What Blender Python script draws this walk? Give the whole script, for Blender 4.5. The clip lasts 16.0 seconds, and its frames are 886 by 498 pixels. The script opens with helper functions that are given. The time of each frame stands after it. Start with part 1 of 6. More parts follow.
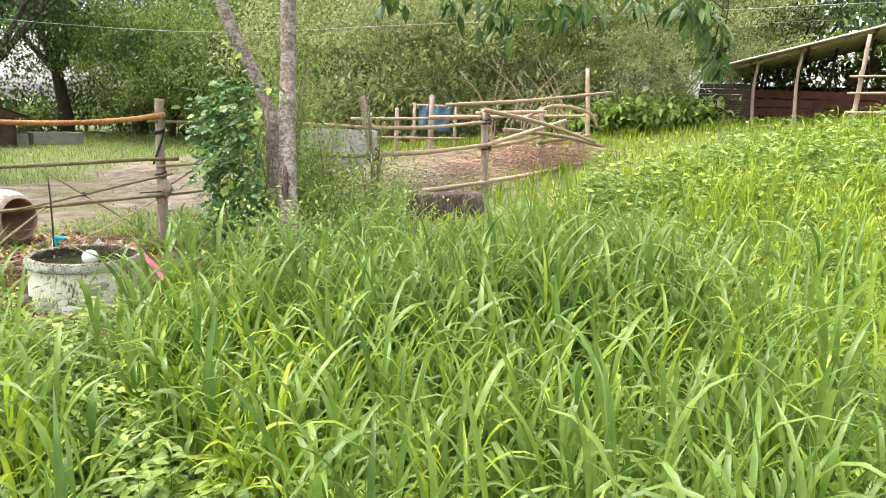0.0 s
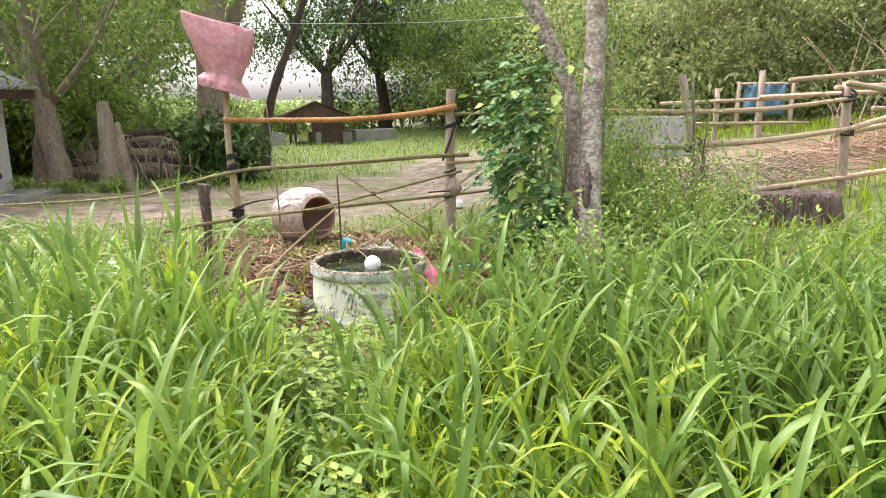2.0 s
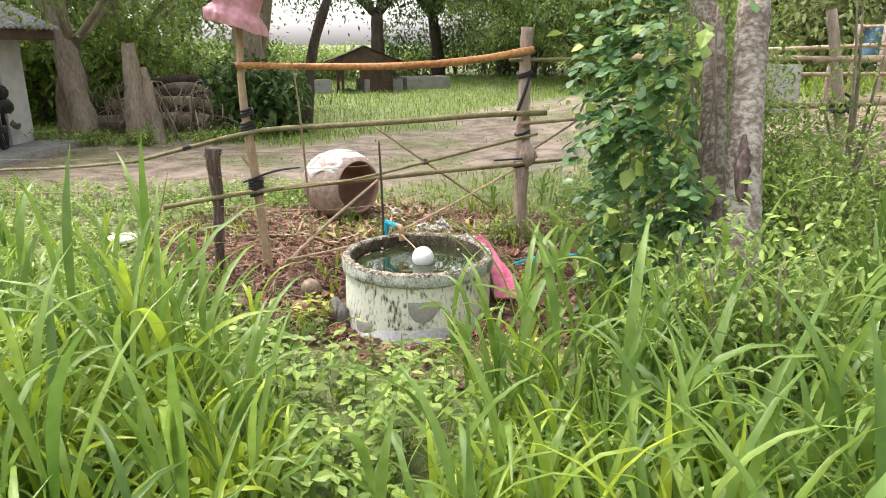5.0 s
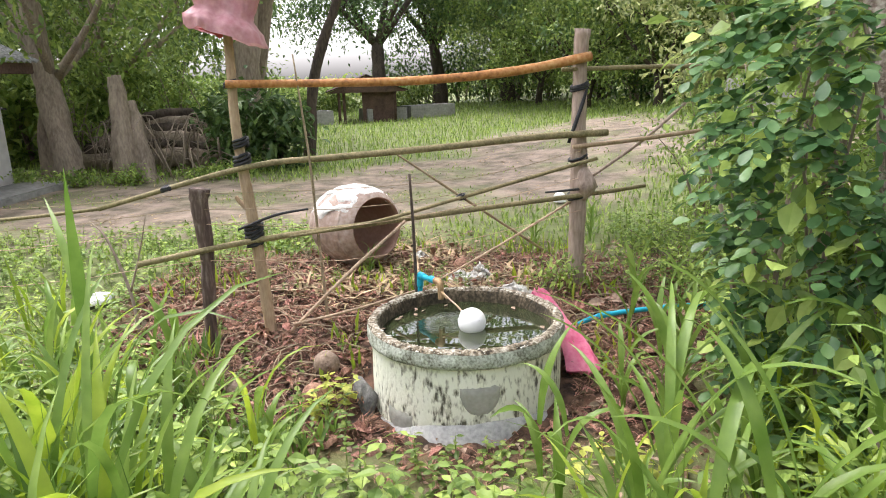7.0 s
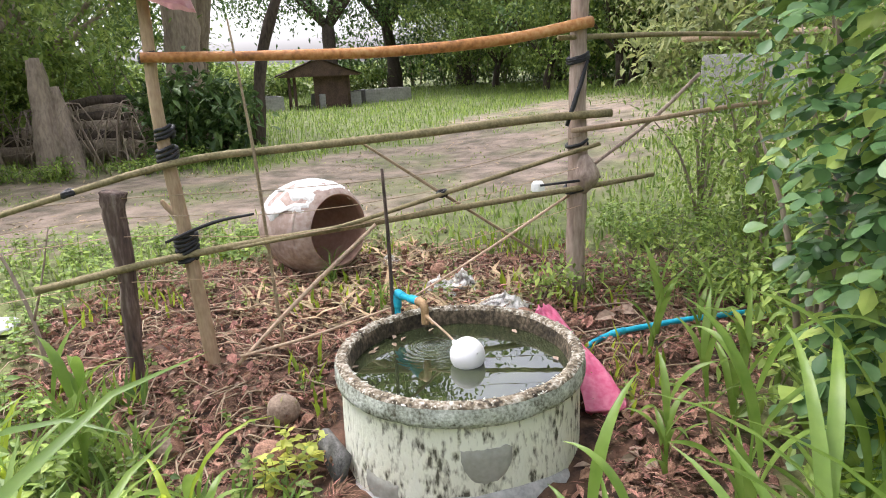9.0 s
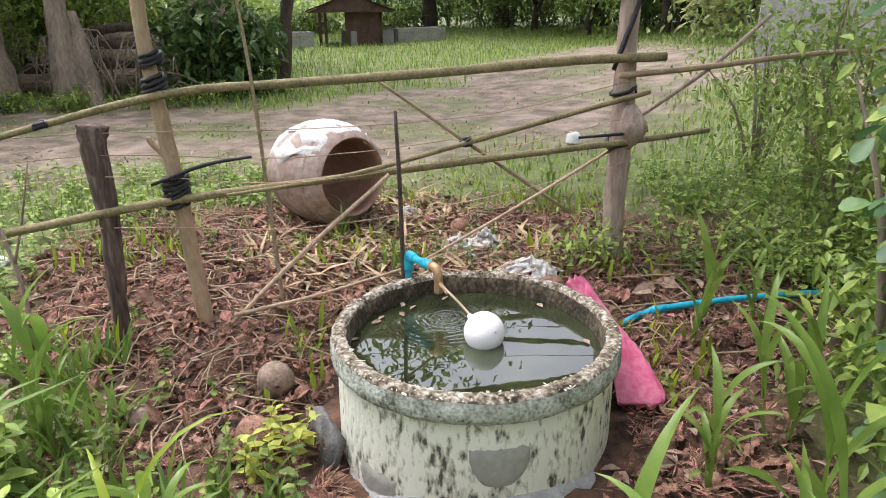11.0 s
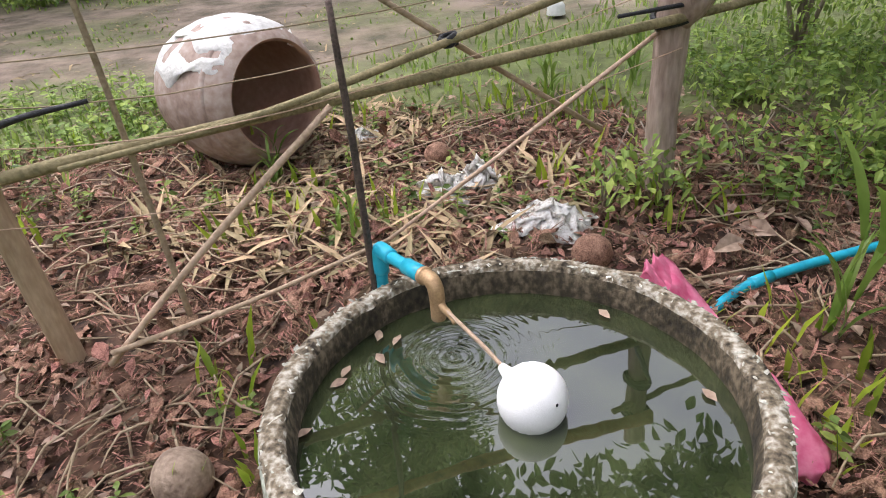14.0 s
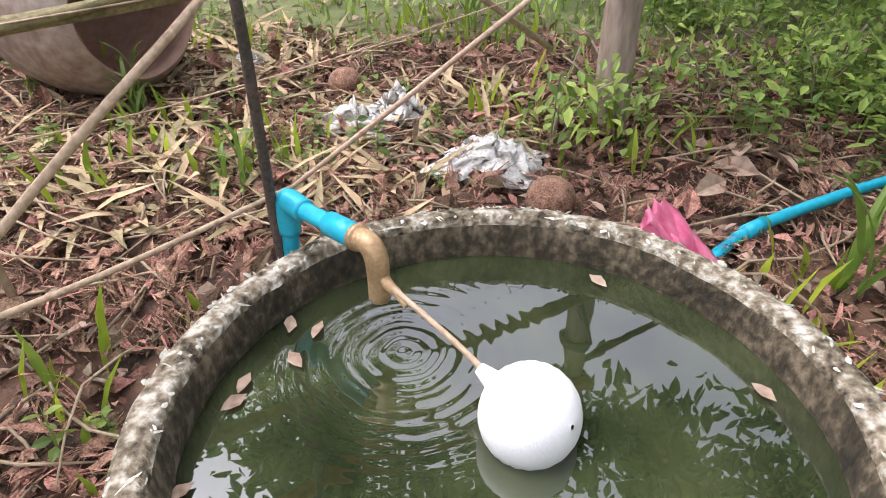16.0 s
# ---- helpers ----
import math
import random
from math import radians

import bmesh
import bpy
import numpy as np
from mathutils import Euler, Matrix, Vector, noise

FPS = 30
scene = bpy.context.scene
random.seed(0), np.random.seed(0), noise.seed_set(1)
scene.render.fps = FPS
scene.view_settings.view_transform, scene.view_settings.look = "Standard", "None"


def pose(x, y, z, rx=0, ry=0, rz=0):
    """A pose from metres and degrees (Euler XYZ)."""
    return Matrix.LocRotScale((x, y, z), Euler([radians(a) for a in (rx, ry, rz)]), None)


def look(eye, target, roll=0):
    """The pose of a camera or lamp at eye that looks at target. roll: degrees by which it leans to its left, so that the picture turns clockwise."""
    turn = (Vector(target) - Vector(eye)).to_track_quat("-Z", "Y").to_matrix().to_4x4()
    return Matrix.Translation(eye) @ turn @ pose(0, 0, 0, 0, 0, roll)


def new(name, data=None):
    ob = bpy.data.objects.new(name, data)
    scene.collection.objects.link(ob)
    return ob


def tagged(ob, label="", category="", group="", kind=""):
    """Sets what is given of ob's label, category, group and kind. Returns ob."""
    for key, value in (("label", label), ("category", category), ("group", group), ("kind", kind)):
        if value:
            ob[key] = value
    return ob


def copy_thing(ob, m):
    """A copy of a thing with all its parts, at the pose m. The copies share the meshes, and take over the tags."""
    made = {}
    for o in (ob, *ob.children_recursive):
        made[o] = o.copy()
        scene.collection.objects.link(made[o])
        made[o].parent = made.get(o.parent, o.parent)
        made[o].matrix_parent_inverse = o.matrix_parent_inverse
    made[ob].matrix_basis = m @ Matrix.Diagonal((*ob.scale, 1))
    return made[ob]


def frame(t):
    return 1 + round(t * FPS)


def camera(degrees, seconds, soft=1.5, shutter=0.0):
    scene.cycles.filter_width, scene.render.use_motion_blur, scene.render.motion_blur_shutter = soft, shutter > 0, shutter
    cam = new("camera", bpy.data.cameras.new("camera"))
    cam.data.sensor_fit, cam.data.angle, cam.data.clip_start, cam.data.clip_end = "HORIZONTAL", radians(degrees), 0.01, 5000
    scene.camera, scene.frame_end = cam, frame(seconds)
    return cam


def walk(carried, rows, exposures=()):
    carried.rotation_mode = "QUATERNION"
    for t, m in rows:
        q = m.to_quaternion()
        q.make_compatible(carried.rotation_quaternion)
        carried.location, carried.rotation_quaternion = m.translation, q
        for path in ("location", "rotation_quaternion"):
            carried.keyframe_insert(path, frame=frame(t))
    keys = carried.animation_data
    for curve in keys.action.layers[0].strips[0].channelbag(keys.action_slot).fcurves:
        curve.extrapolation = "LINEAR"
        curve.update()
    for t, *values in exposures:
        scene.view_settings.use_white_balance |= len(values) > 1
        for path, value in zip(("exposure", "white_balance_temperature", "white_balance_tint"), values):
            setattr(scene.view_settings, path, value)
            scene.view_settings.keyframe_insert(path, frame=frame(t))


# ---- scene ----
cam = camera(66.0, 16.0, 1.0)
PATH = [
    (0, (-0.276, 0.335, 1.83), (-0.163, 2.293, 1.44), 2.4),
    (0.5, (-0.207, 0.538, 1.789), (-0.065, 2.475, 1.312), 2.2),
    (1, (-0.297, 0.924, 1.759), (-0.288, 2.869, 1.292), 2.7),
    (1.5, (-0.431, 1.162, 1.783), (-0.767, 3.073, 1.3), 0.8),
    (2, (-0.515, 1.491, 1.777), (-1.229, 3.308, 1.344), -0.4),
    (2.5, (-0.587, 1.677, 1.774), (-1.424, 3.426, 1.281), -0.3),
    (3, (-0.754, 1.923, 1.767), (-1.525, 3.711, 1.307), -0.5),
    (3.5, (-0.868, 2.079, 1.763), (-1.573, 3.869, 1.216), -0.4),
    (4, (-0.971, 2.331, 1.739), (-1.768, 4.084, 1.2), -1.3),
    (4.5, (-1.028, 2.503, 1.759), (-1.932, 4.193, 1.188), -1.0),
    (5, (-1.12, 2.642, 1.741), (-1.95, 4.368, 1.165), -0.1),
    (5.2, (-1.196, 2.713, 1.734), (-2.043, 4.449, 1.218), -0.0),
    (7.3, (-1.786, 3.468, 1.617), (-2.621, 5.217, 1.123), -2.2),
    (7.5, (-1.818, 3.519, 1.615), (-2.623, 5.277, 1.104), -2.0),
    (8, (-2.0, 3.728, 1.59), (-2.755, 5.516, 1.109), -3.5),
    (8.5, (-2.074, 3.849, 1.55), (-2.803, 5.645, 1.057), -3.5),
    (8.7, (-2.098, 3.896, 1.565), (-2.811, 5.691, 1.045), -2.7),
    (10.8, (-2.206, 4.253, 1.529), (-3.004, 5.988, 0.932), -1.1),
    (11, (-2.231, 4.301, 1.506), (-3.015, 6.007, 0.817), -0.6),
    (11.5, (-2.312, 4.447, 1.456), (-3.021, 6.156, 0.698), -0.5),
    (12, (-2.453, 4.643, 1.397), (-3.095, 6.322, 0.519), 0.8),
    (12.5, (-2.547, 4.737, 1.419), (-3.148, 6.455, 0.59), -0.8),
    (13, (-2.611, 4.893, 1.369), (-3.213, 6.552, 0.428), -0.4),
    (13.5, (-2.688, 5.127, 1.363), (-3.29, 6.751, 0.361), -2.1),
    (14, (-2.725, 5.216, 1.37), (-3.348, 6.826, 0.36), -4.5),
    (14.5, (-2.777, 5.268, 1.353), (-3.302, 6.901, 0.323), -3.4),
    (14.6, (-2.81, 5.279, 1.352), (-3.289, 6.913, 0.303), -2.6),
    (15, (-2.861, 5.383, 1.311), (-3.213, 7.015, 0.21), -1.4),
    (15.5, (-2.922, 5.479, 1.269), (-3.167, 7.086, 0.104), -1.9),
    (16, (-2.924, 5.543, 1.155), (-3.227, 7.153, 0.008), -0.2),
]
walk(cam, [(t, look(eye, target, roll)) for t, eye, target, roll in PATH], [(0, 2.1, 6500, 14), (5, 1.95, 6450, 14), (8.5, 1.82, 6200, 17), (11, 1.62, 6150, 18), (14.5, 1.45, 6150, 18), (16, 1.75, 6100, 18)])


# ---- world, sun and exposure ----
world = bpy.data.worlds.new("world")
scene.world = world
world.use_nodes = True
wn, wl = world.node_tree.nodes, world.node_tree.links
sky = wn.new("ShaderNodeTexSky")
sky.sky_type, sky.sun_disc = "NISHITA", False
sky.sun_elevation, sky.sun_rotation = radians(64), radians(-78)
sky.dust_density, sky.ozone_density = 4.0, 0.6
soften = wn.new("ShaderNodeHueSaturation")
soften.inputs["Saturation"].default_value = 0.22
wl.new(sky.outputs[0], soften.inputs["Color"])
wl.new(soften.outputs[0], wn["Background"].inputs[0])
wn["Background"].inputs[1].default_value = 0.15
sun = new("sun", bpy.data.lights.new("sun", "SUN"))
sun.data.energy, sun.data.angle, sun.data.color = 0.55, radians(30), (1.0, 0.95, 0.87)
sun.matrix_world = look((0, 0, 0), (-math.sin(radians(-78)) * math.cos(radians(64)), -math.cos(radians(-78)) * math.cos(radians(64)), -math.sin(radians(64))))

rng = np.random.default_rng(7)


# ---- materials ----
def material(name, colours, scale=8.0, rough=0.8, bump=0.3, bump_scale=None, metal=0.0, island=0.0, each=0.0, stretch=(1, 1, 1), fine=6.0, through_light=0.0, ior=1.45, lo=0.36, hi=0.68):
    """colours: two or three linear colours mixed by coarse and fine noise. island / each: brightness spread per mesh island / per object."""
    m = bpy.data.materials.new(name)
    m.use_nodes = True
    n, l = m.node_tree.nodes, m.node_tree.links
    b = n["Principled BSDF"]
    co = n.new("ShaderNodeTexCoord")
    mp = n.new("ShaderNodeMapping")
    mp.inputs["Scale"].default_value = stretch
    l.new(co.outputs["Object"], mp.inputs[0])
    big = n.new("ShaderNodeTexNoise")
    big.inputs["Scale"].default_value, big.inputs["Detail"].default_value = scale, 5.0
    small = n.new("ShaderNodeTexNoise")
    small.inputs["Scale"].default_value, small.inputs["Detail"].default_value = scale * fine, 6.0
    l.new(mp.outputs[0], big.inputs["Vector"])
    l.new(mp.outputs[0], small.inputs["Vector"])
    add = n.new("ShaderNodeMath")
    add.operation = "MULTIPLY_ADD"
    add.inputs[1].default_value = 0.55
    l.new(small.outputs["Fac"], add.inputs[0])
    half = n.new("ShaderNodeMath")
    half.operation = "MULTIPLY"
    half.inputs[1].default_value = 0.5
    l.new(big.outputs["Fac"], half.inputs[0])
    l.new(half.outputs[0], add.inputs[2])
    ramp = n.new("ShaderNodeValToRGB")
    cr = ramp.color_ramp
    cr.elements[0].position, cr.elements[1].position = lo, hi
    cr.elements[0].color, cr.elements[1].color = (*colours[0], 1), (*colours[-1], 1)
    if len(colours) == 3:
        cr.elements.new((lo + hi) / 2).color = (*colours[1], 1)
    l.new(add.outputs[0], ramp.inputs[0])
    out = ramp.outputs[0]
    for spread, kind, socket in ((island, "ShaderNodeNewGeometry", "Random Per Island"), (each, "ShaderNodeObjectInfo", "Random")):
        if spread:
            src = n.new(kind)
            rg = n.new("ShaderNodeMapRange")
            rg.inputs["To Min"].default_value, rg.inputs["To Max"].default_value = 1 - spread, 1 + spread
            l.new(src.outputs[socket], rg.inputs["Value"])
            hs = n.new("ShaderNodeHueSaturation")
            l.new(rg.outputs[0], hs.inputs["Value"])
            hr = n.new("ShaderNodeMapRange")
            hr.inputs["To Min"].default_value, hr.inputs["To Max"].default_value = 0.5 + 0.04 * spread, 0.5 - 0.05 * spread
            l.new(src.outputs[socket], hr.inputs["Value"])
            l.new(hr.outputs[0], hs.inputs["Hue"])
            l.new(out, hs.inputs["Color"])
            out = hs.outputs[0]
    l.new(out, b.inputs["Base Color"])
    b.inputs["Roughness"].default_value, b.inputs["Metallic"].default_value, b.inputs["IOR"].default_value = rough, metal, ior
    if bump:
        bp = n.new("ShaderNodeBump")
        bp.inputs["Strength"].default_value, bp.inputs["Distance"].default_value = bump, 0.02
        l.new(add.outputs[0], bp.inputs["Height"])
        l.new(bp.outputs[0], b.inputs["Normal"])
    if through_light:
        tr = n.new("ShaderNodeBsdfTranslucent")
        l.new(out, tr.inputs["Color"])
        mix = n.new("ShaderNodeMixShader")
        mix.inputs[0].default_value = through_light
        l.new(b.outputs[0], mix.inputs[1])
        l.new(tr.outputs[0], mix.inputs[2])
        l.new(mix.outputs[0], n["Material Output"].inputs[0])
    return m


def leafy(name, c0, c1, spread=0.3, rough=0.45, glow=0.3):
    return material(name, [c0, c1], scale=3.0, rough=rough, bump=0.0, island=spread, through_light=glow)


M_GRASS = leafy("grass_blade", (0.20, 0.31, 0.020), (0.37, 0.475, 0.050), 0.34, 0.36, 0.48)
M_GRASS_DEEP = leafy("grass_deep", (0.12, 0.22, 0.032), (0.23, 0.34, 0.07), 0.3, 0.36, 0.42)
M_WEED = leafy("weed_leaf", (0.15, 0.25, 0.04), (0.29, 0.40, 0.085), 0.4, 0.5, 0.25)
M_WEED_YELLOW = leafy("young_leaf", (0.34, 0.40, 0.06), (0.50, 0.50, 0.10), 0.25, 0.5, 0.3)
M_LEAF = leafy("tree_leaf", (0.115, 0.185, 0.035), (0.235, 0.32, 0.075), 0.45, 0.5, 0.4)
# Dark green leaf; its tone also carries painted deep shade and backlit silhouettes.
M_LEAF_DARK_SHADED = leafy("dark_shaded_leaf", (0.05, 0.105, 0.028), (0.12, 0.20, 0.055), 0.45, 0.45, 0.3)
M_LEAF_PALE = leafy("pale_leaf", (0.24, 0.29, 0.11), (0.38, 0.42, 0.18), 0.4, 0.5, 0.4)
M_VINE = leafy("vine_leaf", (0.06, 0.15, 0.047), (0.145, 0.265, 0.09), 0.45, 0.4, 0.32)
M_FERNY = leafy("fine_leaf", (0.19, 0.295, 0.056), (0.32, 0.43, 0.105), 0.35, 0.5, 0.35)
M_DRY = material("dry_leaf", [(0.17, 0.11, 0.078), (0.48, 0.36, 0.26)], scale=9, rough=0.8, bump=0.2, island=0.45, through_light=0.1)
M_HUSK = material("coconut_husk", [(0.09, 0.042, 0.024), (0.45, 0.275, 0.178)], scale=40, rough=0.95, bump=0.6, island=0.65)
M_STRAW = material("straw", [(0.28, 0.21, 0.11), (0.46, 0.36, 0.20)], scale=9, rough=0.8, bump=0.1, island=0.4)
M_CLOD = material("soil_clod", [(0.07, 0.034, 0.022), (0.33, 0.19, 0.13)], scale=30, rough=0.95, bump=0.5, island=0.6)
M_BARK = material("mottled_bark", [(0.15, 0.11, 0.088), (0.25, 0.20, 0.165), (0.42, 0.38, 0.33)], scale=11, rough=0.9, bump=0.8, stretch=(1, 1, 1.3), fine=4, lo=0.40, hi=0.63)
M_BARK_DARK = material("dark_bark", [(0.035, 0.025, 0.02), (0.11, 0.085, 0.065)], scale=6, rough=0.95, bump=0.9, stretch=(1, 1, 0.3))
M_BARK_TAN = material("tan_bark", [(0.16, 0.125, 0.095), (0.37, 0.30, 0.23)], scale=6, rough=0.95, bump=0.9, stretch=(1, 1, 0.3))
M_POLE = material("peeled_pole", [(0.30, 0.20, 0.12), (0.50, 0.37, 0.24)], scale=16, rough=0.75, bump=0.35, stretch=(1, 1, 0.25))
M_POST = material("weathered_post", [(0.24, 0.17, 0.135), (0.52, 0.405, 0.33)], scale=12, rough=0.85, bump=0.5, stretch=(1, 1, 0.2))
M_ORANGE = material("orange_pole", [(0.20, 0.085, 0.03), (0.47, 0.20, 0.06), (0.58, 0.33, 0.14)], scale=7, rough=0.6, bump=0.3)
M_STAKE = material("burnt_stake", [(0.03, 0.022, 0.02), (0.12, 0.08, 0.065), (0.28, 0.22, 0.19)], scale=9, rough=0.9, bump=0.8, stretch=(1, 1, 0.2))
M_RAIL = material("grey_green_pole", [(0.13, 0.11, 0.05), (0.33, 0.27, 0.14)], scale=14, rough=0.8, bump=0.4)
M_DRYSTICK = material("dry_stick", [(0.30, 0.21, 0.13), (0.55, 0.42, 0.29)], scale=14, rough=0.8, bump=0.3, each=0.3)
M_PILE = material("dry_stalk", [(0.22, 0.125, 0.085), (0.50, 0.34, 0.24)], scale=9, rough=0.85, bump=0.3, island=0.4)
M_RUBBER = material("black_rubber", [(0.008, 0.008, 0.009), (0.03, 0.03, 0.033)], scale=40, rough=0.55, bump=0.3)
M_CONCRETE = material("painted_concrete", [(0.11, 0.105, 0.075), (0.58, 0.57, 0.46), (0.87, 0.87, 0.74)], scale=15, rough=0.85, bump=0.5, stretch=(1, 1, 0.4), fine=4, lo=0.385, hi=0.525)
M_RIM = material("mossy_rim", [(0.030, 0.023, 0.014), (0.21, 0.168, 0.112), (0.52, 0.48, 0.40)], scale=18, rough=0.92, bump=1.0, fine=4, lo=0.39, hi=0.66)
M_FLAKE = material("lime_flake", [(0.26, 0.24, 0.18), (0.58, 0.58, 0.50)], scale=40, rough=0.9, bump=0.4, island=0.35)
M_WEED_LIGHT = leafy("light_weed_leaf", (0.225, 0.335, 0.065), (0.385, 0.50, 0.125), 0.4, 0.5, 0.3)
M_LIPBLUE = material("lip_paint", [(0.10, 0.092, 0.06), (0.42, 0.44, 0.37), (0.74, 0.76, 0.69)], scale=17, rough=0.85, bump=0.35)
M_INNER = material("algae_wall", [(0.012, 0.010, 0.006), (0.062, 0.048, 0.028), (0.22, 0.17, 0.11)], scale=13, rough=0.85, bump=0.7, stretch=(1, 1, 0.7))
M_CEMENT = material("cement", [(0.26, 0.26, 0.25), (0.52, 0.51, 0.49)], scale=10, rough=0.9, bump=0.4)
M_SLAB = material("grey_slab", [(0.06, 0.06, 0.055), (0.19, 0.185, 0.17)], scale=14, rough=0.9, bump=0.5)
M_PATCH = material("smooth_cement", [(0.30, 0.30, 0.26), (0.44, 0.43, 0.38)], scale=8, rough=0.85, bump=0.15)
M_TERRACOTTA = material("terracotta", [(0.21, 0.145, 0.115), (0.34, 0.25, 0.205), (0.47, 0.39, 0.34)], scale=5, rough=0.75, bump=0.2)
# Brown clay inside, lightened to stand in for light entering the mouth.
M_JARIN_LIT = material("terracotta_lit_inside", [(0.32, 0.185, 0.135), (0.45, 0.29, 0.22)], scale=6, rough=0.85, bump=0.2)
M_WHITECEM = material("white_mortar", [(0.50, 0.49, 0.46), (0.75, 0.74, 0.71)], scale=9, rough=0.9, bump=0.5)
M_FLOAT = material("white_foam", [(0.85, 0.84, 0.81), (0.92, 0.91, 0.89)], scale=60, rough=0.7, bump=0.15)
M_BRASS = material("dull_brass", [(0.36, 0.22, 0.11), (0.60, 0.40, 0.22)], scale=30, rough=0.5, bump=0.15, metal=0.35)
M_BLUEPIPE = material("blue_pvc", [(0.01, 0.35, 0.50), (0.03, 0.48, 0.65)], scale=12, rough=0.35, bump=0.05)
M_IRON = material("rusty_iron", [(0.05, 0.04, 0.035), (0.16, 0.11, 0.09)], scale=30, rough=0.8, bump=0.4)
M_PINK = material("pink_plastic", [(0.66, 0.10, 0.22), (0.84, 0.32, 0.45)], scale=7, rough=0.45, bump=0.3, through_light=0.25)
M_PINKFADE = material("faded_pink_plastic", [(0.52, 0.22, 0.25), (0.72, 0.43, 0.45)], scale=5, rough=0.5, bump=0.3, through_light=0.3)
M_REDIN = material("red_plastic", [(0.45, 0.05, 0.05), (0.6, 0.10, 0.09)], scale=7, rough=0.5, bump=0.2)
M_BAG = material("dirty_plastic", [(0.42, 0.34, 0.27), (0.76, 0.74, 0.69), (0.90, 0.89, 0.86)], scale=22, rough=0.4, bump=0.3, through_light=0.25)
M_WHITE = material("white_plastic", [(0.66, 0.66, 0.64), (0.80, 0.80, 0.78)], scale=9, rough=0.5, bump=0.1)
M_WALL = material("whitewash", [(0.50, 0.47, 0.46), (0.70, 0.67, 0.66)], scale=1.2, rough=0.9, bump=0.15)
M_WALLGREY = material("block_wall", [(0.20, 0.195, 0.18), (0.38, 0.37, 0.345)], scale=2.5, rough=0.95, bump=0.4)
M_ROOF = material("grey_roof_sheet", [(0.09, 0.09, 0.085), (0.26, 0.26, 0.26), (0.48, 0.48, 0.48)], scale=5, rough=0.6, bump=0.2)
M_ROOFRUST = material("rusty_roof", [(0.022, 0.014, 0.012), (0.07, 0.04, 0.03)], scale=1.8, rough=0.85, bump=0.2)
M_ROOFPALE = material("pale_roof", [(0.42, 0.33, 0.26), (0.62, 0.55, 0.48)], scale=1.8, rough=0.85, bump=0.2)
M_DARKWOOD = material("dark_wood", [(0.05, 0.03, 0.024), (0.13, 0.08, 0.06)], scale=5, rough=0.9, bump=0.3)
M_REDBOARD = material("red_brown_board", [(0.11, 0.04, 0.03), (0.22, 0.09, 0.065)], scale=4, rough=0.9, bump=0.3)
M_TARP = material("blue_tarp", [(0.06, 0.14, 0.22), (0.16, 0.28, 0.38)], scale=4, rough=0.6, bump=0.3)
M_BIKE = material("black_paint", [(0.010, 0.010, 0.012), (0.04, 0.04, 0.042)], scale=9, rough=0.4, bump=0.05)
M_COCONUT = material("old_coconut", [(0.12, 0.08, 0.055), (0.36, 0.27, 0.20)], scale=12, rough=0.9, bump=0.5)
M_CABLE = material("pale_cable", [(0.42, 0.43, 0.42), (0.58, 0.59, 0.58)], scale=9, rough=0.6, bump=0.0)

# water: dark green, glossy, with faint ripples round the inlet
M_WATER = bpy.data.materials.new("tank_water")
M_WATER.use_nodes = True
n, l = M_WATER.node_tree.nodes, M_WATER.node_tree.links
b = n["Principled BSDF"]
b.inputs["Roughness"].default_value, b.inputs["IOR"].default_value = 0.01, 2.0
co = n.new("ShaderNodeTexCoord")
murk = n.new("ShaderNodeTexNoise")
murk.inputs["Scale"].default_value, murk.inputs["Detail"].default_value = 7.0, 6.0
l.new(co.outputs["Object"], murk.inputs["Vector"])
ramp = n.new("ShaderNodeValToRGB")
ramp.color_ramp.elements[0].color, ramp.color_ramp.elements[1].color = (0.014, 0.019, 0.008, 1), (0.044, 0.054, 0.022, 1)
ramp.color_ramp.elements[0].position, ramp.color_ramp.elements[1].position = 0.35, 0.65
l.new(murk.outputs["Fac"], ramp.inputs[0])
l.new(ramp.outputs[0], b.inputs["Base Color"])
mp = n.new("ShaderNodeMapping")
mp.inputs["Location"].default_value = (0.16, -0.13, 0)
l.new(co.outputs["Object"], mp.inputs[0])
rings = n.new("ShaderNodeTexWave")
rings.wave_type, rings.rings_direction = "RINGS", "Z"
rings.inputs["Scale"].default_value, rings.inputs["Distortion"].default_value, rings.inputs["Detail"].default_value = 13.0, 2.5, 2.0
l.new(mp.outputs[0], rings.inputs["Vector"])
dist = n.new("ShaderNodeVectorMath")
dist.operation = "LENGTH"
l.new(mp.outputs[0], dist.inputs[0])
fade = n.new("ShaderNodeMapRange")
fade.inputs["From Min"].default_value, fade.inputs["From Max"].default_value = 0.02, 0.24
fade.inputs["To Min"].default_value, fade.inputs["To Max"].default_value = 1.0, 0.0
l.new(dist.outputs["Value"], fade.inputs["Value"])
mul = n.new("ShaderNodeMath")
mul.operation = "MULTIPLY"
l.new(rings.outputs["Fac"], mul.inputs[0])
l.new(fade.outputs[0], mul.inputs[1])
lap = n.new("ShaderNodeTexNoise")
lap.inputs["Scale"].default_value, lap.inputs["Detail"].default_value = 9.0, 2.0
l.new(co.outputs["Object"], lap.inputs["Vector"])
lapmul = n.new("ShaderNodeMath")
lapmul.operation = "MULTIPLY_ADD"
lapmul.inputs[1].default_value = 0.5
l.new(lap.outputs["Fac"], lapmul.inputs[0])
l.new(mul.outputs[0], lapmul.inputs[2])
bp = n.new("ShaderNodeBump")
bp.inputs["Strength"].default_value, bp.inputs["Distance"].default_value = 0.10, 0.006
l.new(lapmul.outputs[0], bp.inputs["Height"])
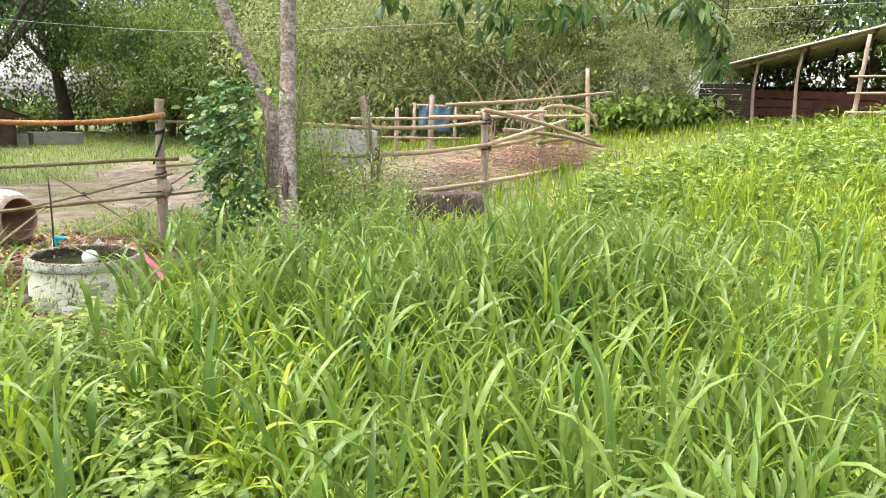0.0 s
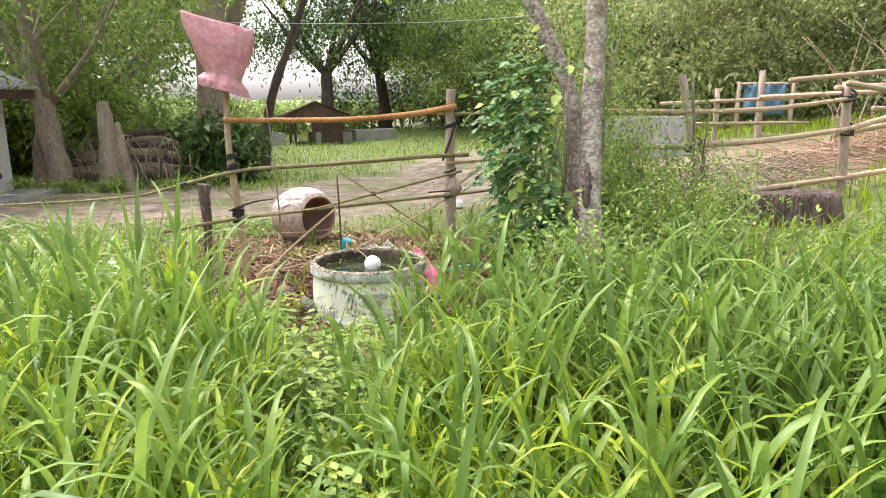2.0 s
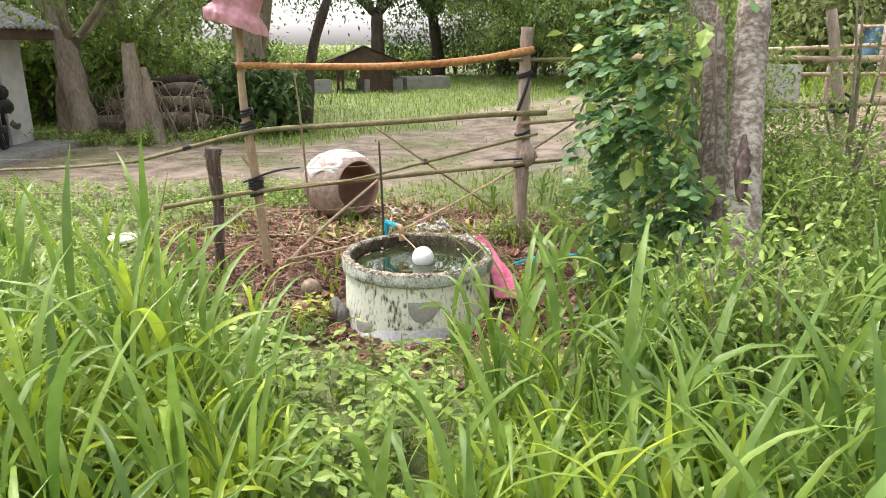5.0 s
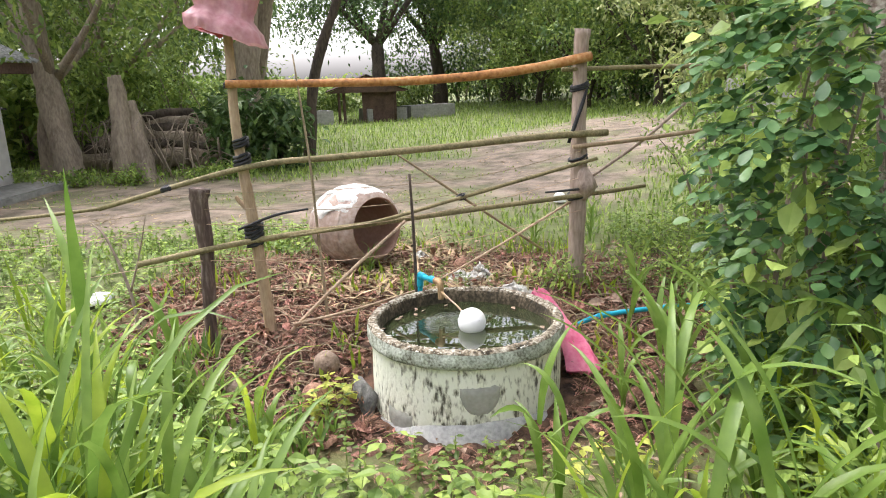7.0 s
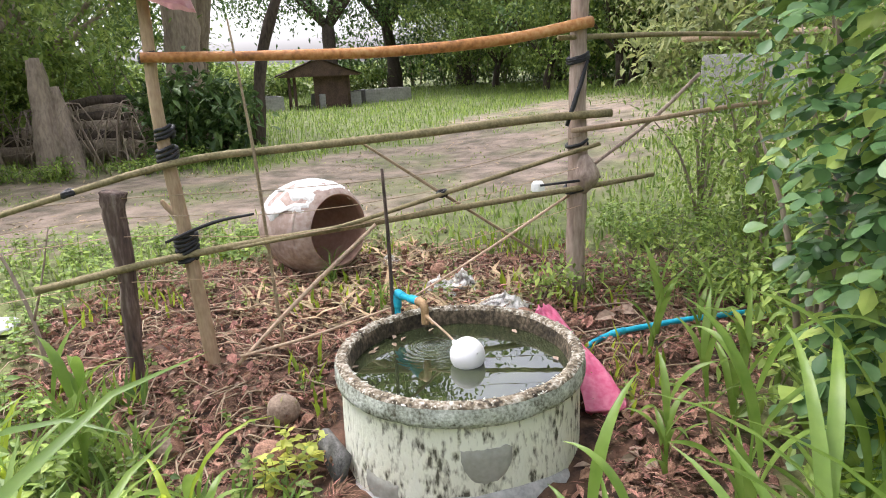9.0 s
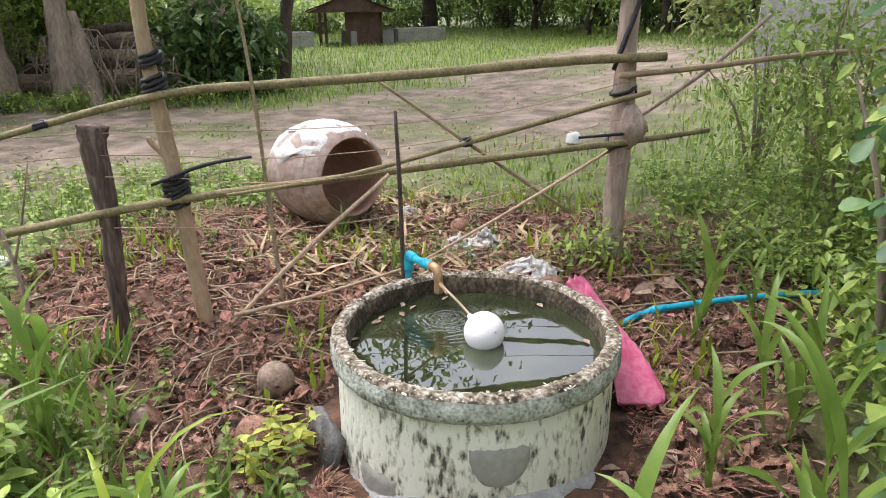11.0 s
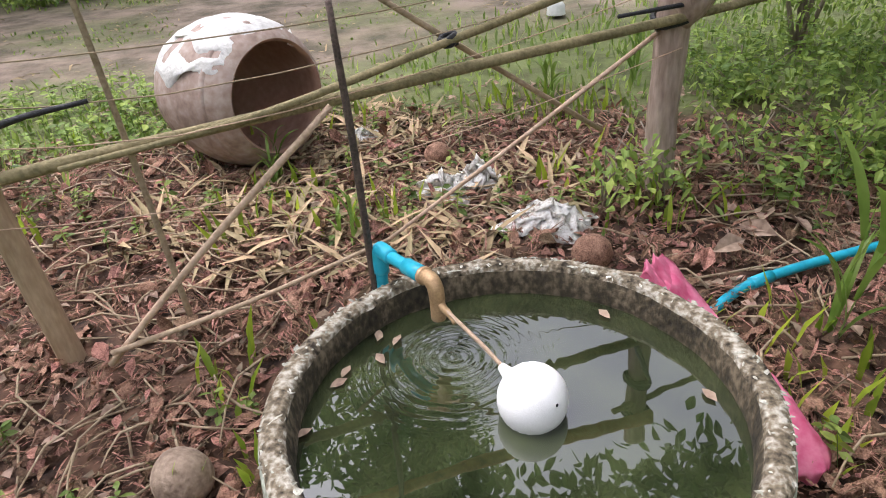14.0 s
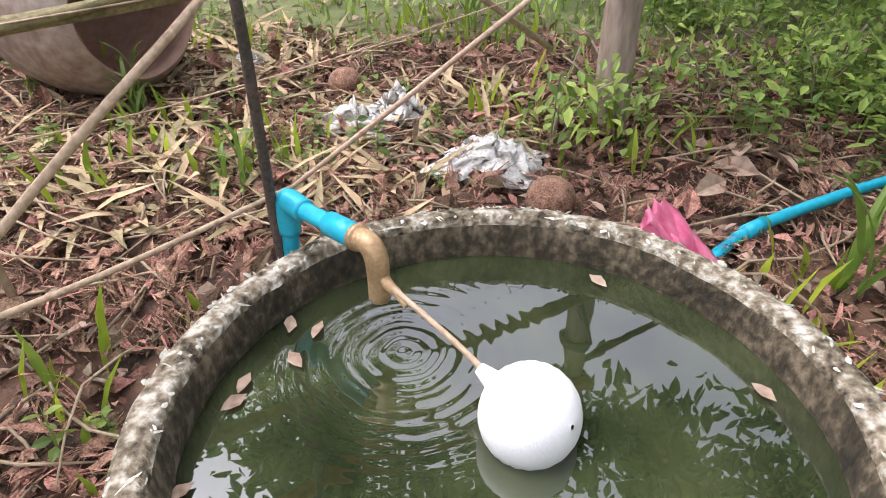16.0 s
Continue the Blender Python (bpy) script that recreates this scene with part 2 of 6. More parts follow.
l.new(bp.outputs[0], b.inputs["Normal"])


# ---- mesh helpers ----
def mesh_object(name, verts, faces, mat, parent=None, smooth=True, label=""):
    me = bpy.data.meshes.new(name)
    me.from_pydata([tuple(v) for v in verts], [], [tuple(int(i) for i in f) for f in faces])
    me.materials.append(mat)
    if smooth:
        me.polygons.foreach_set("use_smooth", [True] * len(me.polygons))
    me.update()
    ob = new(name, me)
    if parent is not None:
        ob.parent = parent
    if label:
        ob["label"] = label
    return ob


def fast_mesh(name, verts, faces, mat, parent=None, smooth=False):
    """verts (n, 3) and faces (m, k) as arrays of one size."""
    verts, faces = np.asarray(verts, dtype=np.float32).reshape(-1, 3), np.asarray(faces, dtype=np.int32)
    me = bpy.data.meshes.new(name)
    me.vertices.add(len(verts))
    me.vertices.foreach_set("co", verts.ravel())
    me.loops.add(faces.size)
    me.loops.foreach_set("vertex_index", faces.ravel())
    me.polygons.add(len(faces))
    me.polygons.foreach_set("loop_start", np.arange(0, faces.size, faces.shape[1], dtype=np.int32))
    me.polygons.foreach_set("loop_total", np.full(len(faces), faces.shape[1], dtype=np.int32))
    me.polygons.foreach_set("use_smooth", np.full(len(faces), smooth))
    me.materials.append(mat)
    me.update(calc_edges=True)
    ob = new(name, me)
    if parent is not None:
        ob.parent = parent
    return ob


def thing(name, label, category, group="", at=(0, 0, 0)):
    e = new(name)
    e.location = at
    e.empty_display_size = 0.1
    return tagged(e, label, category, group)


def spline(points, steps):
    """A smooth line through points (Catmull-Rom)."""
    p = [np.array(q, dtype=float) for q in points]
    p = [2 * p[0] - p[1]] + p + [2 * p[-1] - p[-2]]
    out = []
    for i in range(1, len(p) - 2):
        for s in np.linspace(0, 1, steps, endpoint=False):
            a, b_, c, d = p[i - 1:i + 3]
            out.append(0.5 * (2 * b_ + (c - a) * s + (2 * a - 5 * b_ + 4 * c - d) * s * s + (3 * b_ - a - 3 * c + d) * s ** 3))
    out.append(p[-2])
    return out


def tube(points, radii, sides=8, rough=0.0, steps=4, caps=True):
    """A round limb along points. Returns verts and faces."""
    line = spline(points, steps)
    rad = np.interp(np.linspace(0, 1, len(line)), np.linspace(0, 1, len(radii)), radii)
    verts, faces = [], []
    ref = None
    for i, c in enumerate(line):
        d = line[min(i + 1, len(line) - 1)] - line[max(i - 1, 0)]
        d = d / (np.linalg.norm(d) + 1e-9)
        if ref is None:
            ref = np.array((1.0, 0, 0)) if abs(d[0]) < 0.8 else np.array((0, 1.0, 0))
        u = np.cross(d, ref)
        u /= np.linalg.norm(u)
        v = np.cross(d, u)
        ref = np.cross(u, d)
        for k in range(sides):
            a = 2 * math.pi * k / sides
            r = rad[i] * (1 + rough * rng.uniform(-1, 1))
            verts.append(c + r * (math.cos(a) * u + math.sin(a) * v))
    for i in range(len(line) - 1):
        for k in range(sides):
            faces.append((i * sides + k, i * sides + (k + 1) % sides, (i + 1) * sides + (k + 1) % sides, (i + 1) * sides + k))
    if caps:
        faces.append(tuple(range(sides - 1, -1, -1)))
        faces.append(tuple((len(line) - 1) * sides + k for k in range(sides)))
    return verts, faces


def joined(*geos):
    verts, faces = [], []
    for v, f in geos:
        o = len(verts)
        verts += list(v)
        faces += [tuple(i + o for i in q) for q in f]
    return verts, faces


def limb(name, points, radii, mat, parent, sides=8, rough=0.05, steps=4, label=""):
    return mesh_object(name, *tube(points, radii, sides, rough, steps), mat, parent, True, label)


def box(x0, x1, y0, y1, z0, z1, bevel=0.01):
    bm = bmesh.new()
    bmesh.ops.create_cube(bm, size=1)
    for v in bm.verts:
        v.co = (x0 + (v.co.x + 0.5) * (x1 - x0), y0 + (v.co.y + 0.5) * (y1 - y0), z0 + (v.co.z + 0.5) * (z1 - z0))
    bmesh.ops.bevel(bm, geom=bm.edges[:], offset=bevel, segments=2, affect="EDGES")
    bm.verts.index_update()
    out = [tuple(v.co) for v in bm.verts], [tuple(v.index for v in f.verts) for f in bm.faces]
    bm.free()
    return out


def lathe(profile, sides=64, wobble=0.0, centre=(0, 0, 0)):
    """A turned body from (radius, z) pairs."""
    verts, faces = [], []
    for r, z in profile:
        for k in range(sides):
            a = 2 * math.pi * k / sides
            q = 1 + wobble * noise.noise((math.cos(a) * 2.5, math.sin(a) * 2.5, z * 6))
            verts.append((centre[0] + r * q * math.cos(a), centre[1] + r * q * math.sin(a), centre[2] + z + wobble * 0.15 * noise.noise((math.cos(a) * 6, math.sin(a) * 6, r * 9))))
    for i in range(len(profile) - 1):
        for k in range(sides):
            faces.append((i * sides + k, i * sides + (k + 1) % sides, (i + 1) * sides + (k + 1) % sides, (i + 1) * sides + k))
    return verts, faces


def unit(a):
    return a / (np.linalg.norm(a, axis=-1, keepdims=True) + 1e-9)


def leaf_field(base, way, length, width, droop=0.25, fold=0.18):
    """Folded, pointed leaves. base, way (n, 3); length, width (n)."""
    base, way = np.asarray(base, float), unit(np.asarray(way, float))
    n_ = len(base)
    side = np.cross(way, rng.normal(0, 0.35, (n_, 3)) + (0, 0, 1.0))
    side = unit(side)
    up = np.cross(side, way)
    length, width = np.broadcast_to(length, n_)[:, None], np.broadcast_to(width, n_)[:, None]
    down = np.array((0, 0, -1.0)) * length * droop
    pts = np.stack([
        base,
        base + way * length * 0.42 + side * width * 0.5 + down * 0.25 + up * width * fold,
        base + way * length * 0.45 + down * 0.25,
        base + way * length * 0.42 - side * width * 0.5 + down * 0.25 + up * width * fold,
        base + way * length + down,
        base + way * length * 0.75 + side * width * 0.33 + down * 0.6 + up * width * fold * 0.7,
        base + way * length * 0.75 - side * width * 0.33 + down * 0.6 + up * width * fold * 0.7], axis=1)
    f = np.array([(0, 2, 1), (0, 3, 2), (1, 2, 5), (3, 6, 2), (2, 4, 5), (2, 6, 4)])
    faces = (np.arange(n_)[:, None, None] * 7 + f[None]).reshape(-1, 3)
    return pts.reshape(-1, 3), faces


def round_leaves(base, way, length, width, cup=0.12):
    """Blunt egg-shaped leaflets, broadest near the tip."""
    base, way = np.asarray(base, float), unit(np.asarray(way, float))
    n_ = len(base)
    side = unit(np.cross(way, rng.normal(0, 0.3, (n_, 3)) + (0, 0, 1.0)))
    up = np.cross(side, way)
    length, width = np.broadcast_to(length, n_)[:, None], np.broadcast_to(width, n_)[:, None]
    ring = [(0.0, 0.0), (0.28, 0.30), (0.60, 0.5), (0.86, 0.40), (1.0, 0.10), (1.0, -0.10), (0.86, -0.40), (0.60, -0.5), (0.28, -0.30), (0.55, 0.0)]
    pts = np.stack([base + way * length * a + side * width * c + up * width * cup * abs(c) * 2 - np.array((0, 0, 0.14)) * length * a * a for a, c in ring], 1)
    f = np.array([(9, i, (i + 1) % 9) for i in range(9)])
    return pts.reshape(-1, 3), (np.arange(n_)[:, None, None] * 10 + f[None]).reshape(-1, 3)


def pinnate(base, way, length, pairs, leaflet):
    """Leaflets in pairs along a drooping stalk, with one at its tip."""
    base, way = np.asarray(base, float), unit(np.asarray(way, float))
    n_ = len(base)
    side = unit(np.cross(way, (0, 0, 1.0)))
    bs, ws, ls = [], [], []
    for p in range(pairs + 1):
        q = (p + 0.8) / (pairs + 0.8)
        at_ = base + way * (length * q)[:, None] - np.array((0, 0, 0.22)) * (length * q * q)[:, None]
        for sg in ((1, -1) if p < pairs else (0,)):
            bs.append(at_)
            ws.append(side * sg + way * (0.55 if sg else 1.0) + rng.normal(0, 0.12, (n_, 3)) + (0, 0, -0.25))
            ls.append(leaflet * (0.75 + 0.35 * q) * rng.uniform(0.85, 1.15, n_))
    bs, ws, ls = np.concatenate(bs), np.concatenate(ws), np.concatenate(ls)
    return round_leaves(bs, ws, ls, ls * 0.72)


def simple_leaves(base, way, length, width):
    """Cheaper four-cornered leaves for crowns farther off."""
    base, way = np.asarray(base, float), unit(np.asarray(way, float))
    n_ = len(base)
    side = unit(np.cross(way, rng.normal(0, 0.6, (n_, 3)) + (0, 0, 1.0)))
    length, width = np.broadcast_to(length, n_)[:, None], np.broadcast_to(width, n_)[:, None]
    pts = np.stack([base, base + way * length * 0.5 + side * width * 0.5, base + way * length + (0, 0, -1) * length * 0.2, base + way * length * 0.5 - side * width * 0.5], axis=1)
    faces = np.arange(n_)[:, None] * 4 + np.arange(4)[None]
    return pts.reshape(-1, 3), faces


def blade_field(base, height, width, az, lean, bend, segs=7):
    """Grass blades as creased ribbons that arch over."""
    n_ = len(base)
    s = np.linspace(0, 1, segs + 1)
    ang = lean[:, None] + bend[:, None] * s[None] ** 1.5
    step = (height / segs)[:, None]
    dx, dz = np.sin(ang) * step, np.cos(ang) * step
    hx = np.concatenate([np.zeros((n_, 1)), np.cumsum(dx[:, :-1], 1)], 1)
    hz = np.concatenate([np.zeros((n_, 1)), np.cumsum(dz[:, :-1], 1)], 1)
    c, sn = np.cos(az)[:, None], np.sin(az)[:, None]
    mid = np.stack([base[:, :1] + hx * c, base[:, 1:2] + hx * sn, base[:, 2:3] + hz], 2)
    prof = np.where(s < 0.35, 0.55 + 1.28 * s, np.maximum(0.0, 1 - (np.maximum(s - 0.35, 0) / 0.65) ** 1.7))
    prof[-1] = 0.02
    twist = rng.uniform(-0.7, 0.7, n_)[:, None] * s[None]
    wv = (width[:, None] * prof[None] * 0.5)
    sx, sy, sz = -sn * np.cos(twist), c * np.cos(twist), np.sin(twist)
    side = np.stack([np.broadcast_to(sx, wv.shape), np.broadcast_to(sy, wv.shape), sz], 2) * wv[:, :, None]
    up = np.zeros_like(side)
    up[:, :, 2] = wv * 0.45
    pts = np.stack([mid + side + up, mid, mid - side + up], 2)
    k = segs + 1
    q = []
    for i in range(segs):
        for j in range(2):
            q.append((i * 3 + j, i * 3 + j + 1, i * 3 + j + 4, i * 3 + j + 3))
    faces = (np.arange(n_)[:, None, None] * (k * 3) + np.array(q)[None]).reshape(-1, 4)
    return pts.reshape(-1, 3), faces


# ---- ground ----
def smooth(a, b_, v):
    q = np.clip((v - a) / (b_ - a), 0, 1)
    return q * q * (3 - 2 * q)


def ground_z(x, y):
    x, y = np.asarray(x, float), np.asarray(y, float)
    s = np.clip(x, -40, 14) + np.clip(y, -20, 15) - 7.5
    return 0.14 + 0.16 * smooth(5.3, 7.0, y) + 0.1 * np.log1p(np.exp(np.clip(s * 1.2, -30, 40))) / 1.2


def wave(x, y, f, seed=0.0):
    return (np.sin(x * f * 1.3 + y * f * 0.7 + seed) + np.sin(-x * f * 0.6 + y * f * 1.7 + seed * 2.1) + np.sin(x * f * 2.3 - y * f * 2.9 + seed * 0.7) * 0.5) / 2.5


SAND = np.array([(-6.9, 7.3), (-4.6, 8.9), (-3.3, 10.2), (-2.5, 13.0), (-3.4, 17.0), (-4.6, 20.0), (-6.0, 19.0), (-6.6, 16.2), (-6.5, 13.3), (-7.2, 11.4), (-8.6, 10.6), (-10.5, 9.8), (-14, 9.4), (-22, 9.2), (-22, 7.2), (-11.0, 6.9), (-9.5, 6.6)])


def inside(x, y, poly):
    """Signed distance to a closed line, positive inside."""
    p = np.stack([x, y], -1)[..., None, :]
    a, b2 = poly, np.roll(poly, -1, 0)
    d = b2 - a
    q = np.clip(((p - a) * d).sum(-1) / (d * d).sum(-1), 0, 1)
    near = np.sqrt((((a + q[..., None] * d) - p) ** 2).sum(-1)).min(-1)
    ya, yb, py = a[:, 1], b2[:, 1], p[..., 1]
    cross = ((ya > py) != (yb > py)) & (p[..., 0] < (b2[:, 0] - a[:, 0]) * (py - ya) / (yb - ya + 1e-12) + a[:, 0])
    return np.where(cross.sum(-1) % 2 == 1, near, -near)


DIRT = np.array([(-5.6, 6.5), (-4.9, 5.75), (-4.0, 5.45), (-3.3, 5.35), (-2.6, 5.45), (-2.15, 5.8), (-1.85, 6.5), (-1.7, 7.3), (-2.2, 8.2), (-3.4, 8.3), (-4.2, 7.9), (-5.2, 7.3)])
PEN = np.array([(-1.2, 10.4), (0.5, 10.7), (2.5, 12.0), (3.0, 13.0), (0.5, 14.5), (-2.5, 13.5)])


def axis(marks):
    out = []
    for (a, b2, step) in marks:
        out += list(np.arange(a, b2 - step * 0.5, step))
    return np.array(out + [marks[-1][1]])


gx = axis([(-600, -100, 100), (-100, -30, 10), (-30, -12, 1.2), (-12, -6.2, 0.25), (-6.2, -1.2, 0.04), (-1.2, 4, 0.25), (4, 16, 1.0), (16, 100, 12), (100, 600, 100)])
gy = axis([(-600, -100, 100), (-100, -10, 10), (-10, 4.6, 0.6), (4.6, 8.4, 0.04), (8.4, 15, 0.25), (15, 30, 1.0), (30, 120, 10), (120, 700, 116)])
GX, GY = np.meshgrid(gx, gy, indexing="ij")
dirt_d, sand_d, pen_d = inside(GX, GY, DIRT), inside(GX, GY, SAND), inside(GX, GY, PEN)
dirt = smooth(-0.35, 0.25, dirt_d + 0.22 * wave(GX, GY, 5.0))
sand = smooth(-0.7, 0.5, sand_d + 0.5 * wave(GX, GY, 1.7, 2.0))
sand *= 1 - 0.6 * smooth(0.05, 0.55, wave(GX, GY, 1.9, 0.3) + 0.4 * wave(GX, GY, 5.0, 1.0))
pen = smooth(-0.5, 0.3, pen_d)
clods = np.array([noise.fractal((x * 9, y * 9, 0.3), 0.9, 2.1, 4) if d > 0 else 0.0 for x, y, d in zip(GX.ravel(), GY.ravel(), dirt.ravel())]).reshape(GX.shape)
GZ = ground_z(GX, GY) + dirt * 0.03 * clods + 0.012 * wave(GX, GY, 3.0) * (np.abs(GX) < 30)
nx, ny = GX.shape
idx = np.arange(nx * ny).reshape(nx, ny)
gf = np.stack([idx[:-1, :-1], idx[1:, :-1], idx[1:, 1:], idx[:-1, 1:]], -1).reshape(-1, 4)

M_GROUND = bpy.data.materials.new("ground_soil")
M_GROUND.use_nodes = True
n, l = M_GROUND.node_tree.nodes, M_GROUND.node_tree.links
b = n["Principled BSDF"]
b.inputs["Roughness"].default_value = 0.95
co = n.new("ShaderNodeTexCoord")


def two_tone(scale, c0, c1, lo=0.35, hi=0.65):
    t_ = n.new("ShaderNodeTexNoise")
    t_.inputs["Scale"].default_value, t_.inputs["Detail"].default_value, t_.inputs["Roughness"].default_value = scale, 8.0, 0.65
    l.new(co.outputs["Object"], t_.inputs["Vector"])
    r_ = n.new("ShaderNodeValToRGB")
    r_.color_ramp.elements[0].position, r_.color_ramp.elements[1].position = lo, hi
    r_.color_ramp.elements[0].color, r_.color_ramp.elements[1].color = (*c0, 1), (*c1, 1)
    l.new(t_.outputs["Fac"], r_.inputs[0])
    return r_.outputs[0], t_.outputs["Fac"]


green, _ = two_tone(5.0, (0.09, 0.10, 0.038), (0.19, 0.225, 0.075))
sandy, _ = two_tone(3.0, (0.11, 0.09, 0.058), (0.35, 0.268, 0.21), 0.36, 0.64)
# Red-brown soil; the near-black end puts crevice shade into the colour.
shaded_earth, relief = two_tone(11, (0.014, 0.007, 0.004), (0.17, 0.090, 0.055))
penny, _ = two_tone(3.0, (0.11, 0.095, 0.05), (0.27, 0.20, 0.13))
mixed = green
for attr, colour in (("pen", penny), ("sand", sandy), ("dirt", shaded_earth)):
    at_ = n.new("ShaderNodeAttribute")
    at_.attribute_name = attr
    mx = n.new("ShaderNodeMix")
    mx.data_type = "RGBA"
    l.new(at_.outputs["Fac"], mx.inputs[0])
    l.new(mixed, mx.inputs[6])
    l.new(colour, mx.inputs[7])
    mixed = mx.outputs[2]
l.new(mixed, b.inputs["Base Color"])
bp = n.new("ShaderNodeBump")
bp.inputs["Strength"].default_value, bp.inputs["Distance"].default_value = 0.7, 0.03
l.new(relief, bp.inputs["Height"])
l.new(bp.outputs[0], b.inputs["Normal"])

ground = fast_mesh("ground", np.stack([GX, GY, GZ], -1), gf, M_GROUND, smooth=True)
for nm, val in (("dirt", dirt), ("sand", sand), ("pen", pen)):
    at_ = ground.data.attributes.new(nm, "FLOAT", "POINT")
    at_.data.foreach_set("value", val.astype(np.float32).ravel())
tagged(ground, "uneven ground of grass, sandy track and red-brown soil", "ground", kind="structure")


def gz(x, y):
    return float(ground_z(x, y))


# ---- water tank ----
RC, RH, RR = (-2.95, 6.10), 0.55, 0.45
tank = thing("water_tank", "round concrete ring water tank, flaking pale green paint, full", "water tank", at=(RC[0], RC[1], 0))


def worn(geo, amount):
    """Chips and swells a cast surface; neighbouring parts with the same edge stay joined."""
    out = []
    for q in geo[0]:
        p = Vector(q)
        k = noise.noise(p * 22) + 0.7 * noise.noise(p * 55 + Vector((3, 1, 0)))
        r = Vector((p.x, p.y, 0)).normalized()
        out.append(p + r * amount * k + Vector((0, 0, amount * 0.8 * noise.noise(p * 30 + Vector((0, 0, 7))))))
    return out, geo[1]


tank_wall = mesh_object("wall", *lathe([(0.435, 0.02), (0.436, 0.2), (0.432, 0.36), (0.43, 0.472)], 192, 0.012), M_CONCRETE, tank)
mesh_object("rim_band", *worn(lathe([(0.428, 0.470), (0.440, 0.470), (0.449, 0.476), (0.452, 0.49), (0.451, 0.506), (0.450, 0.522), (0.447, 0.538)], 192, 0.012), 0.0028), M_LIPBLUE, tank, label="blue-green painted lip band")
mesh_object("rim_top", *worn(lathe([(0.447, 0.538), (0.444, 0.543), (0.438, 0.548), (0.43, 0.550), (0.421, 0.551), (0.412, 0.550), (0.405, 0.546), (0.401, 0.536)], 192, 0.012), 0.0028), M_RIM, tank, label="mossy weathered concrete rim")
mesh_object("inner_wall", *worn(lathe([(0.401, 0.536), (0.397, 0.52), (0.395, 0.50), (0.394, 0.47), (0.394, 0.40), (0.392, 0.05)], 192, 0.012), 0.0028), M_INNER, tank, label="dark algae-stained inner face")
rl = np.random.default_rng(77)
vs, fs = [], []
for k in range(300):
    a, u = rl.uniform(0, 2 * math.pi), rl.choice([rl.uniform(0.436, 0.447), rl.uniform(0.403, 0.412), rl.uniform(0.404, 0.446)])
    long_, wide = rl.gamma(1.6, 0.0028) + 0.0012, rl.gamma(1.6, 0.0013) + 0.0008
    turn_ = a + rl.normal(0, 0.9)
    z = 0.5525 - max(0.0, u - 0.434) * 0.75 - max(0.0, 0.409 - u) * 0.8
    o = len(vs)
    for e in range(7):
        b2 = e * 2 * math.pi / 7
        q = rl.uniform(0.6, 1.3)
        dx, dy = long_ * q * math.cos(b2), wide * q * math.sin(b2)
        vs.append((u * math.cos(a) + dx * math.cos(turn_) - dy * math.sin(turn_), u * math.sin(a) + dx * math.sin(turn_) + dy * math.cos(turn_), z - 0.0022))
    vs.append((u * math.cos(a), u * math.sin(a), z + 0.0012))
    fs += [(o + e, o + (e + 1) % 7, o + 7) for e in range(7)]
tagged(mesh_object("lime_crust", vs, fs, M_FLAKE, tank), "pale lime flakes on the rim", kind="stuff")
skirt = [(0.43, 0.22), (0.452, 0.20), (0.475, 0.15), (0.50, 0.10), (0.53, 0.02)]
v, f = lathe(skirt, 96, 0.05)
v = [(x, y, z + 0.02 - 0.09 * (0.5 + 0.5 * math.sin(math.atan2(y, x) * 2 + 0.3)) * (z > 0.08)) for x, y, z in v]
mesh_object("cement_skirt", v, f, M_CEMENT, tank, label="rough grey cement skirt at the foot")


def wall_patch(name, a0, a1, z0, z1, mat, seed):
    """An irregular smear of cement a few millimetres proud of the wall."""
    vs, fs, k = [], [], 16
    for i in range(k + 1):
        for j in range(7):
            a = a0 + (a1 - a0) * i / k
            e = math.sin(math.pi * i / k) ** 0.6
            z = z1 - (z1 - z0) * (j / 6) * (0.35 + 0.65 * e) + 0.012 * noise.noise((i * 0.4, j * 0.4, seed))
            r = 0.4395 + 0.002 * noise.noise((i * 0.5, j * 0.6, seed)) - (0.006 if i in (0, k) or j in (0, 6) else 0)
            vs.append((r * math.cos(a), r * math.sin(a), z))
    for i in range(k):
        for j in range(6):
            fs.append((i * 7 + j, i * 7 + j + 1, (i + 1) * 7 + j + 1, (i + 1) * 7 + j))
    return mesh_object(name, vs, fs, mat, tank_wall)


wall_patch("cement_patch", radians(-70), radians(-48), 0.27, 0.39, M_PATCH, 1.0)
wall_patch("cement_patch", radians(-118), radians(-98), 0.13, 0.24, M_PATCH, 5.0)
v, f = lathe([(0.0005, 0.0), (0.1, 0.0), (0.2, 0.0), (0.3, 0.0), (0.388, 0.0), (0.3965, 0.0)], 64)
water = mesh_object("water", v, f, M_WATER)
water.location = (RC[0], RC[1], 0.478)
tagged(water, "dark green still water filling the tank", "water", kind="structure")

# inlet pipe with its float
inlet = thing("float_valve", "blue plastic pipe with brass elbow and white float ball", "float valve", at=(-3.345, 6.375, 0.3))


def under(ob):
    ob.matrix_parent_inverse = Matrix.Translation(ob.parent.location).inverted()
    return ob


B, T = np.array((-3.322, 6.372, 0.622)), np.array((-3.175, 6.270, 0.640))
under(limb("riser_pipe", [(-3.342, 6.398, 0.22), (-3.332, 6.384, 0.45), tuple(B - (0, 0, 0.012))], [0.0135, 0.0135, 0.0135], M_BLUEPIPE, inlet, 14, 0))
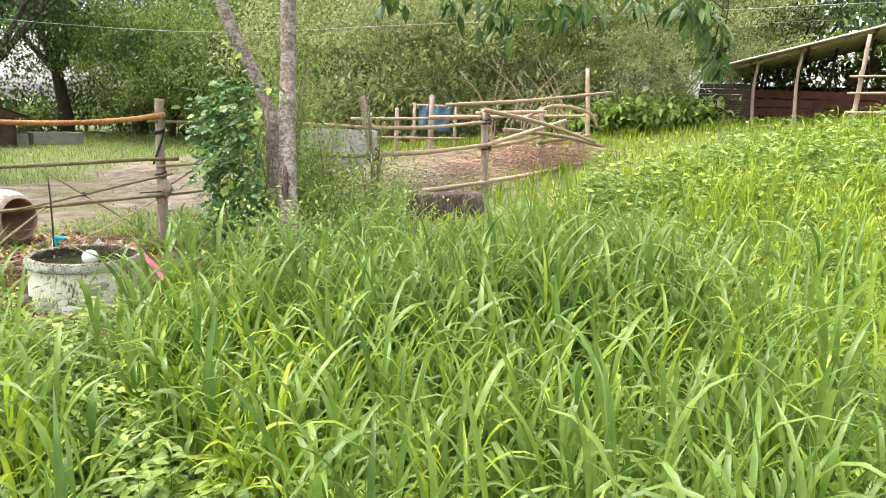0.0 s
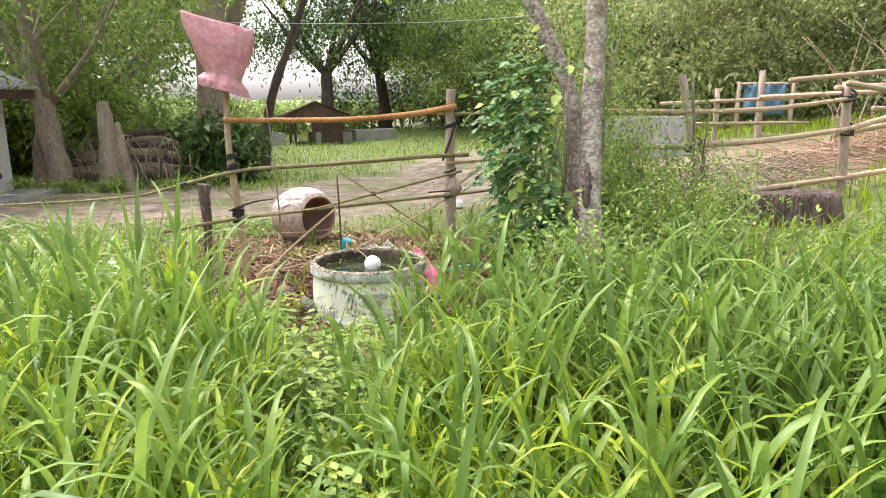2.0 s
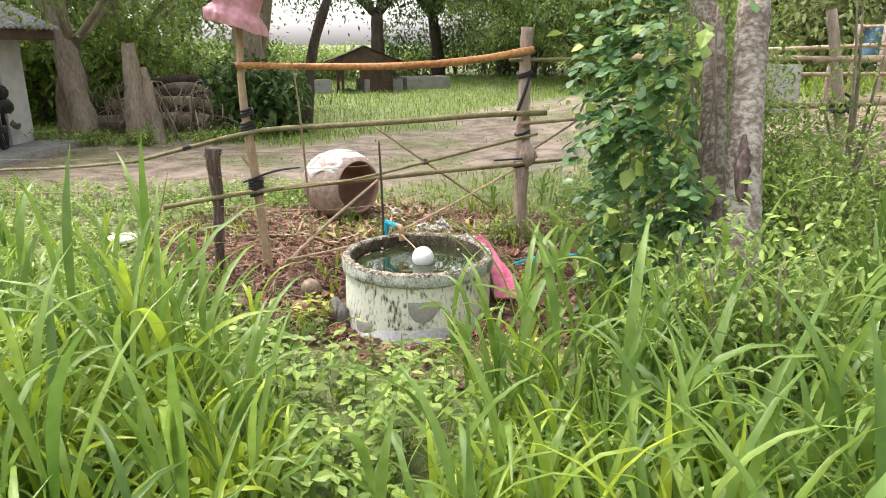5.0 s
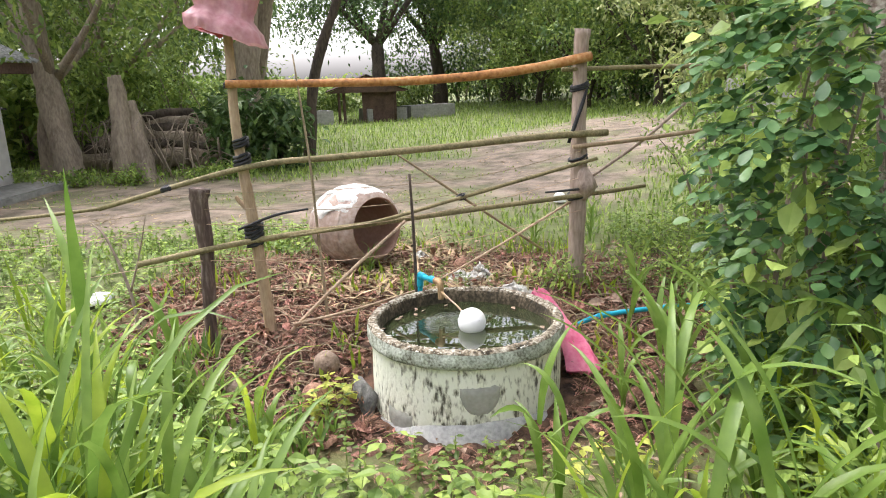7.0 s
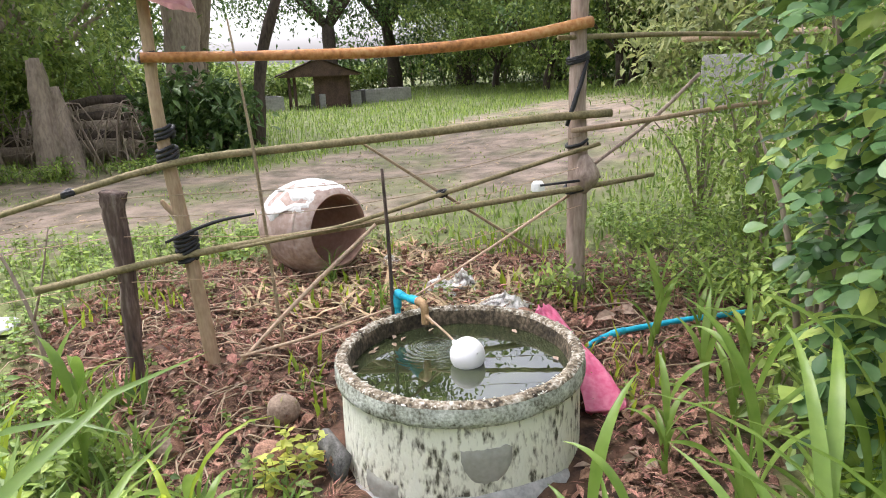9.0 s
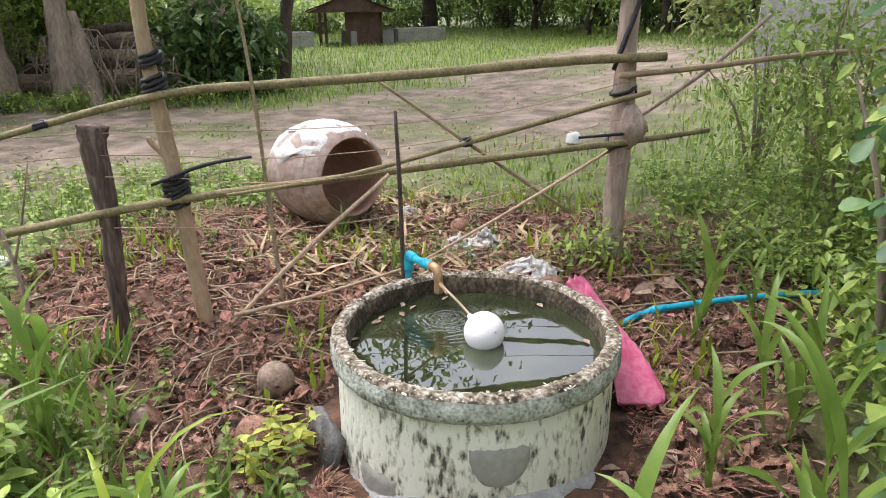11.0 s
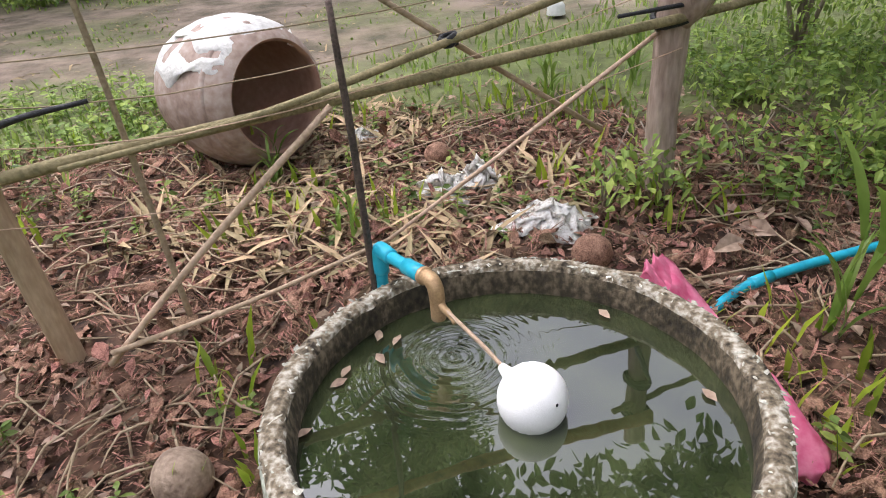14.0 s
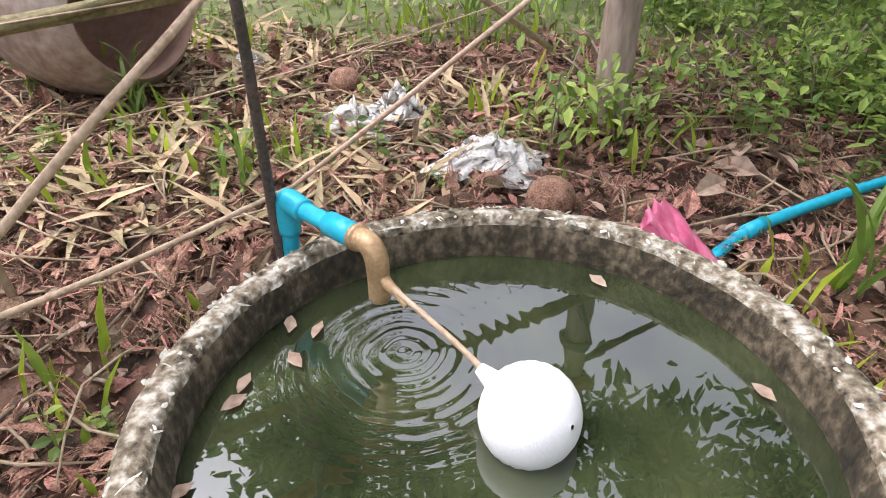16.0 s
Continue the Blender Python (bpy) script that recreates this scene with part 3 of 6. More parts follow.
under(limb("pipe_elbow", [tuple(B - (0, 0, 0.055)), tuple(B - (0, 0, 0.02)), tuple(B + (0.004, -0.003, 0.004)), tuple(B + (T - B) * 0.12 + (0, 0, 0.004)), tuple(B + (T - B) * 0.28)], [0.0175, 0.018, 0.0185, 0.018, 0.0175], M_BLUEPIPE, inlet, 14, 0))
under(limb("spout_pipe", [tuple(B + (T - B) * 0.2), tuple(B + (T - B) * 0.6), tuple(T)], [0.0135, 0.0135, 0.0135], M_BLUEPIPE, inlet, 14, 0))
under(limb("pipe_socket", [tuple(B + (T - B) * 0.62), tuple(T - (T - B) * 0.02)], [0.018, 0.018], M_BLUEPIPE, inlet, 14, 0, 2))
under(limb("brass_elbow", [tuple(T - (T - B) * 0.04), tuple(T + (0.016, -0.010, 0.0)), tuple(T + (0.026, -0.016, -0.016)), tuple(T + (0.028, -0.017, -0.045)), tuple(T + (0.028, -0.017, -0.085))], [0.0165, 0.0165, 0.0165, 0.0155, 0.0155], M_BRASS, inlet, 14, 0))
under(limb("collar", [tuple(T - (T - B) * 0.05), tuple(T - (T - B) * 0.0)], [0.0195, 0.0195], M_BRASS, inlet, 12, 0, 1))
FB = np.array((-2.925, 6.118, 0.512))
piv = T + (0.040, -0.026, -0.048)
under(limb("lever_joint", [tuple(piv - (0.014, -0.009, -0.004)), tuple(piv), tuple(piv + (0.022, -0.012, -0.012)), tuple(piv + (0.035, -0.020, -0.020))], [0.006, 0.009, 0.006, 0.0075], M_BRASS, inlet, 8, 0.1))
under(limb("lever_arm", [tuple(piv), tuple(piv * 0.5 + FB * 0.5 + (0, 0, 0.006)), tuple(FB + (piv - FB) * 0.22)], [0.0042, 0.0042, 0.0042], M_DRYSTICK, inlet, 8, 0, label="pale rod"))
under(limb("ball_neck", [tuple(FB + (piv - FB) * 0.33), tuple(FB + (piv - FB) * 0.2)], [0.008, 0.017], M_FLOAT, inlet, 10, 0, 2))
v, f = lathe([(0.003, -0.064)] + [(0.065 * math.cos(radians(a)) * (1 + 0.02 * (int(a / 6) % 2)), 0.062 * math.sin(radians(a))) for a in range(-84, 90, 6)] + [(0.003, 0.063)], 28, 0.0)
ball = mesh_object("float_ball", v, f, M_FLOAT, inlet)
ball.matrix_basis = Matrix.Translation(FB) @ pose(0, 0, 0, 0, 68, -32)
under(ball)

rod = thing("iron_rod", "thin dark rusty iron rod stuck in the soil", "rod")
limb("shaft", [(-3.365, 6.42, 0.2), (-3.342, 6.365, 0.6), (-3.31, 6.30, 0.9), (-3.305, 6.275, 1.165)], [0.0085, 0.008, 0.0075, 0.006], M_IRON, rod, 8, 0.12)

# blue pipe that runs off into the weeds
hose = thing("water_pipe", "sun-bleached blue plastic pipe lying on the soil", "pipe")
pp = [(-2.62, 6.74, 0.30), (-2.51, 6.87, 0.335), (-2.28, 7.05, 0.345), (-2.08, 7.19, 0.345), (-1.85, 7.34, 0.34), (-1.5, 7.5, 0.33)]
limb("pipe_length", pp, [0.0135] * 3, M_BLUEPIPE, hose, 12, 0)
limb("pipe_joint", [pp[1], (-2.46, 6.915, 0.338)], [0.017, 0.017], M_BLUEPIPE, hose, 12, 0, 2)

# ---- stick fence by the tank ----
fence = thing("stick_fence", "rough fence of crooked poles lashed with black rubber", "fence", at=(0, 0, 0))
left_post = limb("post", [(-4.205, 6.235, 0.12), (-4.222, 6.222, 0.5), (-4.238, 6.205, 0.86), (-4.262, 6.19, 1.19), (-4.272, 6.18, 1.45), (-4.265, 6.185, 1.75), (-4.27, 6.18, 2.25)], [0.034, 0.033, 0.031, 0.029, 0.026, 0.024, 0.02], M_POLE, fence, 12, 0.05, label="slim pale peeled pole")
limb("post_stub", [(-4.238, 6.205, 0.93), (-4.29, 6.17, 1.0), (-4.30, 6.16, 1.03)], [0.016, 0.013, 0.008], M_POLE, left_post, 8, 0.1)
right_post = limb("post", [(-2.785, 7.475, 0.2), (-2.79, 7.475, 0.6), (-2.785, 7.475, 0.95), (-2.79, 7.48, 1.35), (-2.785, 7.475, 1.7), (-2.775, 7.475, 1.855)], [0.052, 0.05, 0.052, 0.043, 0.041, 0.046], M_POST, fence, 14, 0.07, label="weathered greyish round post")
limb("knob", [(-2.76, 7.46, 0.86), (-2.735, 7.45, 0.95), (-2.76, 7.46, 1.05)], [0.025, 0.07, 0.03], M_POST, right_post, 12, 0.08, label="swollen knot of the post")
limb("post", [(-4.455, 6.02, 0.1), (-4.45, 6.025, 0.4), (-4.435, 6.035, 0.75), (-4.44, 6.03, 1.0), (-4.43, 6.035, 1.085)], [0.03, 0.034, 0.036, 0.046, 0.052], M_STAKE, fence, 9, 0.16, label="short burnt dark stake")


def along(px, pz, off=0.0):
    """A point on the fence line by its x, at height z, off metres towards the walker."""
    k = (px + 4.22) / 1.44
    return (px + off * 0.66, 6.22 + 1.26 * k - off * 0.75, pz)


limb("rail", [along(-4.29, 1.612, 0.045), along(-3.9, 1.60, 0.045), along(-3.5, 1.598, 0.05), along(-3.1, 1.632, 0.05), along(-2.76, 1.70, 0.06)], [0.020, 0.021, 0.0235, 0.026, 0.027], M_ORANGE, fence, 12, 0.05, label="orange-brown debarked rail")
limb("rail", [along(-4.80, 1.02, 0.02), along(-4.25, 1.185, 0.04), along(-3.9, 1.21, 0.05), along(-3.5, 1.225, 0.05), along(-3.0, 1.255, 0.055), along(-2.67, 1.258, 0.06)], [0.012, 0.015, 0.018, 0.02, 0.021, 0.021], M_RAIL, fence, 10, 0.06, label="grey-green bent rail")
limb("rail", [along(-4.69, 0.715, 0.03), along(-4.24, 0.79, 0.04), along(-3.7, 0.83, 0.045), along(-3.2, 0.865, 0.05), along(-2.8, 0.89, 0.06), along(-2.46, 0.915, 0.05)], [0.017, 0.016, 0.016, 0.0155, 0.015, 0.012], M_RAIL, fence, 10, 0.06)
limb("rail", [along(-2.72, 1.108, 0.065), along(-3.05, 1.02, 0.06), along(-3.36, 0.937, 0.06), along(-3.75, 0.84, 0.07), along(-4.1, 0.80, 0.07)], [0.012, 0.012, 0.0115, 0.010, 0.007], M_RAIL, fence, 8, 0.06)
limb("rail", [along(-2.88, 1.63, 0.02), along(-2.4, 1.63, 0), along(-2.0, 1.615, 0), along(-1.6, 1.60, 0)], [0.013, 0.013, 0.013, 0.012], M_RAIL, fence, 8, 0.05)
limb("rail", [along(-2.84, 1.185, 0.07), along(-2.5, 1.20, 0.02), along(-2.0, 1.24, 0), along(-1.5, 1.25, 0)], [0.013, 0.014, 0.013, 0.012], M_POLE, fence, 8, 0.05)
limb("rail", [along(-4.80, 1.02, 0.02), along(-5.1, 1.0, 0.0), (-5.6, 5.2, 0.98), (-6.2, 4.8, 0.96)], [0.009, 0.009, 0.008, 0.008], M_RAIL, fence, 7, 0.06)
limb("brace", [along(-3.66, 1.23, -0.02), along(-3.36, 0.94, 0.0), along(-2.95, 0.55, -0.03)], [0.006, 0.009, 0.008], M_DRYSTICK, fence, 7, 0.08)
limb("brace", [along(-3.62, 0.835, 0.09), along(-3.9, 0.55, 0.12), along(-4.13, 0.28, 0.12)], [0.009, 0.010, 0.009], M_DRYSTICK, fence, 7, 0.06)
limb("brace", [along(-3.55, 0.45, 0.14), along(-3.85, 0.37, 0.14), along(-4.12, 0.32, 0.13)], [0.005, 0.007, 0.008], M_DRYSTICK, fence, 7, 0.06)
limb("brace", [along(-3.55, 0.45, 0.14), along(-3.2, 0.62, 0.05), along(-2.8, 0.86, 0.0)], [0.005, 0.007, 0.008], M_DRYSTICK, fence, 7, 0.06)
limb("brace", [along(-2.77, 0.95, 0.0), along(-2.45, 1.2, 0.0), along(-2.2, 1.42, -0.05)], [0.009, 0.011, 0.010], M_POST, fence, 7, 0.06)
limb("upright", [along(-3.968, 0.22, 0.02), along(-3.985, 0.8, 0.03), along(-4.0, 1.25, 0.07), along(-4.03, 1.75, 0.05)], [0.009, 0.008, 0.007, 0.004], M_DRYSTICK, fence, 7, 0.06)
limb("splint", [along(-4.30, 0.86, 0.06), along(-4.15, 0.925, 0.07), along(-4.02, 0.945, 0.08)], [0.006, 0.009, 0.006], M_RUBBER, fence, 6, 0.15)
limb("splint", [along(-2.97, 0.925, 0.06), along(-2.8, 0.93, 0.07), along(-2.72, 0.94, 0.08)], [0.006, 0.008, 0.006], M_RUBBER, fence, 6, 0.1)
limb("splint", [along(-2.86, 1.21, 0.06), along(-2.80, 1.40, 0.05), along(-2.77, 1.52, 0.05)], [0.010, 0.013, 0.008], M_RUBBER, fence, 6, 0.15)


def tie(c, r, turns, spread, lift=0.3):
    """A lashing: rubber strip wound several times round a post."""
    pts = []
    for i in range(turns * 8 + 1):
        a = i * math.pi / 4
        pts.append((c[0] + r * math.cos(a), c[1] + r * math.sin(a), c[2] + spread * (i / (turns * 8) - 0.5) + lift * r * math.sin(a + 0.6) + rng.uniform(-0.004, 0.004)))
    v1, f1 = tube(pts, [0.008, 0.0095, 0.008], 6, 0.15, 2)
    owner = left_post if abs(c[0] + 4.25) < 0.06 else right_post if abs(c[0] + 2.79) < 0.06 else fence
    return mesh_object("tie", v1, f1, M_RUBBER, owner)


for c, r, turns, spread in (((-4.27, 6.18, 1.612), 0.034, 2, 0.03), ((-4.258, 6.19, 1.215), 0.040, 4, 0.075), ((-4.25, 6.185, 1.31), 0.036, 3, 0.05), ((-4.236, 6.2, 0.835), 0.046, 5, 0.09), ((-4.236, 6.2, 0.77), 0.042, 2, 0.03), ((-2.785, 7.475, 1.70), 0.052, 2, 0.03), ((-2.79, 7.48, 1.53), 0.050, 3, 0.035), ((-2.785, 7.475, 0.885), 0.064, 2, 0.035), ((-2.79, 7.475, 1.11), 0.054, 1, 0.02), (along(-3.36, 0.935, 0.04), 0.022, 3, 0.02), (along(-4.55, 1.10, 0.03), 0.022, 3, 0.02)):
    tie(c, r, turns, spread)
for zz, sag in ((0.98, 0.05), (0.90, 0.07), (1.06, 0.02), (0.70, 0.06)):
    limb("wire", [(-6.2, 4.75, zz + 0.05), (-5.2, 5.45, zz - sag), (-4.44, 6.0, zz), along(-3.9, zz - sag, 0.08), along(-3.3, zz - 0.01, 0.06), along(-2.79, zz + 0.1, 0.06)], [0.0018] * 3, M_DRYSTICK, fence, 4, 0, 3)

# far end post of the same fence, out by the track
side_fence = thing("fence_stake", "thin leaning grey fence stake with wires", "fence post")
limb("shaft", [(-6.55, 5.55, 0.1), (-6.6, 5.58, 0.6), (-6.72, 5.6, 1.1)], [0.035, 0.032, 0.026], M_STAKE, side_fence, 8, 0.1)
twig = thing("dry_branch", "bare forked dry branch stuck in the ground", "branch")
limb("stem", [(-5.0, 6.0, 0.15), (-5.05, 6.02, 0.45), (-5.22, 6.05, 0.75), (-5.35, 6.05, 0.85)], [0.012, 0.010, 0.008, 0.004], M_BARK_TAN, twig, 6, 0.1)
limb("fork", [(-5.05, 6.02, 0.45), (-4.98, 6.05, 0.65), (-4.93, 6.1, 0.9)], [0.007, 0.005, 0.003], M_BARK_TAN, twig, 6, 0.1)


# ---- sacks, bags and litter round the tank ----
def crumpled(name, profile, sides, crumple, freq, mat, parent, m, seed, smooth_=True):
    """A draped plastic body: a turned form pushed in and out by sharp folds."""
    vs, fs = lathe(profile, sides)
    out = []
    for x, y, z in vs:
        p = Vector((x, y, z))
        r = math.hypot(x, y)
        k = 1 - abs(noise.noise(p * freq + Vector((seed, 0, 0)))) * 2
        k2 = 1 - abs(noise.noise(p * freq * 2.3 + Vector((0, seed, 0)))) * 2
        q = 1 + crumple * (0.7 * k + 0.4 * k2)
        drift = noise.noise_vector(p * freq * 0.55 + Vector((seed, seed, 0))) * crumple * 0.28
        out.append(m @ (Vector((x * q, y * q, z + crumple * 0.12 * k2 * (r > 0.01))) + drift))
    return mesh_object(name, out, fs, mat, parent, smooth_)


pole_sack = thing("pole_sack", "faded pink plastic sack pulled over a pole top", "plastic sack")
vs, fs, ring_n, rows_n = [], [], 72, 30
for j in range(rows_n + 1):
    v_ = j / rows_n
    half = float(np.interp(v_, [0, 0.1, 0.2, 0.3, 0.6, 0.9, 1.0], [0.185, 0.185, 0.135, 0.15, 0.225, 0.27, 0.27]))
    deep = float(np.interp(v_, [0, 0.1, 0.2, 0.35, 0.7, 1.0], [0.15, 0.14, 0.085, 0.075, 0.06, 0.012]))
    for i in range(ring_n):
        a = 2 * math.pi * i / ring_n
        cu, su = math.cos(a), math.sin(a)
        w_, d_ = half * math.copysign(abs(cu) ** 0.75, cu), deep * math.copysign(abs(su) ** 0.8, su)
        p = Vector((w_, d_, v_))
        fold = (1 - 2 * abs(noise.noise((w_ * 16, d_ * 10, v_ * 2.2 + 3)))) * 0.022 + (1 - 2 * abs(noise.noise((w_ * 34, d_ * 20, v_ * 6)))) * 0.009
        d_ += fold * (0.4 + 0.6 * abs(su))
        w_ += 0.03 * noise.noise((v_ * 4, a, 1.0)) + 0.4 * fold * cu
        z = 1.84 + 0.55 * v_ - 0.05 * w_ / 0.2 * (1 if v_ > 0.5 else 1.2) + 0.02 * noise.noise((a * 2, v_ * 3, 5))
        vs.append((-4.266 + 0.75 * w_ + 0.66 * d_ - 0.02 * v_, 6.182 + 0.66 * w_ - 0.75 * d_ - 0.01 * v_, z))
for j in range(rows_n):
    for i in range(ring_n):
        fs.append((j * ring_n + i, j * ring_n + (i + 1) % ring_n, (j + 1) * ring_n + (i + 1) % ring_n, (j + 1) * ring_n + i))
fs.append(tuple(rows_n * ring_n + i for i in range(ring_n)))
mesh_object("bag", vs, fs, M_PINKFADE, pole_sack)
crumpled("mouth_lining", [(0.03, 1.96), (0.07, 1.92), (0.10, 1.89), (0.13, 1.875)], 32, 0.12, 9.0, M_REDIN, pole_sack, Matrix.Translation((-4.27, 6.18, -0.012)) @ Matrix.Diagonal((1.0, 0.75, 1, 1)), 8.0)
sack = thing("plastic_sack", "crumpled bright pink plastic sack leaning on the tank", "plastic sack")
out, fs, ring_n, rows_n = [], [], 44, 40
for j in range(rows_n + 1):
    u = j / rows_n
    ang = radians(float(np.interp(u, [0, 0.15, 0.3, 0.6, 1.0], [67, 61, 52, 36, 19])))
    z = float(np.interp(u, [0, 0.08, 0.2, 0.35, 0.65, 1.0], [0.51, 0.535, 0.485, 0.42, 0.345, 0.262]))
    wide = float(np.interp(u, [0, 0.1, 0.3, 0.6, 0.9, 1.0], [0.05, 0.10, 0.10, 0.12, 0.165, 0.13]))
    deep = float(np.interp(u, [0, 0.1, 0.5, 0.9, 1.0], [0.01, 0.045, 0.055, 0.045, 0.015]))
    for i in range(ring_n):
        a = 2 * math.pi * i / ring_n
        w_ = wide * 0.5 * (1 + math.copysign(abs(math.cos(a)) ** 0.8, math.cos(a)))
        d_ = deep * math.sin(a)
        fold = (1 - 2 * abs(noise.noise((w_ * 30, u * 2.6, d_ * 8)))) * 0.016 + (1 - 2 * abs(noise.noise((w_ * 70, u * 9, d_ * 30)))) * 0.008
        r = max(0.462, 0.458 + w_ + 0.5 * fold * (w_ > 0.01))
        aa = ang + (d_ + fold) / 0.5 * 0.7
        px, py = RC[0] + r * math.cos(aa), RC[1] + r * math.sin(aa)
        pz = z + 0.6 * d_ + 0.7 * fold - 0.15 * w_ * (1 - u)
        out.append(Vector((px, py, max(pz, gz(px, py) + 0.004))))
for j in range(rows_n):
    for i in range(ring_n):
        fs.append((j * ring_n + i, j * ring_n + (i + 1) % ring_n, (j + 1) * ring_n + (i + 1) % ring_n, (j + 1) * ring_n + i))
fs += [tuple(range(ring_n)), tuple(rows_n * ring_n + i for i in range(ring_n))]
mesh_object("sack", out, fs, M_PINK, sack)


def film(x, y, size, height, seed, label):
    """A scrap of thin plastic, creased and thrown on the soil."""
    t_ = thing("plastic_bag", label, "plastic bag", "plastic scraps")
    vs, fs, k = [], [], 30
    for i in range(k + 1):
        for j in range(k + 1):
            u, v_ = i / k * 2 - 1, j / k * 2 - 1
            r = math.hypot(u, v_)
            edge = 0.62 + 0.5 * noise.noise((math.atan2(v_, u) * 1.3, seed, 0.0))
            u2, w2 = u * edge * size + 0.05 * noise.noise((u * 3, v_ * 3, seed + 4)), v_ * edge * size * 0.8 + 0.05 * noise.noise((u * 3, v_ * 3, seed + 9))
            crease = 1 - 2 * abs(noise.noise((u * 3.6, v_ * 3.6, seed))) + 0.5 * (1 - 2 * abs(noise.noise((u * 10, v_ * 10, seed + 2))))
            z = height * max(0.0, 1 - r * 0.75) * (0.35 + 0.6 * crease) + 0.012
            vs.append((x + u2, y + w2, gz(x + u2, y + w2) + max(z, 0.008)))
    for i in range(k):
        for j in range(k):
            fs.append((i * (k + 1) + j, i * (k + 1) + j + 1, (i + 1) * (k + 1) + j + 1, (i + 1) * (k + 1) + j))
    mesh_object("film", vs, fs, M_BAG, t_)


film(-3.50, 7.27, 0.16, 0.085, 2.0, "torn white plastic bag half buried in soil")
film(-3.40, 7.36, 0.11, 0.10, 12.0, "greyish shred of plastic bag beside weeds")
film(-3.08, 7.12, 0.19, 0.08, 6.0, "crumpled clear plastic bag full of brown husk")
film(-4.02, 7.72, 0.10, 0.05, 9.0, "flat scrap of white plastic on the soil")
lid = thing("lid", "round white plastic lid lying on the soil", "lid")
mesh_object("disc", *lathe([(0.002, 0.028), (0.10, 0.03), (0.118, 0.026), (0.123, 0.012), (0.12, 0.0)], 40, 0.01, (-5.68, 6.24, gz(-5.68, 6.24) + 0.02)), M_WHITE, lid)
cap = thing("white_cup", "small white cup lying in the grass", "cup")
mesh_object("shell", *lathe([(0.002, 0.09), (0.04, 0.085), (0.06, 0.06), (0.065, 0.0)], 20, 0.02, (-3.62, 10.0, gz(-3.62, 10.0) + 0.03)), M_WHITE, cap)


def coconut(x, y, r, mat, label, seed):
    c = thing("coconut", label, "coconut", "old coconuts")
    vs, fs = lathe([(0.004, -r * 1.05)] + [(r * math.cos(radians(a)), r * 1.08 * math.sin(radians(a))) for a in range(-75, 80, 15)] + [(0.004, r * 1.12)], 24)
    m = Matrix.Translation((x, y, gz(x, y) + r * 0.75)) @ pose(0, 0, 0, 60 + seed * 20, 20 * seed, 40 * seed)
    mesh_object("husk", [m @ (Vector(q) * (1 + 0.09 * noise.noise(Vector(q) * 14 + Vector((seed, 0, 0))))) for q in vs], fs, mat, c)


coconut(-3.655, 5.97, 0.066, M_COCONUT, "pale dried coconut lying on husk litter", 1.0)
coconut(-3.55, 5.72, 0.06, M_HUSK, "dark brown old coconut husk half sunk", 2.0)
coconut(-3.98, 5.66, 0.045, M_COCONUT, "small weathered coconut among husks", 3.0)
coconut(-2.93, 6.93, 0.055, M_HUSK, "broken brown coconut husk beside plastic bag", 4.0)
coconut(-3.62, 7.55, 0.05, M_HUSK, "brown husk shell on the soil", 5.0)
slab = thing("broken_slab", "broken grey concrete slab leaning on the tank foot", "concrete slab")
v, f = box(-0.10, 0.10, -0.02, 0.02, 0, 0.17, 0.008)
m = Matrix.Translation((-3.36, 5.79, 0.10)) @ pose(0, 0, 0, -12, 8, -38)
mesh_object("slab", [m @ (Vector(q) * (1 + 0.1 * noise.noise(Vector(q) * 9))) for q in v], f, M_SLAB, slab)

# ---- big clay jar lying on its side ----
jar = thing("water_jar", "big terracotta water jar on its side, mortar patched", "water jar", at=(-4.26, 7.42, 0.595))
prof = [(0.004, -0.53), (0.17, -0.53), (0.205, -0.515), (0.25, -0.43), (0.28, -0.32), (0.29, -0.22), (0.28, -0.11), (0.252, -0.03), (0.226, 0.0), (0.214, 0.01)]
prof_in = [(0.214, 0.01), (0.204, 0.0), (0.222, -0.06), (0.25, -0.2), (0.24, -0.34), (0.19, -0.47), (0.004, -0.49)]
turn = (Vector((0.947, -0.319, 0.05))).to_track_quat("Z", "Y").to_matrix().to_4x4()
jar.matrix_basis = Matrix.Translation((-4.19, 7.39, 0.60)) @ turn
jar_body = mesh_object("body", *lathe(prof, 64, 0.012), M_TERRACOTTA, jar)
mesh_object("inside", *lathe(prof_in, 64, 0.012), M_JARIN_LIT, jar)
mesh_object("shoulder_band", *lathe([(0.262, -0.073), (0.2725, -0.078), (0.278, -0.09), (0.276, -0.10)], 64, 0.01), M_TERRACOTTA, jar_body)
up_l = turn.inverted().to_3x3() @ Vector((0, 0, 1))
top_a = math.atan2(up_l.y, up_l.x)
vs, fs = [], []
for i in range(29):
    for j in range(15):
        s_ = j / 14
        z = -0.005 - 0.45 * s_
        a = top_a + radians(-60 + 140 * i / 28) * (0.75 + 0.3 * noise.noise((s_ * 4, i * 0.2, 2.0)))
        r = float(np.interp(-z, [0, 0.03, 0.11, 0.22, 0.32, 0.43], [0.226, 0.252, 0.28, 0.29, 0.28, 0.25])) + (0.009 + 0.006 * noise.noise((i * 0.5, j * 0.6, 0)) if 0 < i < 28 and 0 < j < 14 else -0.008)
        if noise.noise((i * 0.28, j * 0.34, 7.0)) < -0.27:
            r -= 0.022
        vs.append((r * math.cos(a), r * math.sin(a), z))
for i in range(28):
    for j in range(14):
        fs.append((i * 15 + j, i * 15 + j + 1, (i + 1) * 15 + j + 1, (i + 1) * 15 + j))
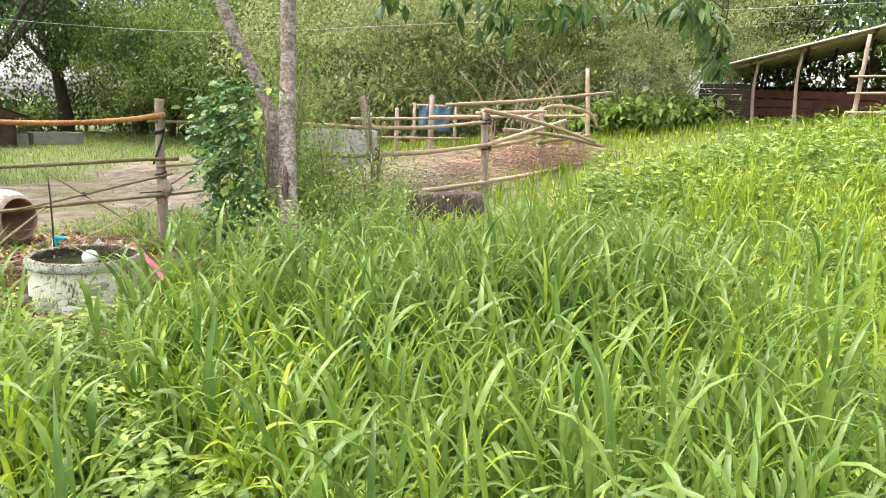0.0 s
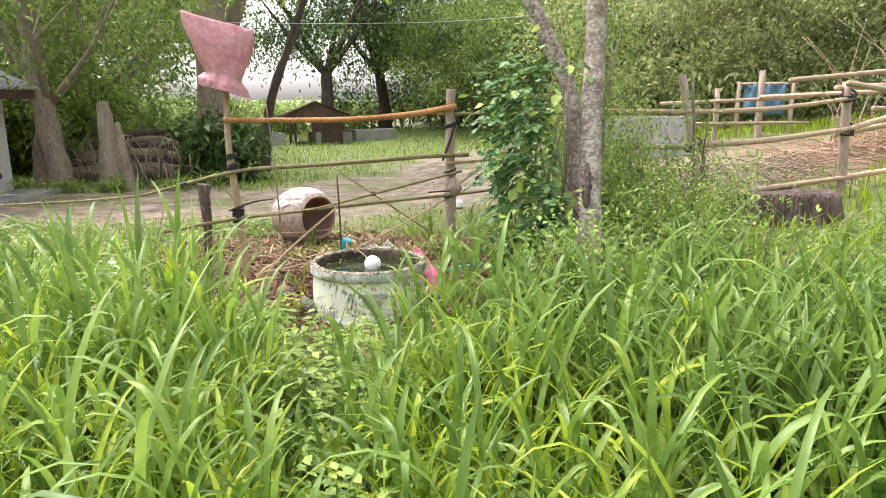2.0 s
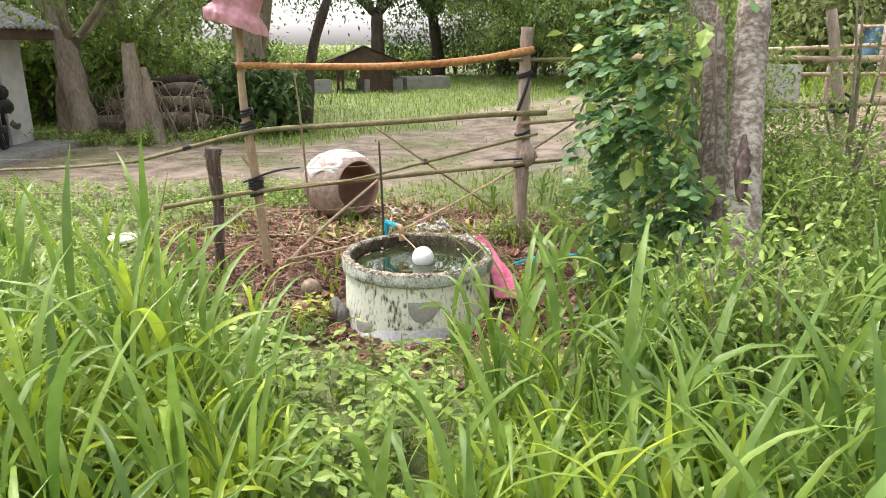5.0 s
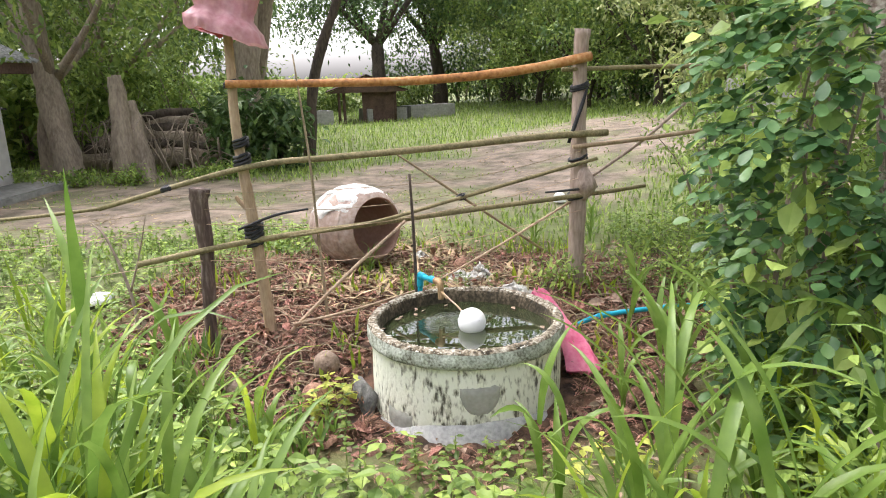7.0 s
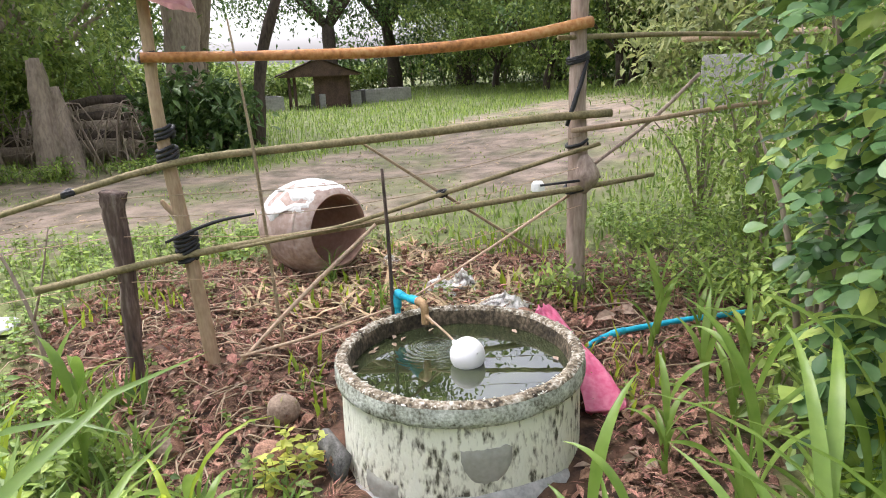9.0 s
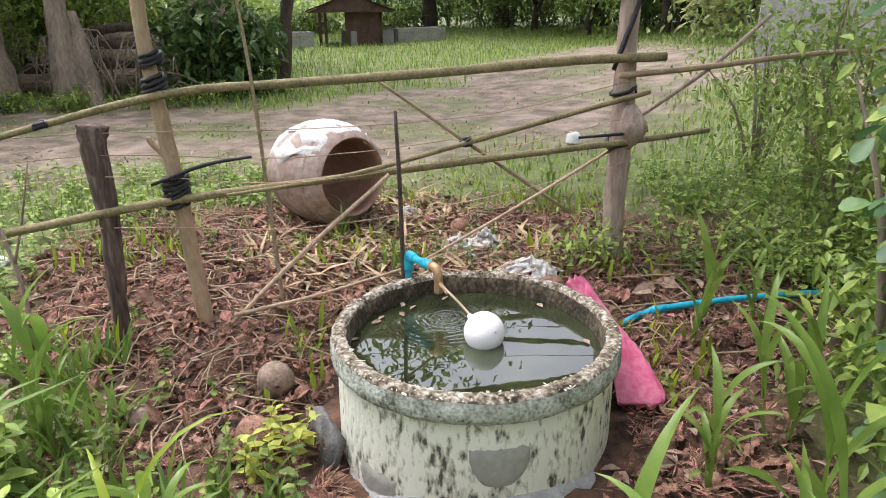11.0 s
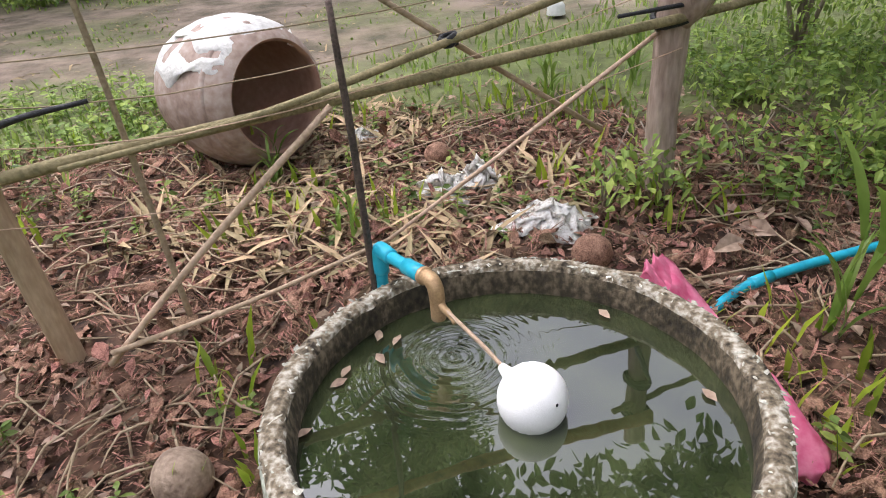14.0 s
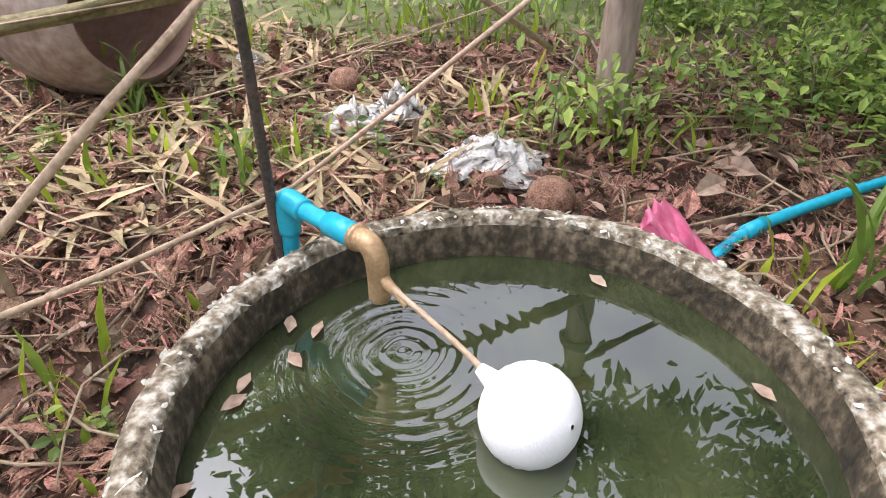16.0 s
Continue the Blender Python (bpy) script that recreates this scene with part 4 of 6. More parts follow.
mesh_object("mortar_patch", vs, fs, M_WHITECEM, jar_body, label="crusty white mortar smear")


# ---- trees ----
def crown_points(centres, spread, count):
    c = np.asarray(centres, float)
    pick = rng.integers(0, len(c), count)
    off = rng.normal(0, 1, (count, 3)) * (np.asarray(spread) * rng.uniform(0.5, 1.2, (count, 1)))
    return c[pick] + off


def tree(name, label, height, trunk_r, bark, leaf_mat, lean=0.0, clear=0.35, width=2.2, leaves=5200, size=0.22, seed=1, clumps=46, flat=0.75, droop=0.3):
    """A tapered trunk that forks into limbs, with a crown of leaf clumps."""
    global rng
    keep, rng = rng, np.random.default_rng(seed)
    t_ = thing(name, label, "tree")
    top = np.array((lean * height, 0.15 * lean * height, height * 0.62))
    fork = top * clear / 0.62 + np.array((0.1, 0, 0))
    limb("trunk", [(0, 0, -0.3), (lean * 0.1, 0, height * clear * 0.4), tuple(fork)], [trunk_r * 1.35, trunk_r, trunk_r * 0.8], bark, t_, 10, 0.08)
    centres, ends = [], []
    for k in range(5):
        a = k * 2 * math.pi / 5 + rng.uniform(-0.4, 0.4)
        rad = width * rng.uniform(0.5, 0.9)
        end = fork + np.array((math.cos(a) * rad, math.sin(a) * rad, height * rng.uniform(0.25, 0.5)))
        mid = fork + (end - fork) * 0.5 + np.array((0, 0, -0.25))
        limb("limb", [tuple(fork - (0, 0, 0.1)), tuple(mid), tuple(end)], [trunk_r * 0.55, trunk_r * 0.33, trunk_r * 0.1], bark, t_, 7, 0.08)
        ends += [mid, end]
        for j in range(2):
            e2 = end + rng.normal(0, 1, 3) * (width * 0.4, width * 0.4, height * 0.1)
            limb("branch", [tuple(mid), tuple((mid + e2) / 2 + (0, 0, 0.1)), tuple(e2)], [trunk_r * 0.2, trunk_r * 0.12, trunk_r * 0.04], bark, t_, 5, 0.1, 3)
            ends.append(e2)
    for k in range(clumps):
        e = ends[int(rng.integers(0, len(ends)))]
        centres.append(e + rng.normal(0, 1, 3) * (width * 0.42, width * 0.42, height * 0.1 * flat))
    base = crown_points(centres, (0.33 * width / 2, 0.33 * width / 2, 0.2 * width / 2), leaves)
    way = rng.normal(0, 1, (leaves, 3)) + (0, 0, -droop)
    v_, f_ = simple_leaves(base, way, size * rng.uniform(0.6, 1.3, leaves), size * 0.5 * rng.uniform(0.6, 1.3, leaves))
    fast_mesh("crown", v_, f_, leaf_mat, t_)
    rng = keep
    return t_


def placed(t_, x, y, turn_=0.0, size=1.0, first=False):
    m = pose(x, y, gz(x, y), 0, 0, turn_) @ Matrix.Diagonal((size, size, size, 1))
    if first:
        t_.matrix_basis = m
        return t_
    c = copy_thing(t_, pose(x, y, gz(x, y), 0, 0, turn_))
    c.scale = (size, size, size)
    return c


big_dark = tree("tree", "broad old tree with dark trunk and spreading leafy limbs", 11.5, 0.30, M_BARK_DARK, M_LEAF_DARK_SHADED, 0.03, 0.24, 4.6, 21000, 0.18, 11, 95)
placed(big_dark, -15.4, 26.5, 115, 0.92, True)
for x, y, a, s in ((-15.0, 31.0, 200, 0.95), (-12.6, 33.0, 100, 1.0), (-25.0, 20.0, 300, 0.9), (-9.0, 36.0, 20, 1.0)):
    placed(big_dark, x, y, a, s)
airy = tree("tree", "feathery green tree with a slim brown trunk", 7.5, 0.13, M_BARK_TAN, M_LEAF, 0.08, 0.22, 2.8, 15000, 0.12, 12, 80, 0.9)
placed(airy, -11.2, 9.9, 10, 0.9, True)
for x, y, a, s in ((-12.4, 12.0, 80, 0.95), (-15.8, 14.4, 130, 1.05), (-17, 11.8, 250, 1.1), (-6.5, 30, 70, 1.1), (-3.5, 28, 160, 1.1), (-1.0, 25, 240, 1.05), (-16.0, 7.0, 300, 0.9), (5.4, 18.2, 40, 0.85), (3.4, 18.6, 200, 0.75), (8.0, 21.5, 120, 1.05)):
    placed(airy, x, y, a, s)
pale = tree("tree", "pale feathery shrubby tree with thin upright stems", 6.0, 0.07, M_BARK_TAN, M_LEAF_PALE, 0.04, 0.12, 2.4, 14000, 0.11, 13, 90, 1.2)
placed(pale, 0.3, 19.0, 0, 1.0, True)
for x, y, a, s in ((2.2, 18.6, 70, 1.0), (4.2, 19.3, 150, 1.05), (-2.0, 19.5, 220, 1.0), (1.4, 23, 300, 1.25), (5.5, 23.5, 20, 1.25), (9, 24, 45, 1.2), (4.6, 16.3, 30, 0.5), (6.3, 17.2, 80, 0.6)):
    placed(pale, x, y, a, s)
lush = tree("tree", "leafy mid-green tree with foliage down to the ground", 7.0, 0.12, M_BARK_DARK, M_LEAF, 0.03, 0.13, 2.8, 18000, 0.125, 15, 90, 1.1)
placed(lush, -4.6, 23, 110, 1.0, True)
for x, y, a, s in ((-7.5, 27, 15, 1.0), (-4.6, 32, 200, 1.2), (0.0, 30, 90, 1.3), (-10.5, 31, 60, 1.1), (6, 30, 60, 1.4), (-14.5, 40, 30, 1.2)):
    placed(lush, x, y, a, s)
dense = tree("tree", "dense dark green tree with leaves down to the ground", 7.0, 0.12, M_BARK_DARK, M_LEAF_DARK_SHADED, 0.03, 0.13, 2.8, 6500, 0.24, 14, 90, 1.1)
placed(dense, -4.6, 26, 0, 0.95, True)
# Copies with y below 5 stay unseen, added to close the surroundings in reflections.
for x, y, a, s in ((12.5, 24, 30, 1.2), (13, 29, 10, 1.4), (18, 22, 70, 1.3), (-28, 28, 90, 1.3), (-30, 18, 0, 1.3), (-23, 12, 40, 1.1), (-10, 42, 10, 1.5), (-2, 40, 10, 1.5), (20, 14, 10, 1.2), (-21, 4, 0, 1.2), (-14, 1, 0, 1.1), (16, 4, 0, 1.2), (6, -9, 0, 1.2), (-8, -9, 0, 1.2), (0, -14, 0, 1.3), (14, -4, 0, 1.2), (-15, -5, 50, 1.2)):
    placed(dense, x, y, a, s)


def bush(name, label, spots, height, spread, count, size, mat, category="bush", stems=6, bark=None):
    """Leafy shrub: thin stems and a loose cloud of leaves round them."""
    t_ = thing(name, label, category)
    cs = []
    for x, y in spots:
        g = gz(x, y)
        for k in range(stems):
            a, r = rng.uniform(0, 2 * math.pi), spread * rng.uniform(0.2, 0.9)
            h = height * rng.uniform(0.55, 1.05)
            e = (x + r * math.cos(a), y + r * math.sin(a), g + h)
            mid_ = (x + r * 0.4 * math.cos(a), y + r * 0.4 * math.sin(a), g + h * 0.6)
            limb("stem", [(x, y, g - 0.05), mid_, e], [0.012 * height, 0.008 * height, 0.003], bark or M_BARK_TAN, t_, 5, 0.1, 3)
            cs += [mid_, e, tuple((np.array(mid_) + np.array(e)) / 2), (mid_[0], mid_[1], g + h * 0.25)]
    base = crown_points(cs, (spread * 0.3, spread * 0.3, height * 0.13), count)
    base[:, 2] = np.maximum(base[:, 2], ground_z(base[:, 0], base[:, 1]) + 0.02)
    way = rng.normal(0, 1, (count, 3)) + (0, 0, -0.15)
    fast_mesh("foliage", *leaf_field(base, way, size * rng.uniform(0.6, 1.3, count), size * 0.5 * rng.uniform(0.7, 1.3, count)), mat, t_)
    return t_


# undergrowth along the wood's edge
# The far thicket's dark leaf tone imitates shade under the trees.
for x0, y0, x1, y1, h, mat, lab in ((-20, 21, -16, 30, 0.9, M_LEAF, "thick green undergrowth below the trees"), (-16, 36, -2, 33, 2.6, M_LEAF, "far belt of green undergrowth"), (-17.3, 31, -10.5, 37, 2.6, M_LEAF_DARK_SHADED, "far green thicket behind the meadow"), (-14, 41, 4, 39, 3.0, M_LEAF, "far green hedge under the trees"), (-22, 22, -30, 12, 2.6, M_LEAF, "green thicket beyond the white house"), (-3.0, 18, 4, 17.2, 1.6, M_LEAF_PALE, "pale scrub behind the cattle pen"), (3.4, 16.0, 6.8, 16.6, 0.75, M_FERNY, "leafy scrub beside the open shed"), (9, 19, 16, 18, 2.0, M_LEAF, "green scrub behind the shed"), (-6, 27, 2, 24, 2.4, M_LEAF_DARK_SHADED, "dark undergrowth behind the meadow"), (-16, 12.5, -12.5, 12.0, 1.7, M_LEAF, "green bushes behind the woodpile"), (-14.5, 9.4, -12.6, 13.0, 2.0, M_FERNY, "bushes beside the white house")):
    q = np.linspace(0, 1, 7)
    bush("undergrowth", lab, list(zip(x0 + (x1 - x0) * q, y0 + (y1 - y0) * q)), h, 1.3, 5200, 0.2, mat, "bushes", 4)

# distant wood that closes the view
back_n = 70000
ang = rng.uniform(0, 2 * math.pi, back_n)
rad = rng.uniform(46, 62, back_n)
bz = rng.uniform(0, 1, back_n) ** 0.8 * (1.7 + 0.8 * wave(ang * 9, rad * 0.1, 1.0))
bpts = np.stack([rad * np.cos(ang), 8 + rad * np.sin(ang), bz], 1)
woods = fast_mesh("far_woods", *simple_leaves(bpts, rng.normal(0, 1, (back_n, 3)), rng.uniform(0.25, 0.6, back_n), rng.uniform(0.15, 0.35, back_n)), M_LEAF)
tagged(woods, "distant belt of dark green woods", "woods", kind="stuff")

# twin-stemmed tree wrapped in a vine
twin = thing("tree", "twin-stemmed mottled grey tree leaning over the tank", "tree")
limb("trunk", [(-1.15, 5.42, 0.05), (-1.165, 5.52, 0.5), (-1.19, 5.67, 0.95), (-1.205, 5.74, 1.15), (-1.235, 5.88, 1.5), (-1.256, 6.0, 1.8), (-1.268, 6.14, 2.05), (-1.285, 6.25, 2.6), (-1.30, 6.3, 3.6), (-1.32, 6.4, 5.0)], [0.105, 0.092, 0.084, 0.072, 0.07, 0.069, 0.067, 0.065, 0.06, 0.045], M_BARK, twin, 18, 0.05, 6)
limb("trunk", [(-1.24, 5.55, 0.05), (-1.29, 5.72, 0.6), (-1.34, 5.92, 1.1), (-1.385, 6.08, 1.5), (-1.43, 6.19, 1.78), (-1.55, 6.22, 2.06), (-1.80, 6.2, 2.6), (-2.05, 6.3, 3.5), (-2.15, 6.6, 4.6)], [0.085, 0.07, 0.06, 0.055, 0.053, 0.052, 0.05, 0.045, 0.03], M_BARK, twin, 16, 0.05, 6)
wound = limb("bark_scar", [(-1.205, 5.635, 1.12), (-1.215, 5.675, 1.24), (-1.225, 5.735, 1.38)], [0.012, 0.036, 0.008], M_STAKE, twin, 10, 0.3, 4, "torn dark scar in the bark")
for pts, r in (([(-1.29, 6.27, 3.2), (-0.6, 5.8, 3.6), (0.6, 5.3, 3.6), (1.8, 4.9, 3.3)], 0.035), ([(-1.31, 6.35, 3.9), (-1.3, 7.4, 4.3), (-1.1, 8.8, 4.3)], 0.035), ([(-2.1, 6.45, 4.1), (-2.0, 7.6, 4.8), (-1.8, 9.0, 5.1)], 0.03), ([(-1.3, 6.4, 4.6), (-0.3, 7.4, 5.0), (0.6, 8.2, 5.0)], 0.03), ([(-2.0, 6.2, 3.2), (-2.9, 5.3, 4.2), (-3.6, 4.6, 4.6)], 0.03), ([(-1.3, 6.3, 3.5), (-0.2, 6.7, 3.9), (1.2, 6.9, 3.8)], 0.03), ([(-2.1, 6.5, 4.2), (-3.6, 7.6, 4.9), (-5.2, 9.0, 5.0)], 0.035)):
    limb("limb", pts, [r, r * 0.7, r * 0.25], M_BARK, twin, 8, 0.06, 5)
cs = []
for a, b2 in (((-1.4, 8.2, 3.7), (-0.9, 9.3, 4.2)), ((-2.1, 8.2, 4.7), (-1.5, 9.6, 5.2)), ((-0.8, 7.0, 4.6), (0.8, 8.4, 5.0)), ((-3.0, 5.0, 4.4), (-3.7, 4.5, 4.7)), ((0.3, 6.7, 3.7), (1.4, 6.9, 3.7)), ((-3.6, 7.6, 4.5), (-5.4, 9.2, 4.9)), ((-2.4, 8.8, 3.9), (-1.6, 9.6, 4.2)), ((-2.2, 8.2, 3.8), (-1.6, 8.9, 4.0)), ((-3.0, 8.9, 4.0), (-2.3, 9.8, 4.4)), ((-1.7, 7.9, 3.6), (-1.2, 8.6, 3.9)), ((-3.9, 7.3, 4.1), (-2.6, 8.2, 4.3)), ((-3.6, 8.3, 4.3), (-2.5, 9.4, 4.7)), ((-3.2, 6.9, 4.0), (-2.4, 7.6, 4.2)), ((-4.2, 7.4, 4.6), (-5.6, 8.2, 5.0)), ((-3.8, 8.6, 4.8), (-4.9, 10.2, 5.2)), ((-2.3, 6.6, 4.7), (-1.0, 6.4, 5.4)), ((-3.7, 8.8, 4.3), (-5.0, 8.7, 4.6)), ((-4.4, 8.8, 4.4), (-5.7, 9.2, 4.6)), ((-4.2, 8.9, 4.5), (-5.2, 9.7, 4.8))):
    for k in range(7):
        q = rng.uniform(0, 1)
        cs.append(np.array(a) * (1 - q) + np.array(b2) * q + rng.normal(0, 0.14, 3))
base = crown_points(cs, (0.22, 0.22, 0.16), 7200)
v, f = leaf_field(base, rng.normal(0, 1, (7200, 3)) * (1, 1, 0.5) + (0, 0, -0.5), rng.uniform(0.10, 0.19, 7200), rng.uniform(0.05, 0.095, 7200), 0.3)
fast_mesh("crown", v, f, M_VINE, twin)
cs = [np.array(q) for q in ((0.30, 5.3, 2.55), (0.40, 5.3, 2.50), (0.72, 5.28, 2.58), (0.85, 5.2, 2.62), (1.6, 4.95, 2.62), (1.68, 4.9, 2.48), (1.72, 4.9, 2.34), (1.75, 4.9, 2.22), (1.5, 4.95, 2.6), (1.25, 5.1, 2.62), (-0.4, 5.4, 2.62), (0.0, 5.35, 2.62))]
for c in cs:
    base = crown_points([c], (0.07, 0.10, 0.06), 18)
    v, f = leaf_field(base, rng.normal(0, 1, (18, 3)) * (1, 1, 0.4) + (0, 0, -1.0), rng.uniform(0.09, 0.16, 18), rng.uniform(0.04, 0.07, 18), 0.3)
    # Darker leaf than the crown, painting the sprays as backlit silhouettes.
    fast_mesh("leaf_spray", v, f, M_LEAF_DARK_SHADED, twin)
for c in cs:
    limb("twig", [(c[0], c[1], c[2] + 0.05), (c[0] + 0.03, c[1], c[2] + 0.35), (c[0], c[1] + 0.04, c[2] + 0.8)], [0.004, 0.005, 0.006], M_BARK_DARK, twin, 5, 0.1, 3)

vine = thing("climbing_vine", "dark green broad-leaved vine climbing the tree", "vine")
for k in range(7):
    a = k * 0.9
    limb("stem", [(-1.4 + 0.1 * math.cos(a), 5.97 + 0.08 * math.sin(a), 0.2), (-1.45 + 0.12 * math.cos(a + 1), 5.95 + 0.1 * math.sin(a), 0.8), (-1.5 + 0.16 * math.cos(a + 2), 5.95 + 0.1 * math.sin(a), 1.4), (-1.5 + 0.1 * math.cos(a + 3), 5.98, 1.9)], [0.007, 0.006, 0.004], M_BARK_TAN, vine, 5, 0.1, 4)
cs = [(-1.50, 5.78, 1.72), (-1.60, 5.74, 1.58), (-1.72, 5.76, 1.44), (-1.55, 5.70, 1.3), (-1.43, 5.70, 1.1), (-1.36, 5.62, 0.85), (-1.68, 5.78, 1.3), (-1.72, 5.9, 1.75), (-1.55, 5.95, 2.0), (-1.65, 5.95, 1.9), (-1.40, 5.66, 0.62), (-1.5, 5.75, 0.95), (-1.78, 5.95, 1.55), (-1.80, 6.0, 1.3), (-1.75, 6.0, 1.08), (-1.72, 5.95, 0.88), (-1.7, 5.9, 0.68), (-1.85, 6.05, 1.72)]
base = crown_points(cs, (0.08, 0.07, 0.10), 290)
way = unit((base - (-1.38, 6.05, 1.2)) * (1, 1, 0.15)) + rng.normal(0, 0.45, (290, 3)) + (0, 0, -0.3)
fast_mesh("foliage", *pinnate(base, way, rng.uniform(0.09, 0.15, 290), 3, 0.052), M_VINE, vine, True)
base = crown_points(cs, (0.11, 0.08, 0.13), 260)
way = unit((base - (-1.38, 6.05, 1.2)) * (1, 1, 0.15)) + rng.normal(0, 0.5, (260, 3)) + (0, 0, -0.4)
fast_mesh("foliage", *leaf_field(base, way, rng.uniform(0.045, 0.09, 260), rng.uniform(0.045, 0.08, 260), 0.35, 0.08), M_WEED_LIGHT, vine)

# light green bushes round the tree and beside the tank
bush("bush", "feathery light green bush at the tree foot", [(-0.75, 6.5), (-0.5, 6.9), (-0.95, 6.9)], 0.95, 0.45, 7000, 0.036, M_FERNY)
bush("bush", "tangled light green bush beside the tank", [(-1.5, 7.5), (-1.25, 7.0), (-1.1, 7.5), (-1.8, 8.0)], 1.0, 0.5, 8500, 0.048, M_FERNY)
bush("bush", "tall feathery sapling behind the vine", [(-1.5, 7.1), (-1.5, 7.7)], 2.1, 0.5, 5200, 0.042, M_FERNY)
bush("bush", "low broad-leaved weeds by the fence post", [(-2.75, 7.35), (-2.5, 7.65), (-2.95, 7.3), (-2.2, 7.6)], 0.24, 0.25, 420, 0.045, M_WEED_LIGHT, "weeds")
bush("bush", "low leafy weeds round the tank", [(-1.7, 6.35), (-1.6, 6.0), (-1.65, 6.7)], 0.4, 0.28, 1300, 0.065, M_WEED, "weeds")
bush("bush", "thin feathery light green shoots beside the vine", [(-1.78, 6.4), (-1.7, 6.7)], 1.4, 0.33, 900, 0.05, M_FERNY)
bush("bush", "waist-high feathery weeds crowding the tree foot", [(-0.95, 5.25), (-0.7, 5.6), (-0.45, 5.9), (-0.2, 5.6), (-1.35, 5.1), (-1.15, 4.9), (-1.0, 5.05), (-1.25, 5.2)], 0.92, 0.28, 8000, 0.04, M_FERNY, "weeds")
bush("bush", "broad green thicket between fence and pen", [(-1.9, 8.7), (-1.5, 9.0), (-2.2, 9.2), (-1.2, 8.4)], 1.25, 0.5, 6500, 0.042, M_FERNY)
bush("bush", "dense leafy weeds on the bank behind the tank", [(-2.2, 7.9), (-1.9, 7.5), (-1.7, 7.1), (-1.6, 7.4), (-2.5, 8.4)], 0.22, 0.3, 1900, 0.036, M_WEED_LIGHT, "weeds")
bush("bush", "thin feathery sapling by the pen", [(-0.62, 7.9)], 1.9, 0.35, 650, 0.04, M_FERNY)

# ---- woodpile and stumps by the track ----
logs = thing("woodpile", "old fallen logs and brush below the trees", "woodpile")
for k in range(6):
    y = 11.2 + 0.12 * k
    limb("log", [(-11.9 + 0.2 * k, y - 0.4, 0.45 + 0.13 * k), (-10.6, y + 0.1, 0.5 + 0.13 * k), (-9.5 - 0.1 * k, y + 0.5, 0.42 + 0.12 * k)], [0.16 - 0.014 * k, 0.15 - 0.012 * k, 0.12 - 0.01 * k], M_BARK_DARK if k % 2 else M_BARK_TAN, logs, 9, 0.18)
geos = []
for k in range(90):
    x, y = rng.uniform(-12, -9.0), rng.uniform(10.4, 11.8)
    a, h = rng.uniform(0, 6.28), rng.uniform(0.2, 0.9)
    L = rng.uniform(0.4, 1.2)
    geos.append(tube([(x, y, gz(x, y)), (x + 0.4 * L * math.cos(a), y + 0.4 * L * math.sin(a), gz(x, y) + h), (x + L * math.cos(a), y + L * math.sin(a), gz(x, y) + h * rng.uniform(0.4, 1))], [0.014, 0.009, 0.004], 5, 0.1, 3))
tagged(mesh_object("brush", *joined(*geos), M_BARK_TAN, logs), kind="stuff")
bush("bush", "light green shrubs growing through the stumps", [(-10.3, 12.3), (-11.0, 12.2), (-9.6, 12.7), (-11.6, 11.7), (-12.0, 11.0)], 1.9, 0.6, 5200, 0.09, M_FERNY)
bush("bush", "straggling green weeds before the woodpile", [(-10.3, 9.6), (-9.6, 9.9), (-8.9, 10.6), (-8.5, 10.9), (-10.9, 9.3)], 0.24, 0.45, 2200, 0.06, M_WEED, "weeds")
bush("bush", "dark leafy bush at the woodpile", [(-8.8, 11.3), (-9.2, 11.6), (-8.5, 11.7)], 1.1, 0.5, 2400, 0.16, M_LEAF_DARK_SHADED)
for nm, pts, r, lab in (("bare_tree", [(-10.55, 9.75, 0.1), (-10.75, 9.8, 1.1), (-11.05, 9.9, 2.2), (-11.15, 9.9, 3.8), (-11.6, 10, 5.2)], 0.17, "slanting tan tree trunk by the house"), ("bare_tree", [(-9.85, 10.1, 0.1), (-9.9, 10.15, 1.0), (-9.98, 10.2, 1.75)], 0.17, "short leaning tan stump with broken top"), ("bare_tree", [(-9.55, 10.2, 0.1), (-9.7, 10.25, 0.7), (-9.85, 10.3, 1.4)], 0.13, "thin leaning tan stump"), ("bare_tree", [(-9.3, 12.0, 0.1), (-9.3, 12.05, 1.6), (-9.2, 12.1, 3.2), (-8.9, 12.3, 5)], 0.27, "thick grey-brown trunk behind the fence"), ("bare_tree", [(-9.2, 13.4, 0.1), (-9.0, 13.5, 1.7), (-8.5, 13.8, 3.2), (-8.0, 14.2, 5)], 0.09, "dark slanting trunk behind the fence"), ("bare_tree", [(-9.7, 13.2, 0.1), (-10.1, 13.3, 1.6), (-10.9, 13.6, 3.4)], 0.13, "dark leaning trunk behind the woodpile")):
    t_ = thing(nm, lab, "tree")
    limb("trunk", pts, [r * 1.25, r, r * 0.9, r * 0.8, r * 0.5], M_BARK_DARK if "dark" in lab else M_BARK_TAN, t_, 12, 0.17, 6)

# added tree: broad crown over the track, out of view, darkens the water's reflection
mirrored_tree = thing("tree", "added wide-crowned tree, unseen crown mirrored in the tank water", "tree")
limb("trunk", [(-9.75, 12.6, 0.1), (-9.6, 12.7, 1.8), (-9.2, 12.8, 3.4), (-8.7, 12.9, 4.4)], [0.2, 0.17, 0.15, 0.12], M_BARK_TAN, mirrored_tree, 12, 0.1, 5)
tips = []
